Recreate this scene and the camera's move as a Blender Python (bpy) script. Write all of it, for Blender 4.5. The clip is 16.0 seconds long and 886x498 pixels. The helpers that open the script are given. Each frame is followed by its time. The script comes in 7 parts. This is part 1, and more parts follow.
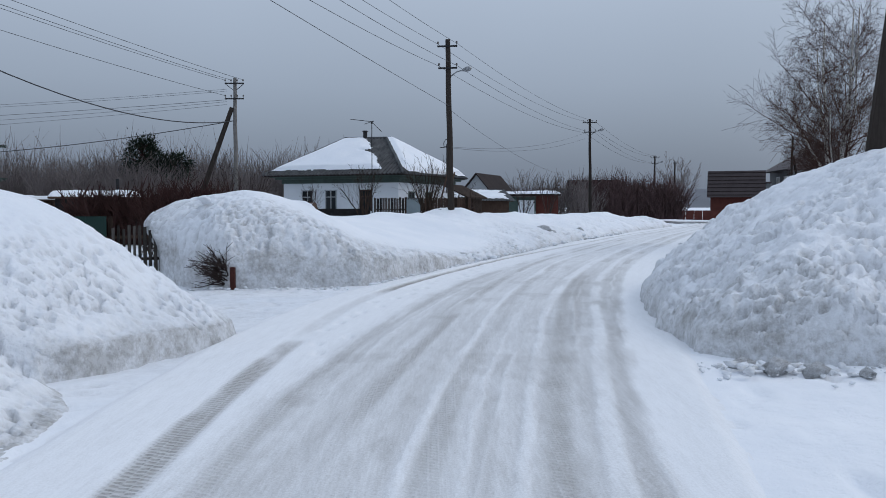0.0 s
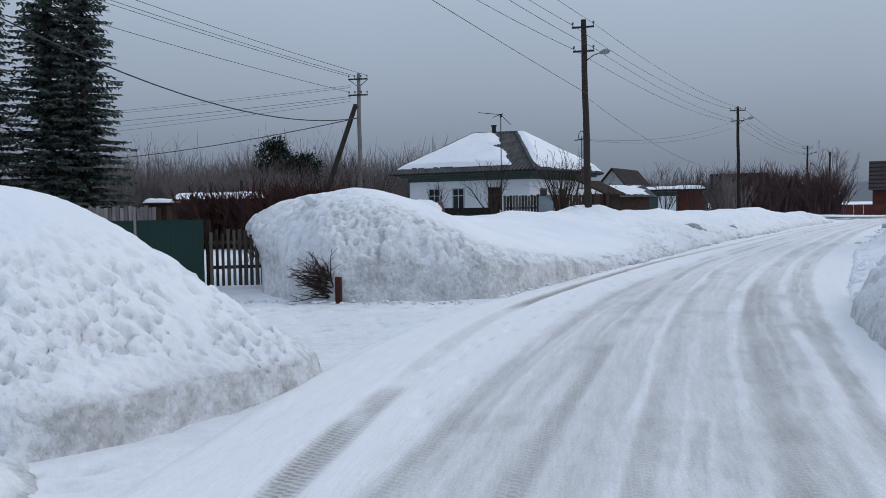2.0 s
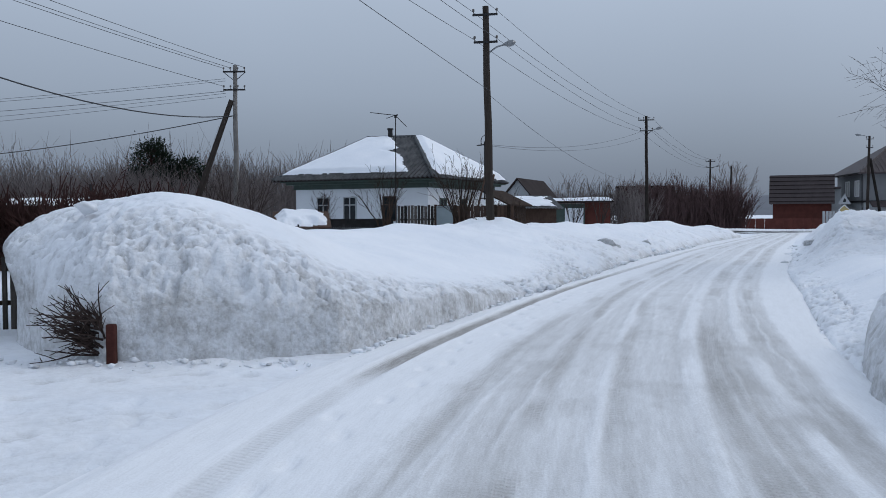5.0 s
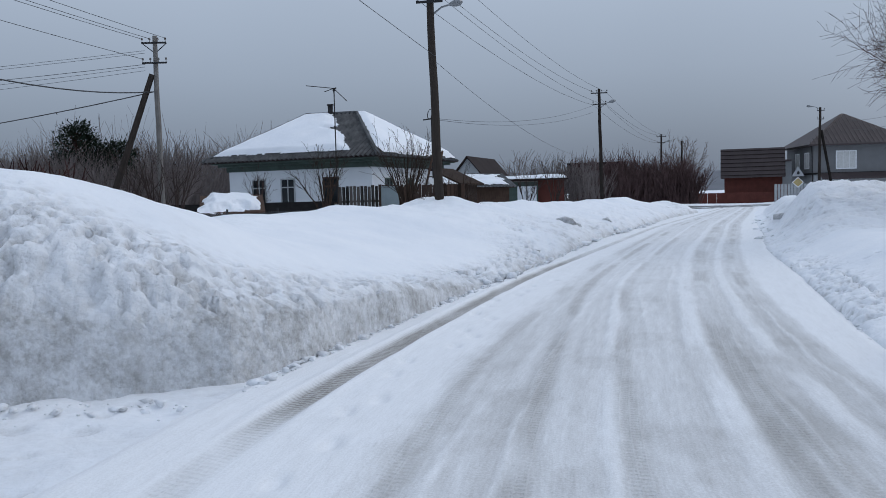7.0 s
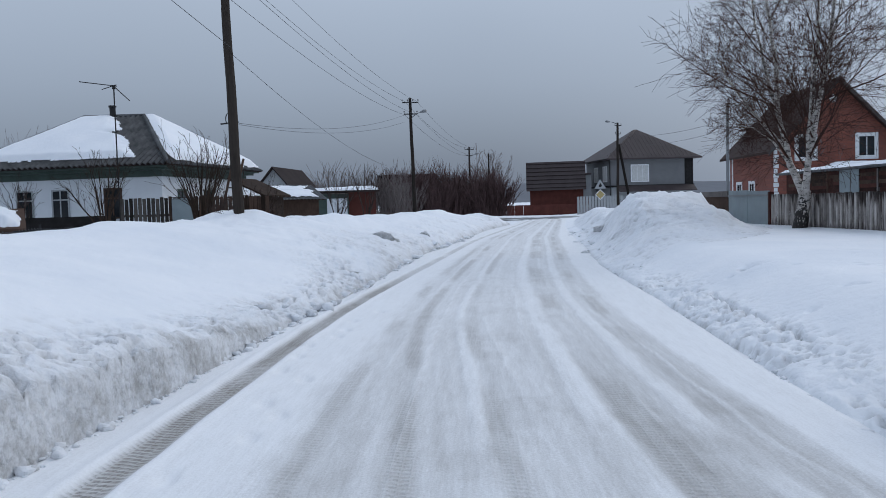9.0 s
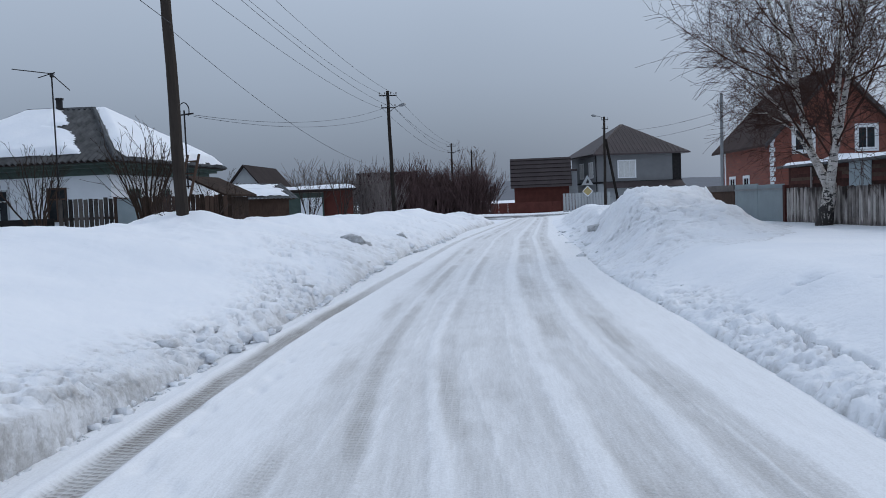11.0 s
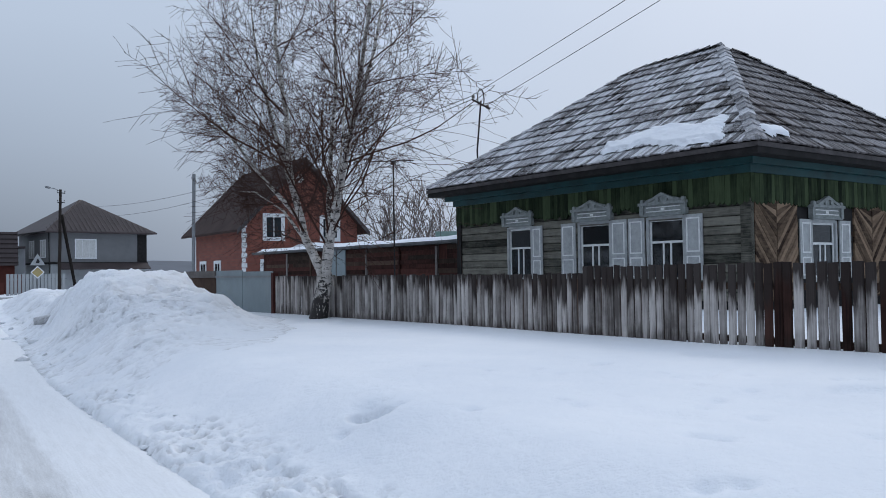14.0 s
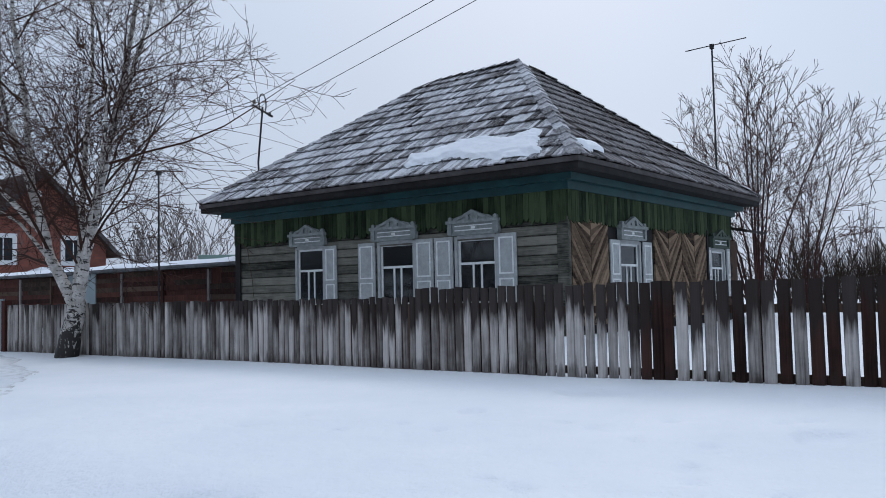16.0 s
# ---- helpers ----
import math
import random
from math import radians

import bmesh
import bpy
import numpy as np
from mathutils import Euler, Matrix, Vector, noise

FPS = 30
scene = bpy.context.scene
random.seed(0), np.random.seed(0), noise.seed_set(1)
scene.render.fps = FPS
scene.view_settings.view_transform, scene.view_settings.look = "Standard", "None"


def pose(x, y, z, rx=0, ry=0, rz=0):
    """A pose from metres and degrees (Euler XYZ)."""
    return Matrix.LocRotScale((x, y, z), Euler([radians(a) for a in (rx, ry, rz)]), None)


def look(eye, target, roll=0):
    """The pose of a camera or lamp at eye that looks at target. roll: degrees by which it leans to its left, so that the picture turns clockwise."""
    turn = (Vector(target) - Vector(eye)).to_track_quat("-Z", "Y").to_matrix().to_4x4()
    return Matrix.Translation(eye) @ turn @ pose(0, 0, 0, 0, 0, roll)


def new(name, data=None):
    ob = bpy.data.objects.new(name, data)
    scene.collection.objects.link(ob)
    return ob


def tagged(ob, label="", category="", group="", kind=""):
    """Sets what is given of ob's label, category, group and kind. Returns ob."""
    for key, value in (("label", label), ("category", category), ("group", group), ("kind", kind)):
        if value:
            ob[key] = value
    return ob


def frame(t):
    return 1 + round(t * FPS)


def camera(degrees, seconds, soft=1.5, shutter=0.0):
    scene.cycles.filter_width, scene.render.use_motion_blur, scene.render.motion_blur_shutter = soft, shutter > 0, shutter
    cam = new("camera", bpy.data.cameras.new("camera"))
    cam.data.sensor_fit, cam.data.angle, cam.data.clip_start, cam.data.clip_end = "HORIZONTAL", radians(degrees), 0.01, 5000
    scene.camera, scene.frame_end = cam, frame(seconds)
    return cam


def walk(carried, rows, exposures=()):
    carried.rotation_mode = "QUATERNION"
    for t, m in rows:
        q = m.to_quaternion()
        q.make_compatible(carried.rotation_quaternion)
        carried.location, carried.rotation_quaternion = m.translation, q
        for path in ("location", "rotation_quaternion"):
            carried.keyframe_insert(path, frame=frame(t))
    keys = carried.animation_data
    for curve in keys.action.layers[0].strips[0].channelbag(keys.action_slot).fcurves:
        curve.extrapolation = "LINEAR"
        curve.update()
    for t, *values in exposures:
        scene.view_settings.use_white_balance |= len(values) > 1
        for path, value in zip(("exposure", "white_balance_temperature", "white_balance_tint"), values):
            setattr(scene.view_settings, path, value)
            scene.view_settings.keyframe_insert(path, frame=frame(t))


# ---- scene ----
cam = camera(55.7, 16.0, 0.9)
PATH = [
    (0.0, (-0.003, 0.156, 1.578), (-0.010, 2.287, 1.471), -0.0),
    (0.5, (-0.048, 0.769, 1.580), (-0.191, 2.896, 1.493), -0.6),
    (1.0, (-0.103, 1.458, 1.551), (-0.370, 3.573, 1.482), -0.7),
    (1.5, (-0.172, 2.170, 1.545), (-0.538, 4.269, 1.458), -0.7),
    (2.0, (-0.210, 2.913, 1.560), (-0.547, 5.018, 1.452), -0.8),
    (2.5, (-0.180, 3.641, 1.577), (-0.468, 5.753, 1.487), -1.0),
    (3.0, (-0.163, 4.381, 1.597), (-0.389, 6.502, 1.542), -1.2),
    (3.5, (-0.119, 5.113, 1.603), (-0.366, 7.231, 1.548), -0.8),
    (4.0, (-0.123, 5.833, 1.612), (-0.365, 7.951, 1.538), -0.1),
    (4.5, (-0.057, 6.587, 1.612), (-0.222, 8.712, 1.534), 0.1),
    (7.0, (0.057, 9.980, 1.539), (0.077, 12.109, 1.406), -1.5),
    (7.5, (-0.001, 10.700, 1.546), (0.111, 12.827, 1.422), -1.4),
    (8.0, (0.064, 11.399, 1.546), (0.297, 13.516, 1.423), -1.5),
    (8.5, (0.112, 12.164, 1.517), (0.490, 14.260, 1.393), -1.7),
    (9.0, (0.231, 12.773, 1.537), (0.731, 14.844, 1.423), -1.7),
    (11.5, (1.296, 16.230, 1.514), (1.860, 18.284, 1.394), -2.6),
    (12.0, (1.525, 16.899, 1.508), (2.230, 18.910, 1.412), -2.2),
    (12.5, (1.882, 17.527, 1.491), (2.858, 19.422, 1.422), -1.1),
    (13.0, (2.104, 17.990, 1.516), (3.344, 19.725, 1.469), -1.2),
    (13.5, (2.404, 18.488, 1.529), (3.852, 20.055, 1.522), -1.4),
    (14.0, (2.699, 18.878, 1.582), (4.341, 20.240, 1.640), -0.8),
    (14.5, (3.009, 19.292, 1.601), (4.809, 20.436, 1.679), -0.6),
    (15.0, (3.284, 19.714, 1.558), (5.178, 20.694, 1.635), -0.6),
    (15.5, (3.680, 20.178, 1.537), (5.611, 21.081, 1.624), -1.1),
    (16.0, (4.075, 20.735, 1.562), (6.032, 21.575, 1.676), -1.3),
]
walk(cam, [(t, look(eye, aim, roll)) for t, eye, aim, roll in PATH], [(0.0, -0.02), (9.0, -0.02), (12.5, 0.03), (14.5, 0.10), (16.0, 0.12)])

# ---- world and light: overcast winter day, snow in the air ----
world = bpy.data.worlds.new("overcast_sky")
scene.world = world
world.use_nodes = True
wn, wl = world.node_tree.nodes, world.node_tree.links
wn.clear()
w_out = wn.new("ShaderNodeOutputWorld")
w_bg = wn.new("ShaderNodeBackground")
w_tc = wn.new("ShaderNodeTexCoord")
w_sep = wn.new("ShaderNodeSeparateXYZ")
wl.new(w_tc.outputs["Generated"], w_sep.inputs[0])
w_ramp = wn.new("ShaderNodeValToRGB")
els = w_ramp.color_ramp.elements
els[0].position, els[0].color = 0.0, (0.150, 0.185, 0.245, 1)
els[1].position, els[1].color = 1.0, (0.58, 0.685, 0.865, 1)
for p, c in ((0.05, (0.190, 0.233, 0.303)), (0.14, (0.295, 0.356, 0.452)), (0.27, (0.405, 0.482, 0.600)), (0.55, (0.52, 0.615, 0.77))):
    e = els.new(p)
    e.color = (*c, 1)
wl.new(w_sep.outputs["Z"], w_ramp.inputs[0])
# the cloud is thinner, and so brighter, towards the east
w_east = wn.new("ShaderNodeMapRange")
w_east.interpolation_type = "SMOOTHSTEP"
for k, v in (("From Min", 0.25), ("From Max", 1.0), ("To Min", 0.0), ("To Max", 1.0)):
    w_east.inputs[k].default_value = v
wl.new(w_sep.outputs["X"], w_east.inputs["Value"])
w_ramp2 = wn.new("ShaderNodeValToRGB")
els = w_ramp2.color_ramp.elements
els[0].position, els[0].color = 0.0, (0.42, 0.50, 0.635, 1)
els[1].position, els[1].color = 1.0, (0.60, 0.71, 0.90, 1)
e = els.new(0.3)
e.color = (0.46, 0.55, 0.70, 1)
wl.new(w_sep.outputs["Z"], w_ramp2.inputs[0])
w_mix = wn.new("ShaderNodeMix")
w_mix.data_type = "RGBA"
wl.new(w_east.outputs[0], w_mix.inputs["Factor"])
wl.new(w_ramp.outputs[0], w_mix.inputs[6])
wl.new(w_ramp2.outputs[0], w_mix.inputs[7])
w_noise = wn.new("ShaderNodeTexNoise")
w_noise.inputs["Scale"].default_value, w_noise.inputs["Detail"].default_value = 1.6, 4
wl.new(w_tc.outputs["Generated"], w_noise.inputs["Vector"])
w_nr = wn.new("ShaderNodeMapRange")
for k, v in (("From Min", 0.3), ("From Max", 0.7), ("To Min", 0.95), ("To Max", 1.05)):
    w_nr.inputs[k].default_value = v
wl.new(w_noise.outputs["Fac"], w_nr.inputs["Value"])
w_mul = wn.new("ShaderNodeVectorMath")
w_mul.operation = "SCALE"
wl.new(w_mix.outputs[2], w_mul.inputs[0])
wl.new(w_nr.outputs[0], w_mul.inputs["Scale"])
w_sky = wn.new("ShaderNodeTexSky")
w_sky.sky_type = "NISHITA"
w_sky.sun_disc, w_sky.sun_elevation, w_sky.sun_rotation = False, radians(38), radians(75)
w_sky.dust_density = 4.0
w_sks = wn.new("ShaderNodeVectorMath")
w_sks.operation = "SCALE"
w_sks.inputs["Scale"].default_value = 0.008
wl.new(w_sky.outputs[0], w_sks.inputs[0])
w_add = wn.new("ShaderNodeVectorMath")
w_add.operation = "ADD"
wl.new(w_mul.outputs[0], w_add.inputs[0])
wl.new(w_sks.outputs[0], w_add.inputs[1])
wl.new(w_add.outputs[0], w_bg.inputs["Color"])
w_bg.inputs["Strength"].default_value = 1.0
wl.new(w_bg.outputs[0], w_out.inputs[0])

sun = new("sun", bpy.data.lights.new("sun", "SUN"))
sun.data.energy, sun.data.angle, sun.data.color = 0.6, radians(22), (1.0, 0.985, 0.955)
sun.matrix_world = look((60, 16, 50), (0, 0, 0))


# ---- materials ----
def hexcol(c):
    return (*c, 1.0) if len(c) == 3 else c


class Mat:
    """A node material with short ways to add nodes."""

    def __init__(self, name, rough=0.8, metal=0.0, spec=0.4):
        self.m = bpy.data.materials.new(name)
        self.m.use_nodes = True
        self.n, self.l = self.m.node_tree.nodes, self.m.node_tree.links
        self.b = self.n["Principled BSDF"]
        self.b.inputs["Roughness"].default_value = rough
        self.b.inputs["Metallic"].default_value = metal
        self.b.inputs["Specular IOR Level"].default_value = spec
        self.tc = self.n.new("ShaderNodeTexCoord")

    def mapped(self, scale=(1, 1, 1), out="Object"):
        mp = self.n.new("ShaderNodeMapping")
        mp.inputs["Scale"].default_value = scale
        self.l.new(self.tc.outputs[out], mp.inputs["Vector"])
        return mp.outputs[0]

    def world_pos(self, scale=(1, 1, 1)):
        geo = self.n.new("ShaderNodeNewGeometry")
        mp = self.n.new("ShaderNodeMapping")
        mp.inputs["Scale"].default_value = scale
        self.l.new(geo.outputs["Position"], mp.inputs["Vector"])
        return mp.outputs[0]

    def noise(self, scale, detail=4, rough=0.6, vec=None, dist=0.0):
        t = self.n.new("ShaderNodeTexNoise")
        t.inputs["Scale"].default_value, t.inputs["Detail"].default_value = scale, detail
        t.inputs["Roughness"].default_value, t.inputs["Distortion"].default_value = rough, dist
        self.l.new(vec if vec is not None else self.tc.outputs["Object"], t.inputs["Vector"])
        return t.outputs["Fac"]

    def span(self, value, a, b, lo=0.0, hi=1.0, smooth=False):
        r = self.n.new("ShaderNodeMapRange")
        if smooth:
            r.interpolation_type = "SMOOTHSTEP"
        for k, v in (("From Min", a), ("From Max", b), ("To Min", lo), ("To Max", hi)):
            r.inputs[k].default_value = v
        self.l.new(value, r.inputs["Value"])
        return r.outputs[0]

    def math(self, op, a, b=None):
        t = self.n.new("ShaderNodeMath")
        t.operation = op
        for i, v in enumerate((a, b)):
            if v is None:
                continue
            if isinstance(v, (int, float)):
                t.inputs[i].default_value = v
            else:
                self.l.new(v, t.inputs[i])
        return t.outputs[0]

    def mix(self, fac, a, b):
        t = self.n.new("ShaderNodeMix")
        t.data_type = "RGBA"
        for i, v in ((0, fac), (6, a), (7, b)):
            if isinstance(v, (int, float)):
                t.inputs[i].default_value = v
            elif isinstance(v, tuple):
                t.inputs[i].default_value = hexcol(v)
            else:
                self.l.new(v, t.inputs[i])
        return t.outputs[2]

    def attr(self, name):
        t = self.n.new("ShaderNodeAttribute")
        t.attribute_name = name
        return t.outputs["Fac"]

    def rand(self):
        return self.n.new("ShaderNodeObjectInfo").outputs["Random"]

    def island(self):
        return self.n.new("ShaderNodeNewGeometry").outputs["Random Per Island"]

    def xyz(self, vec):
        t = self.n.new("ShaderNodeSeparateXYZ")
        self.l.new(vec, t.inputs[0])
        return t.outputs

    def colour(self, c):
        if isinstance(c, tuple):
            self.b.inputs["Base Color"].default_value = hexcol(c)
        else:
            self.l.new(c, self.b.inputs["Base Color"])

    def rough(self, v):
        self.l.new(v, self.b.inputs["Roughness"])

    def bump(self, h, strength=0.5, dist=0.02, prev=None):
        t = self.n.new("ShaderNodeBump")
        t.inputs["Strength"].default_value, t.inputs["Distance"].default_value = strength, dist
        self.l.new(h, t.inputs["Height"])
        if prev is not None:
            self.l.new(prev, t.inputs["Normal"])
        self.l.new(t.outputs[0], self.b.inputs["Normal"])
        return t.outputs[0]


def plain(name, c, rough=0.7, metal=0.0, vary=0.25, scale=3.0, bump=0.15, grain=40.0):
    """A surface of one colour with mottling at two scales."""
    m = Mat(name, rough, metal, 0.15 if rough >= 0.75 else 0.35)
    n1, n2 = m.noise(scale, 5), m.noise(grain, 3)
    f = m.math("MULTIPLY_ADD", n1, 0.7)
    f.node.inputs[2].default_value = 0.0
    f = m.math("ADD", f, m.math("MULTIPLY", n2, 0.3))
    dark = tuple(v * (1 - vary) for v in c)
    light = tuple(min(1, v * (1 + vary)) for v in c)
    m.colour(m.mix(m.span(f, 0.3, 0.7), dark, light))
    if bump:
        m.bump(n2, bump, 0.01)
    return m.m


def snow_material(name, dirty=False):
    m = Mat(name, 0.75, 0, 0.25)
    big, mid, fine = m.noise(0.5, 4), m.noise(5.0, 5, 0.65), m.noise(38.0, 4, 0.7)
    c = m.mix(m.span(big, 0.3, 0.7), (0.80, 0.83, 0.875), (0.89, 0.905, 0.93))
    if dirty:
        # grey of dirt, and of shade painted into hollows and cut faces
        d = m.attr("dirt_shade")
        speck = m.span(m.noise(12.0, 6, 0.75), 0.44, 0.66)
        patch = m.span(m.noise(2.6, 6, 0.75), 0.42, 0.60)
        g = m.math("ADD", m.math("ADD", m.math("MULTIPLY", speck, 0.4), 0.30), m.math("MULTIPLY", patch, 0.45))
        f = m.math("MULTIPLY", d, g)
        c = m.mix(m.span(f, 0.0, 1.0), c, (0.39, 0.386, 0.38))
    m.colour(c)
    nb = m.bump(mid, 0.45 if not dirty else 0.6, 0.05)
    if dirty:
        cr = m.attr("crumb")
        vor = m.n.new("ShaderNodeTexVoronoi")
        vor.inputs["Scale"].default_value, vor.inputs["Randomness"].default_value = 7.0, 1.0
        wv = m.n.new("ShaderNodeVectorMath")
        wv.operation = "ADD"
        nz = m.n.new("ShaderNodeTexNoise")
        nz.inputs["Scale"].default_value, nz.inputs["Detail"].default_value = 6.0, 4
        m.l.new(m.tc.outputs["Object"], nz.inputs["Vector"])
        sc = m.n.new("ShaderNodeVectorMath")
        sc.operation = "SCALE"
        sc.inputs["Scale"].default_value = 0.30
        m.l.new(nz.outputs["Color"], sc.inputs[0])
        m.l.new(m.tc.outputs["Object"], wv.inputs[0])
        m.l.new(sc.outputs[0], wv.inputs[1])
        m.l.new(wv.outputs[0], vor.inputs["Vector"])
        nb = m.bump(m.math("MULTIPLY", m.math("SUBTRACT", 1.0, vor.outputs["Distance"]), cr), 0.55, 0.06, nb)
        mid2 = m.noise(15.0, 5, 0.75)
        nb = m.bump(m.math("MULTIPLY", mid2, cr), 0.45, 0.03, nb)
    m.bump(fine, 0.5, 0.012, nb)
    return m.m


SNOW = snow_material("fresh_snow")
SNOW_BANK = snow_material("ploughed_snow", True)


def road_material():
    m = Mat("packed_road_snow", 0.6, 0, 0.35)
    ice, tread = m.attr("ice"), m.attr("tread")
    uv = m.n.new("ShaderNodeUVMap").outputs[0]
    mp = m.n.new("ShaderNodeMapping")
    mp.inputs["Scale"].default_value = (13.0, 0.8, 1)
    m.l.new(uv, mp.inputs["Vector"])
    streak = m.noise(1.0, 6, 0.7, mp.outputs[0])
    mp2 = m.n.new("ShaderNodeMapping")
    mp2.inputs["Scale"].default_value = (42.0, 3.2, 1)
    m.l.new(uv, mp2.inputs["Vector"])
    fine_streak = m.noise(1.0, 4, 0.7, mp2.outputs[0])
    mp3 = m.n.new("ShaderNodeMapping")
    mp3.inputs["Scale"].default_value = (3.2, 0.42, 1)
    m.l.new(uv, mp3.inputs["Vector"])
    blot = m.noise(1.0, 7, 0.72, mp3.outputs[0])
    mp4 = m.n.new("ShaderNodeMapping")
    mp4.inputs["Scale"].default_value = (9.0, 2.0, 1)
    m.l.new(uv, mp4.inputs["Vector"])
    mottle = m.noise(1.0, 6, 0.75, mp4.outputs[0])
    grit = m.noise(60.0, 3, 0.7)
    f = m.math("ADD", ice, m.math("MULTIPLY", m.math("SUBTRACT", streak, 0.5), 0.45))
    f = m.math("ADD", f, m.math("MULTIPLY", m.math("SUBTRACT", fine_streak, 0.5), 0.65))
    f = m.math("ADD", f, m.math("MULTIPLY", m.math("SUBTRACT", mottle, 0.5), 0.6))
    f = m.math("ADD", f, m.math("MULTIPLY", m.math("SUBTRACT", blot, 0.5), 0.35))
    f = m.math("ADD", f, m.math("MULTIPLY", m.math("SUBTRACT", grit, 0.5), 1.1))
    fac = m.math("MULTIPLY", m.span(f, -0.12, 0.98), m.span(ice, 0.0, 0.16, 0.65, 1.0))
    c = m.mix(fac, (0.86, 0.872, 0.89), (0.45, 0.443, 0.435))
    # tyre tread: bars across the track
    sep = m.xyz(uv)
    row = m.math("FLOOR", m.math("MULTIPLY", sep["X"], 15.0))
    edge = m.span(m.math("ABSOLUTE", m.math("SUBTRACT", m.math("FRACT", m.math("MULTIPLY", sep["X"], 15.0)), 0.5)), 0.36, 0.48, 1.0, 0.0)
    wob = m.math("MULTIPLY", m.math("SUBTRACT", m.noise(9.0, 3, 0.6, uv), 0.5), 0.05)
    v = m.math("ADD", m.math("ADD", sep["Y"], wob), m.math("ADD", m.math("MULTIPLY", row, 0.017), m.math("MULTIPLY", sep["X"], 0.25)))
    bars = m.math("MULTIPLY", m.span(m.math("SINE", m.math("MULTIPLY", v, 105.0)), -0.25, 0.35), edge)
    bars = m.math("MULTIPLY", bars, m.span(m.noise(22.0, 4, 0.7, uv), 0.36, 0.52))
    td = m.math("MULTIPLY", tread, m.math("ADD", m.math("MULTIPLY", bars, 0.30), 0.68))
    c = m.mix(m.math("MULTIPLY", td, m.span(mottle, 0.25, 0.55, 0.6, 1.0)), c, (0.26, 0.235, 0.205))
    specks = m.span(m.noise(1.0, 5, 0.7, m.mapped((26, 14, 20))), 0.62, 0.72)
    c = m.mix(m.math("MULTIPLY", m.math("MULTIPLY", specks, ice), 0.55), c, (0.20, 0.18, 0.155))
    m.colour(c)
    m.rough(m.span(fac, 0.0, 1.0, 0.75, 0.45))
    nb = m.bump(streak, 0.25, 0.03)
    nb = m.bump(m.math("MULTIPLY", bars, tread), 0.8, -0.02, nb)
    m.bump(grit, 0.45, 0.012, nb)
    return m.m


ROAD = road_material()


def board_material(name, a, b, wet=None, rust=None, along="z", grain=1.0, own=0.6):
    """Weathered boards: grain along one axis, each board its own tone; wet: (z of the dark band's edge, softness)."""
    m = Mat(name, 0.85, 0, 0.08)
    sc = {"z": (45, 45, 2.2), "x": (2.2, 45, 45), "y": (45, 2.2, 45)}[along]
    pos = m.world_pos()
    r = m.rand()

    def shifted(v):
        """Each board takes its own stretch of the pattern."""
        n = m.n.new("ShaderNodeVectorMath")
        n.operation = "ADD"
        m.l.new(v, n.inputs[0])
        m.l.new(m.math("MULTIPLY", r, 37.0), n.inputs[1])
        return n.outputs[0]

    mp = shifted(m.mapped(tuple(s * grain for s in sc)))
    gr = m.noise(1.0, 5, 0.65, mp)
    blot = m.noise(2.5, 5, 0.65, shifted(pos))
    f = m.math("ADD", m.math("MULTIPLY_ADD", gr, 0.95), m.math("MULTIPLY", r, own))
    f.node.inputs[0].links[0].from_node.inputs[2].default_value = -0.2
    f = m.math("ADD", f, m.math("MULTIPLY", m.math("SUBTRACT", blot, 0.5), 0.8))
    c = m.mix(m.span(f, 0.22, 0.28 + own), a, b)
    if rust:
        c = m.mix(m.span(m.math("FRACT", m.math("MULTIPLY", r, 7.3)), 0.86, 0.9), c, rust)
    if wet:
        zz = m.xyz(pos)["Z"]
        mp2 = shifted(m.world_pos((9, 9, 1.0)))
        drip = m.noise(1.0, 4, 0.65, mp2)
        e = m.math("ADD", zz, m.math("MULTIPLY", m.math("SUBTRACT", drip, 0.5), wet[1]))
        e = m.math("ADD", e, m.math("MULTIPLY", m.math("SUBTRACT", m.math("FRACT", m.math("MULTIPLY", r, 13.7)), 0.5), 0.30))
        e = m.math("SUBTRACT", e, m.span(m.xyz(pos)["Y"], 25.0, 33.0, 0.0, 0.28))
        k = m.span(e, wet[0] - 0.06, wet[0] + 0.14)
        kk = m.span(m.math("ADD", zz, m.math("MULTIPLY", m.math("SUBTRACT", drip, 0.5), 0.9)), 0.64, 0.76, 0.6, 0.0)
        c = m.mix(m.math("MAXIMUM", m.math("MULTIPLY", k, 0.95), kk), c, (0.030, 0.023, 0.021))
    m.colour(c)
    m.bump(gr, 0.5, 0.006)
    return m.m


FENCE_WOOD = board_material("weathered_fence_board", (0.105, 0.092, 0.085), (0.50, 0.465, 0.44), wet=(1.16, 0.9))
FENCE_DARK = board_material("dark_red_brown_board", (0.014, 0.008, 0.007), (0.060, 0.030, 0.024), wet=(1.25, 1.0))
LOG = board_material("weathered_grey_log", (0.022, 0.023, 0.019), (0.215, 0.205, 0.172), along="y")
CHEVRON = board_material("brown_chevron_batten", (0.024, 0.015, 0.011), (0.27, 0.19, 0.13), along="x", grain=0.35, own=0.95)
GREEN_BOARD = board_material("peeling_green_board", (0.008, 0.014, 0.008), (0.060, 0.084, 0.044))
TEAL = plain("dark_teal_paint", (0.008, 0.046, 0.049), 0.55, vary=0.45, scale=2.0)
EAVE_WOOD = plain("dark_grey_eave_board", (0.075, 0.068, 0.068), 0.85, vary=0.5, scale=3.0)
BLACK_WOOD = plain("blackened_wood", (0.019, 0.018, 0.018), 0.8, vary=0.5, scale=4.0)
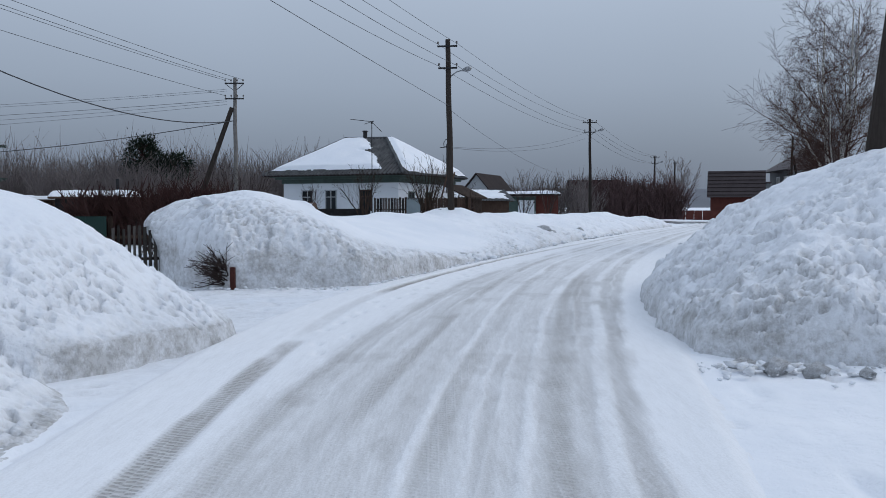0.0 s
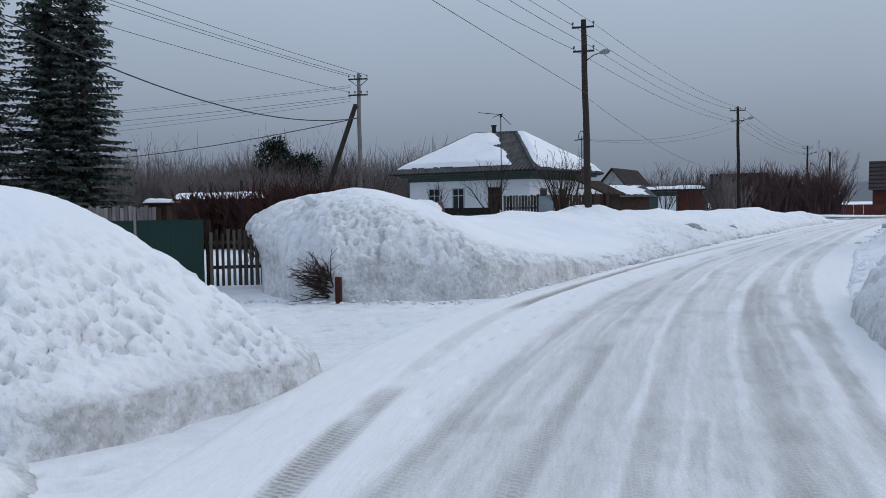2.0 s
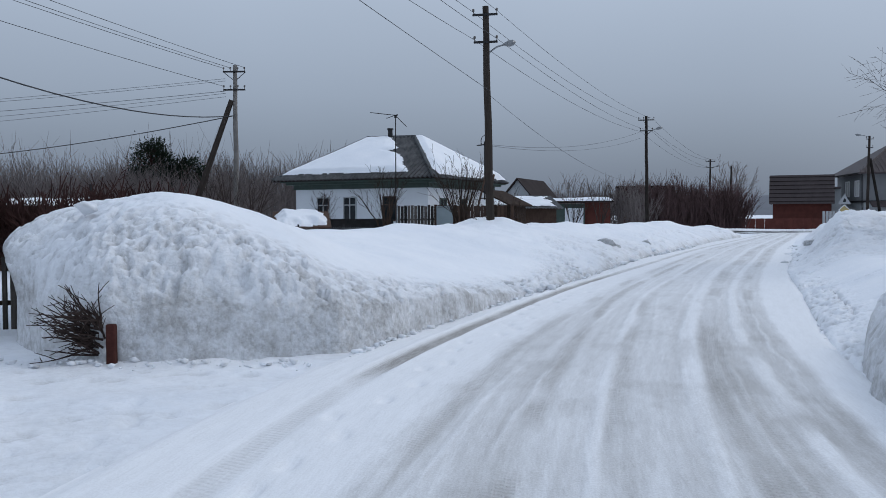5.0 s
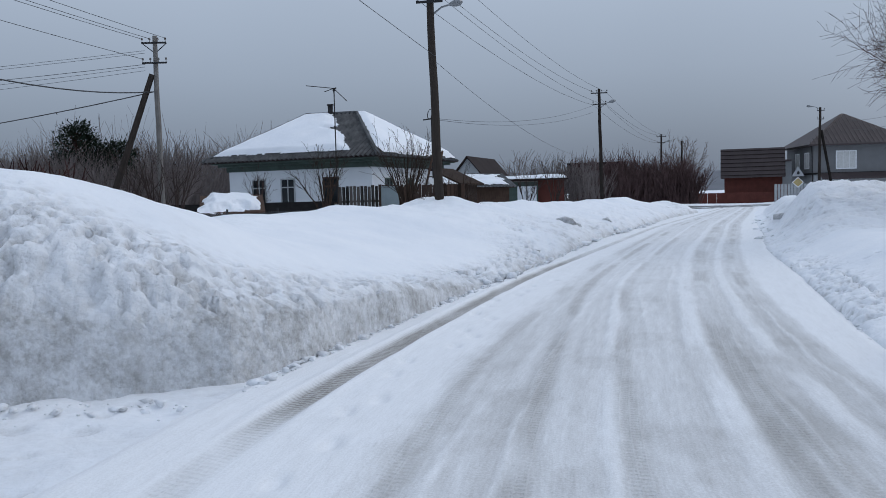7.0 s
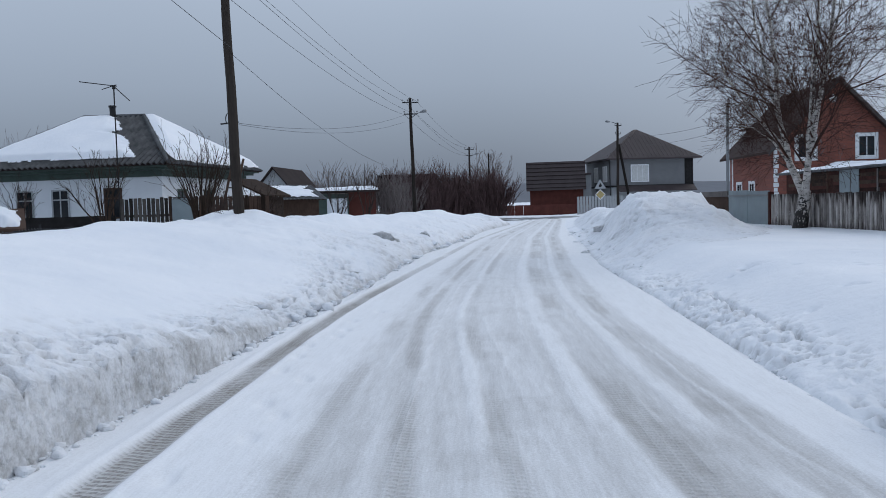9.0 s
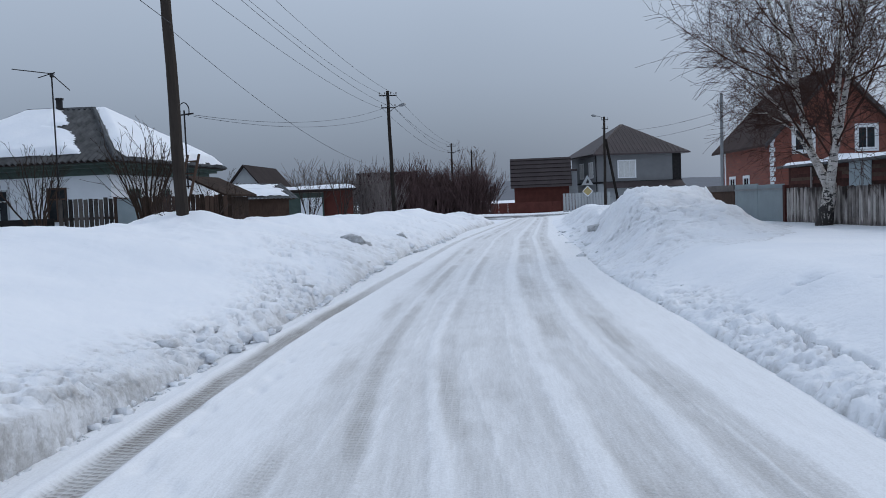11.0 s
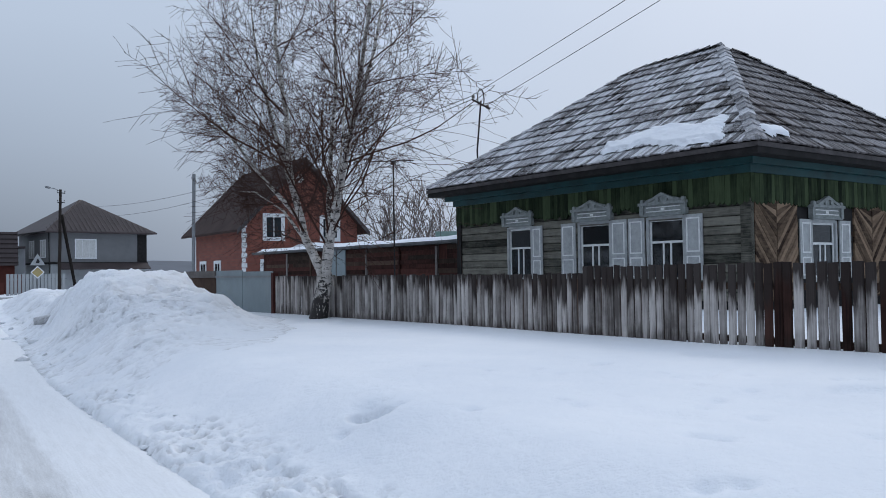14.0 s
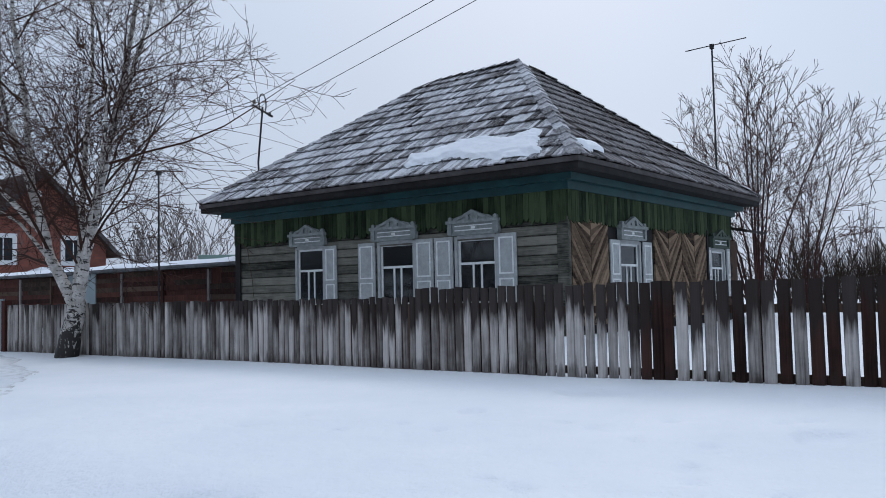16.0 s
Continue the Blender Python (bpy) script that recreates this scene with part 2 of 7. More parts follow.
DARK_PLANK = board_material("dark_old_plank", (0.020, 0.014, 0.011), (0.085, 0.055, 0.042))
RED_PLANK = board_material("red_brown_plank", (0.016, 0.008, 0.007), (0.085, 0.034, 0.027))
OLD_PLANK = board_material("old_grey_brown_plank", (0.022, 0.020, 0.018), (0.105, 0.094, 0.085))
GREY_PLANK = board_material("grey_plank", (0.10, 0.09, 0.085), (0.24, 0.22, 0.21))
POLE_WOOD = board_material("dark_pole_wood", (0.014, 0.012, 0.011), (0.046, 0.038, 0.033), grain=0.5)
CONCRETE = plain("pale_concrete", (0.17, 0.16, 0.15), 0.9, vary=0.25, scale=3)
SHUTTER = plain("faded_blue_grey_paint", (0.37, 0.385, 0.385), 0.65, vary=0.28, scale=6.0)
SHUTTER_WHITE = plain("chalky_white_paint", (0.70, 0.71, 0.70), 0.7, vary=0.15, scale=8.0)
CARVED = plain("faded_carved_trim", (0.23, 0.25, 0.245), 0.75, vary=0.4, scale=9.0)
CARVED_DARK = plain("dark_green_carved_trim", (0.07, 0.09, 0.075), 0.75, vary=0.4, scale=9.0)
CURTAIN = plain("white_net_curtain", (0.55, 0.56, 0.55), 0.9, vary=0.2, scale=5)
ROOM = plain("dark_room", (0.02, 0.02, 0.02), 0.9)
PLASTER = plain("white_limewash", (0.62, 0.65, 0.68), 0.9, vary=0.08, scale=1.2)
TRIM_GREEN = plain("dull_green_trim", (0.046, 0.070, 0.060), 0.7, vary=0.3)
BRICK_RED = plain("red_brown_cladding", (0.098, 0.033, 0.026), 0.8, vary=0.25, scale=1.5)
METAL_ROOF = plain("brown_metal_roof", (0.060, 0.046, 0.046), 0.6, 0.1, vary=0.25, scale=0.8)
BROWN_ROOF = plain("brown_roof_tile", (0.050, 0.032, 0.028), 0.8, vary=0.3, scale=1.0)
DARK_ROOF = plain("dark_roof_sheet", (0.030, 0.022, 0.021), 0.85, vary=0.3, scale=1.0)
GREY_WALL = plain("grey_render", (0.165, 0.17, 0.175), 0.85, vary=0.12, scale=1.0)
GREY_PALE = plain("pale_grey_panel", (0.33, 0.35, 0.36), 0.7, vary=0.15, scale=1.0)
WHITE = plain("white_frame", (0.72, 0.74, 0.75), 0.5, vary=0.08)
GATE_BLUE = plain("pale_blue_sheet_metal", (0.215, 0.26, 0.275), 0.5, 0.2, vary=0.18, scale=1.5)
GREEN_METAL = plain("dark_green_sheet_metal", (0.002, 0.026, 0.020), 0.6, 0.0, vary=0.2, scale=1.2, bump=0.05)
IRON = plain("dark_iron", (0.03, 0.03, 0.032), 0.55, 0.6, vary=0.3)
STEEL = plain("dull_steel", (0.22, 0.23, 0.24), 0.5, 0.6, vary=0.2)
WIRE = plain("black_wire", (0.022, 0.023, 0.026), 0.6, vary=0.1, bump=0)
WIRE_FAR = plain("grey_wire", (0.075, 0.080, 0.090), 0.6, vary=0.1, bump=0)
PORCELAIN = plain("dark_insulator", (0.10, 0.09, 0.085), 0.3, vary=0.2)
TWIG = plain("dark_twig_bark", (0.050, 0.036, 0.032), 0.9, vary=0.4, scale=6)
TWIG_RED = plain("reddish_twig_bark", (0.050, 0.024, 0.021), 0.9, vary=0.4, scale=6)
# the hazy barks are paler: distance haze is put into their colour
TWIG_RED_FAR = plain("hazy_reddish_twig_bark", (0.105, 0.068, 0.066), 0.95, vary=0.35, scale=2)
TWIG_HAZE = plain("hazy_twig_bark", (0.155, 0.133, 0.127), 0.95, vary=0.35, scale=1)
TWIG_BROWN = plain("brown_twig_bark", (0.040, 0.027, 0.020), 0.9, vary=0.4, scale=4)
NEEDLE = plain("spruce_needles", (0.080, 0.100, 0.090), 0.9, vary=0.5, scale=3)
PINE = plain("pine_needles", (0.020, 0.030, 0.020), 0.9, vary=0.5, scale=2)
YELLOW = plain("yellow_sign_paint", (0.40, 0.32, 0.14), 0.6, vary=0.15)
RUST = plain("rusty_red_paint", (0.060, 0.020, 0.016), 0.8, vary=0.4, scale=12)


def birch_material():
    m = Mat("birch_bark", 0.75)
    base = m.span(m.noise(5.0, 5, 0.7), 0.35, 0.65)
    c = m.mix(base, (0.30, 0.275, 0.25), (0.62, 0.585, 0.55))
    dark = m.span(m.noise(1.0, 5, 0.7, m.mapped((6, 6, 15))), 0.53, 0.58)
    zz = m.xyz(m.world_pos())["Z"]
    foot = m.span(m.math("ADD", zz, m.math("MULTIPLY", m.noise(1.0, 4, 0.7, m.mapped((13, 13, 5))), 3.6)), 2.86, 2.98, 1.0, 0.0)
    m.colour(m.mix(m.math("MAXIMUM", dark, foot), c, (0.030, 0.026, 0.024)))
    m.bump(dark, 0.4, 0.01)
    return m.m


BIRCH = birch_material()


def shingle_material():
    m = Mat("frosted_roof_shingle", 0.85, 0, 0.08)
    i = m.island()
    r = m.rand()
    t = m.math("FRACT", m.math("ADD", m.math("MULTIPLY", i, 3.7), m.math("MULTIPLY", r, 5.3)))
    gr = m.noise(1.0, 4, 0.6, m.mapped((30, 30, 30)))
    gr2 = m.noise(1.0, 4, 0.7, m.mapped((30, 40, 4)))
    c = m.mix(m.span(m.math("ADD", m.math("MULTIPLY", t, 0.6), m.math("MULTIPLY", gr2, 0.5)), 0.2, 0.9), (0.010, 0.008, 0.008), (0.115, 0.094, 0.090))
    frost_big = m.noise(0.55, 4, 0.6, m.world_pos())
    frost = m.noise(1.0, 5, 0.75, m.world_pos((15, 15, 5)))
    ex = m.attr("frost")
    f = m.math("ADD", m.math("ADD", m.math("MULTIPLY", frost_big, 0.7), m.math("MULTIPLY", frost, 0.8)), m.math("MULTIPLY", t, 0.25))
    f = m.math("MULTIPLY", m.span(f, 0.66, 1.04), ex)
    c = m.mix(f, c, (0.66, 0.67, 0.70))
    m.colour(c)
    m.bump(gr, 0.4, 0.01)
    return m.m


SHINGLE = shingle_material()


def slate_material():
    m = Mat("corrugated_slate", 0.85)
    n = m.noise(2.0, 5, 0.7)
    m.colour(m.mix(m.span(n, 0.3, 0.7), (0.035, 0.037, 0.039), (0.12, 0.124, 0.13)))
    m.bump(m.noise(30, 3), 0.3, 0.01)
    return m.m


SLATE = slate_material()


def brick_material():
    m = Mat("red_brick_cladding", 0.85)
    t = m.n.new("ShaderNodeTexBrick")
    t.inputs["Scale"].default_value = 1.0
    for k, v in (("Brick Width", 0.5), ("Row Height", 0.16), ("Mortar Size", 0.012)):
        t.inputs[k].default_value = v
    t.inputs["Color1"].default_value = (0.27, 0.088, 0.060, 1)
    t.inputs["Color2"].default_value = (0.19, 0.065, 0.048, 1)
    t.inputs["Mortar"].default_value = (0.16, 0.085, 0.07, 1)
    co = m.xyz(m.tc.outputs["Object"])
    cb = m.n.new("ShaderNodeCombineXYZ")
    m.l.new(m.math("ADD", co["X"], co["Y"]), cb.inputs[0])
    m.l.new(co["Z"], cb.inputs[1])
    m.l.new(cb.outputs[0], t.inputs["Vector"])
    n = m.noise(1.2, 5, 0.65)
    m.colour(m.mix(m.span(n, 0.3, 0.7, 0.0, 0.35), t.outputs["Color"], (0.13, 0.048, 0.038)))
    m.bump(t.outputs["Fac"], 0.3, -0.008)
    return m.m


BRICK = brick_material()


def glass_material():
    m = Mat("window_glass", 0.06, 0, 0.5)
    m.colour((0.03, 0.036, 0.04))
    m.b.inputs["Transmission Weight"].default_value = 0.55
    return m.m


GLASS = glass_material()
DARK_GLASS = plain("dark_window_glass", (0.018, 0.021, 0.024), 0.08, vary=0.5, scale=1.5, bump=0)
BIRCH_TWIG = plain("brown_birch_twig", (0.050, 0.025, 0.019), 0.9, vary=0.4, scale=5)


# ---- mesh helpers ----
def to_mesh(name, verts, faces, mat, smooth=False):
    me = bpy.data.meshes.new(name)
    me.from_pydata([tuple(v) for v in verts], [], faces)
    me.materials.append(mat)
    if smooth:
        me.polygons.foreach_set("use_smooth", [True] * len(me.polygons))
    me.update()
    return me


def part(name, bm, material, parent, label=""):
    """Links a bmesh as ONE mesh object under a thing or a part."""
    me = bpy.data.meshes.new(name)
    bm.to_mesh(me)
    bm.free()
    me.materials.append(material)
    ob = new(name, me)
    ob.parent = parent
    return tagged(ob, label)


def shared(name, me, parent, m=None):
    ob = new(name, me)
    ob.parent = parent
    if m is not None:
        ob.matrix_basis = m
    return ob


def thing(name, m, label, category, group="", kind=""):
    ob = new(name)
    ob.matrix_world = m
    return tagged(ob, label, category, group, kind)


def box(bm, x0, x1, y0, y1, z0, z1, m=None, bevel=0.0):
    vs = [bm.verts.new((x, y, z)) for x in (x0, x1) for y in (y0, y1) for z in (z0, z1)]
    fs = [bm.faces.new([vs[i] for i in f]) for f in ((0, 1, 3, 2), (4, 6, 7, 5), (0, 4, 5, 1), (2, 3, 7, 6), (0, 2, 6, 4), (1, 5, 7, 3))]
    if bevel:
        edges = {e for f in fs for e in f.edges}
        r = bmesh.ops.bevel(bm, geom=list(edges), offset=bevel, segments=1, affect="EDGES")
        vs = list({v for f in r["faces"] for v in f.verts} | {v for v in vs if v.is_valid})
    if m is not None:
        bmesh.ops.transform(bm, matrix=m, verts=vs)
    return bm


def boxes(*rows, bevel=0.0):
    bm = bmesh.new()
    for r in rows:
        box(bm, *r, bevel=bevel)
    return bm


def poly_prism(bm, pts, axis, a, b):
    """A polygon in a plane, drawn out along an axis from a to b. pts are in the other two axes, in order."""
    def at(p, k):
        return {"x": (k, p[0], p[1]), "y": (p[0], k, p[1]), "z": (p[0], p[1], k)}[axis]
    lo = [bm.verts.new(at(p, a)) for p in pts]
    hi = [bm.verts.new(at(p, b)) for p in pts]
    n = len(pts)
    for i in range(n):
        bm.faces.new((lo[i], lo[(i + 1) % n], hi[(i + 1) % n], hi[i]))
    bm.faces.new(lo)
    bm.faces.new(hi)
    bmesh.ops.recalc_face_normals(bm, faces=bm.faces)
    return bm


def tube_data(points, radii, sides=6, caps=True):
    """Vertices and faces of a tapering tube along points."""
    pts = [Vector(p) for p in points]
    verts, faces = [], []
    for i, p in enumerate(pts):
        d = (pts[min(i + 1, len(pts) - 1)] - pts[max(i - 1, 0)])
        d = d.normalized() if d.length > 1e-9 else Vector((0, 0, 1))
        a = d.cross(Vector((0, 0, 1)) if abs(d.z) < 0.9 else Vector((1, 0, 0))).normalized()
        b = d.cross(a)
        for k in range(sides):
            w = 2 * math.pi * k / sides
            verts.append(p + (a * math.cos(w) + b * math.sin(w)) * radii[i])
    for i in range(len(pts) - 1):
        for k in range(sides):
            q = (k + 1) % sides
            faces.append((i * sides + k, i * sides + q, (i + 1) * sides + q, (i + 1) * sides + k))
    if caps:
        faces.append(tuple(range(sides))[::-1])
        faces.append(tuple((len(pts) - 1) * sides + k for k in range(sides)))
    return verts, faces


def tube(bm, points, radii, sides=6):
    if isinstance(radii, (int, float)):
        radii = [radii] * len(points)
    vs, fs = tube_data(points, radii, sides)
    made = [bm.verts.new(v) for v in vs]
    for f in fs:
        bm.faces.new([made[i] for i in f])
    return bm


def tubes(*rows, sides=6):
    bm = bmesh.new()
    for p, r in rows:
        tube(bm, p, r, sides)
    return bm


# ---- noise for the snow ----
def vnoise(x, y, seed=0):
    xi, yi = np.floor(x).astype(np.int64), np.floor(y).astype(np.int64)
    fx, fy = x - xi, y - yi
    fx, fy = fx * fx * (3 - 2 * fx), fy * fy * (3 - 2 * fy)

    def h(a, b):
        n = (a * 374761393 + b * 668265263 + seed * 982451653) & 0x7FFFFFFF
        n = ((n ^ (n >> 13)) * 1274126177) & 0x7FFFFFFF
        n = ((n ^ (n >> 16)) * 668265263) & 0x7FFFFFFF
        return ((n >> 7) & 0xFFFF) / 65535.0
    return (h(xi, yi) * (1 - fx) + h(xi + 1, yi) * fx) * (1 - fy) + (h(xi, yi + 1) * (1 - fx) + h(xi + 1, yi + 1) * fx) * fy - 0.5


def fbm(x, y, seed=0, octaves=4):
    t, a, f = 0, 1.0, 1.0
    for o in range(octaves):
        t = t + a * vnoise(x * f + 17.3 * o, y * f - 9.1 * o, seed + o)
        a, f = a * 0.5, f * 2.1
    return t


def crumbs(x, y, size, seed):
    """Rounded crumbs of about that size, 0 to 1 high, packed unevenly."""
    u, v = x / size, y / size
    ui, vi = np.floor(u), np.floor(v)
    best = np.zeros_like(u)
    for a in (-1, 0, 1):
        for b in (-1, 0, 1):
            cx, cy = ui + a, vi + b
            px = cx + 0.5 + vnoise(cx * 1.0 + 0.0, cy * 1.0, seed) * 0.95
            py = cy + 0.5 + vnoise(cx, cy, seed + 1) * 0.95
            r = 0.42 + 0.75 * (vnoise(cx, cy, seed + 2) + 0.25)
            d2 = ((u - px) ** 2 + (v - py) ** 2) / np.maximum(r, 0.12) ** 2
            best = np.maximum(best, np.sqrt(np.maximum(0, 1 - d2)) * np.clip(r, 0, 1))
    return best


def cups(x, y, size, seed, share=0.5):
    """Scattered hollows with crisp rims, 0 to 1 deep; share: how many of the places have one."""
    u, v = x / size, y / size
    ui, vi = np.floor(u), np.floor(v)
    best = np.zeros_like(u)
    for a in (-1, 0, 1):
        for b in (-1, 0, 1):
            cx, cy = ui + a, vi + b
            px = cx + 0.5 + vnoise(cx, cy, seed) * 0.9
            py = cy + 0.5 + vnoise(cx, cy, seed + 1) * 0.9
            r = (0.26 + 0.34 * (vnoise(cx, cy, seed + 2) + 0.5)) * (vnoise(cx, cy, seed + 3) + 0.5 < share)
            turn = 6.0 * vnoise(cx, cy, seed + 4)
            du, dv = u - px, v - py
            p, q = du * np.cos(turn) + dv * np.sin(turn), dv * np.cos(turn) - du * np.sin(turn)
            d2 = (p * p + 2.2 * q * q) / np.maximum(r, 0.02) ** 2
            best = np.maximum(best, smooth(1 - d2, 0.0, 0.7))
    return best


def smooth(v, a, b):
    k = np.clip((v - a) / (b - a), 0, 1)
    return k * k * (3 - 2 * k)


# ---- plan of the road: left and right edge by y ----
YL, XL = (-30, -8, 0, 5, 11, 16.4, 18, 20, 23.4, 26.7, 30, 36.4, 40, 46, 57, 67, 75, 140), (-9, -3.4, -2.6, -2.6, -2.6, -1.7, -1.1, -0.4, 0.7, 1.9, 3.1, 5.1, 6.6, 9.1, 13.4, 18.2, 21.6, 52)
YR, XR = (-30, -8, 0, 4.65, 8.5, 12, 16.8, 19, 21.4, 24.9, 30.5, 33.9, 40.4, 45.6, 57, 64.5, 78, 140), (-5, 0.0, 0.9, 1.6, 2.4, 3.0, 3.8, 4.5, 5.3, 6.45, 8.1, 9.4, 11.9, 13.7, 18, 21, 26.5, 56)


EDGE_Y = np.arange(-40, 150, 0.25)


def eased(ys, xs):
    """The polyline with its corners rounded off."""
    v = np.interp(EDGE_Y, ys, xs)
    k = np.ones(17) / 17
    for _ in range(2):
        v = np.convolve(np.pad(v, 8, mode="edge"), k, mode="valid")
    return v


EDGE_L, EDGE_R = eased(YL, XL), eased(YR, XR)


def left_edge(y):
    return np.interp(y, EDGE_Y, EDGE_L)


def right_edge(y):
    return np.interp(y, EDGE_Y, EDGE_R)


def ground_height(x, y):
    """Level of the lying snow, without the ploughed banks."""
    dl, dr = left_edge(y) - x, x - right_edge(y)
    far = 1 - 0.75 * smooth(y, 58, 74)
    left = 0.5 * smooth(dl, 0.5, 7) * smooth(y, 17, 22)
    right = 0.615 * smooth(dr, -0.1, 1.9) * smooth(y, 13, 19) + 0.12 * smooth(dr, 5, 9)
    left = left + 0.40 * smooth(dl, 8, 14) * smooth(y, 24, 34) * (1 - smooth(x, -15, -11.5)) * (1 - smooth(y, 60, 75))
    swell = 0.055 * fbm(x * 0.16, y * 0.16, 5, 3) * smooth(np.maximum(dl, dr), 1, 4)
    return (left + right) * far + swell - 0.02


def grid_mesh(name, xs, ys, zfun, mat, keep=None, attrs=None, warp=None):
    gx, gy = np.meshgrid(xs, ys)
    z = zfun(gx, gy)
    nx, ny = len(xs), len(ys)
    idx = np.arange(nx * ny).reshape(ny, nx)
    quads = np.stack([idx[:-1, :-1], idx[:-1, 1:], idx[1:, 1:], idx[1:, :-1]], -1).reshape(-1, 4)
    wx, wy = warp(gx, gy, z) if warp else (0, 0)
    co = np.stack([gx + wx, gy + wy, z], -1).reshape(-1, 3)
    if keep is not None:
        k = keep(gx, gy).reshape(-1)
        quads = quads[k[quads].any(1)]
    used = np.unique(quads)
    remap = np.full(nx * ny, -1)
    remap[used] = np.arange(len(used))
    me = bpy.data.meshes.new(name)
    me.from_pydata(co[used].tolist(), [], remap[quads].tolist())
    me.materials.append(mat)
    me.polygons.foreach_set("use_smooth", [True] * len(me.polygons))
    for key, fun in (attrs or {}).items():
        at = me.attributes.new(key, "FLOAT", "POINT")
        at.data.foreach_set("value", fun(gx, gy, z).reshape(-1)[used].astype(np.float32))
    me.update()
    return me


# ---- ground, road, banks ----
def spread(lo, a, b, hi, fine):
    """Grid lines: even between a and b, widening out to lo and hi."""
    mid = list(np.arange(a, b, fine))
    left, v, s = [], a, fine
    while v > lo:
        s *= 1.18
        v -= s
        left.append(v)
    right, v, s = [], mid[-1], fine
    while v < hi:
        s *= 1.18
        v += s
        right.append(v)
    return np.array(left[::-1] + mid + right)


def refined(lines, a, b, fine):
    """Grid lines with a finer stretch from a to b."""
    return np.concatenate([lines[lines < a], np.arange(a, b, fine), lines[lines > b]])


def lip_cups(x, y):
    """Hollows between the crumbs on the ploughed lip, and a few on the lane's margin."""
    dr = x - right_edge(y)
    on = smooth(dr, -0.25, 0.05) * (1 - smooth(dr, 0.55, 1.0)) * smooth(y, 15, 17) * (1 - smooth(y, 33, 36))
    return on * smooth(fbm(x * 1.3, y * 1.3, 83, 3), -0.25, 0.1) * np.maximum(cups(x, y, 0.13, 85, 0.45), 0.8 * cups(x + 1.7, y, 0.08, 89, 0.5))


def crack(x, y):
    """The thin jagged crack in the crust behind the lip."""
    at = 0.60 + 0.16 * fbm(y * 1.6, y * 0 + 3.0, 8, 4) + 0.07 * fbm(y * 6.0, y * 0 + 5.0, 18, 2)
    on = np.maximum(smooth(y, 19.3, 19.6) * (1 - smooth(y, 20.1, 20.3)), smooth(y, 20.5, 20.8) * (1 - smooth(y, 22.6, 23.2)))
    return on * np.exp(-np.abs((x - right_edge(y) - at) / 0.030) ** 3)


def ground_dirt_shade(x, y, z):
    dr = x - right_edge(y)
    foot = np.exp(-((dr - 0.07) / 0.06) ** 2) * smooth(y, 15, 17) * (1 - smooth(y, 40, 50))
    drive = smooth(x, -11, -8) * smooth(y, 5, 8) * (1 - smooth(y, 17, 18.5)) * smooth(left_edge(y) - x, -0.3, 0.1)
    tramp = drive * (0.26 + 0.3 * fbm(x * 0.8, y * 0.8, 87, 4) + 0.3 * cups(x, y, 0.34, 97, 0.35))
    # trampled grey on the drive; shade painted into cups, crack and cut foot
    return np.clip(tramp + 0.75 * lip_cups(x, y) + 0.8 * crack(x, y) + 0.6 * foot * (0.5 + fbm(x * 2.0, y * 2.0, 86, 3)), 0, 1)


def ground_crumb(x, y, z):
    dr = x - right_edge(y)
    return 0.04 + 0.5 * smooth(dr, 0.0, 0.15) * (1 - smooth(dr, 0.5, 1.0)) * smooth(y, 15, 17)


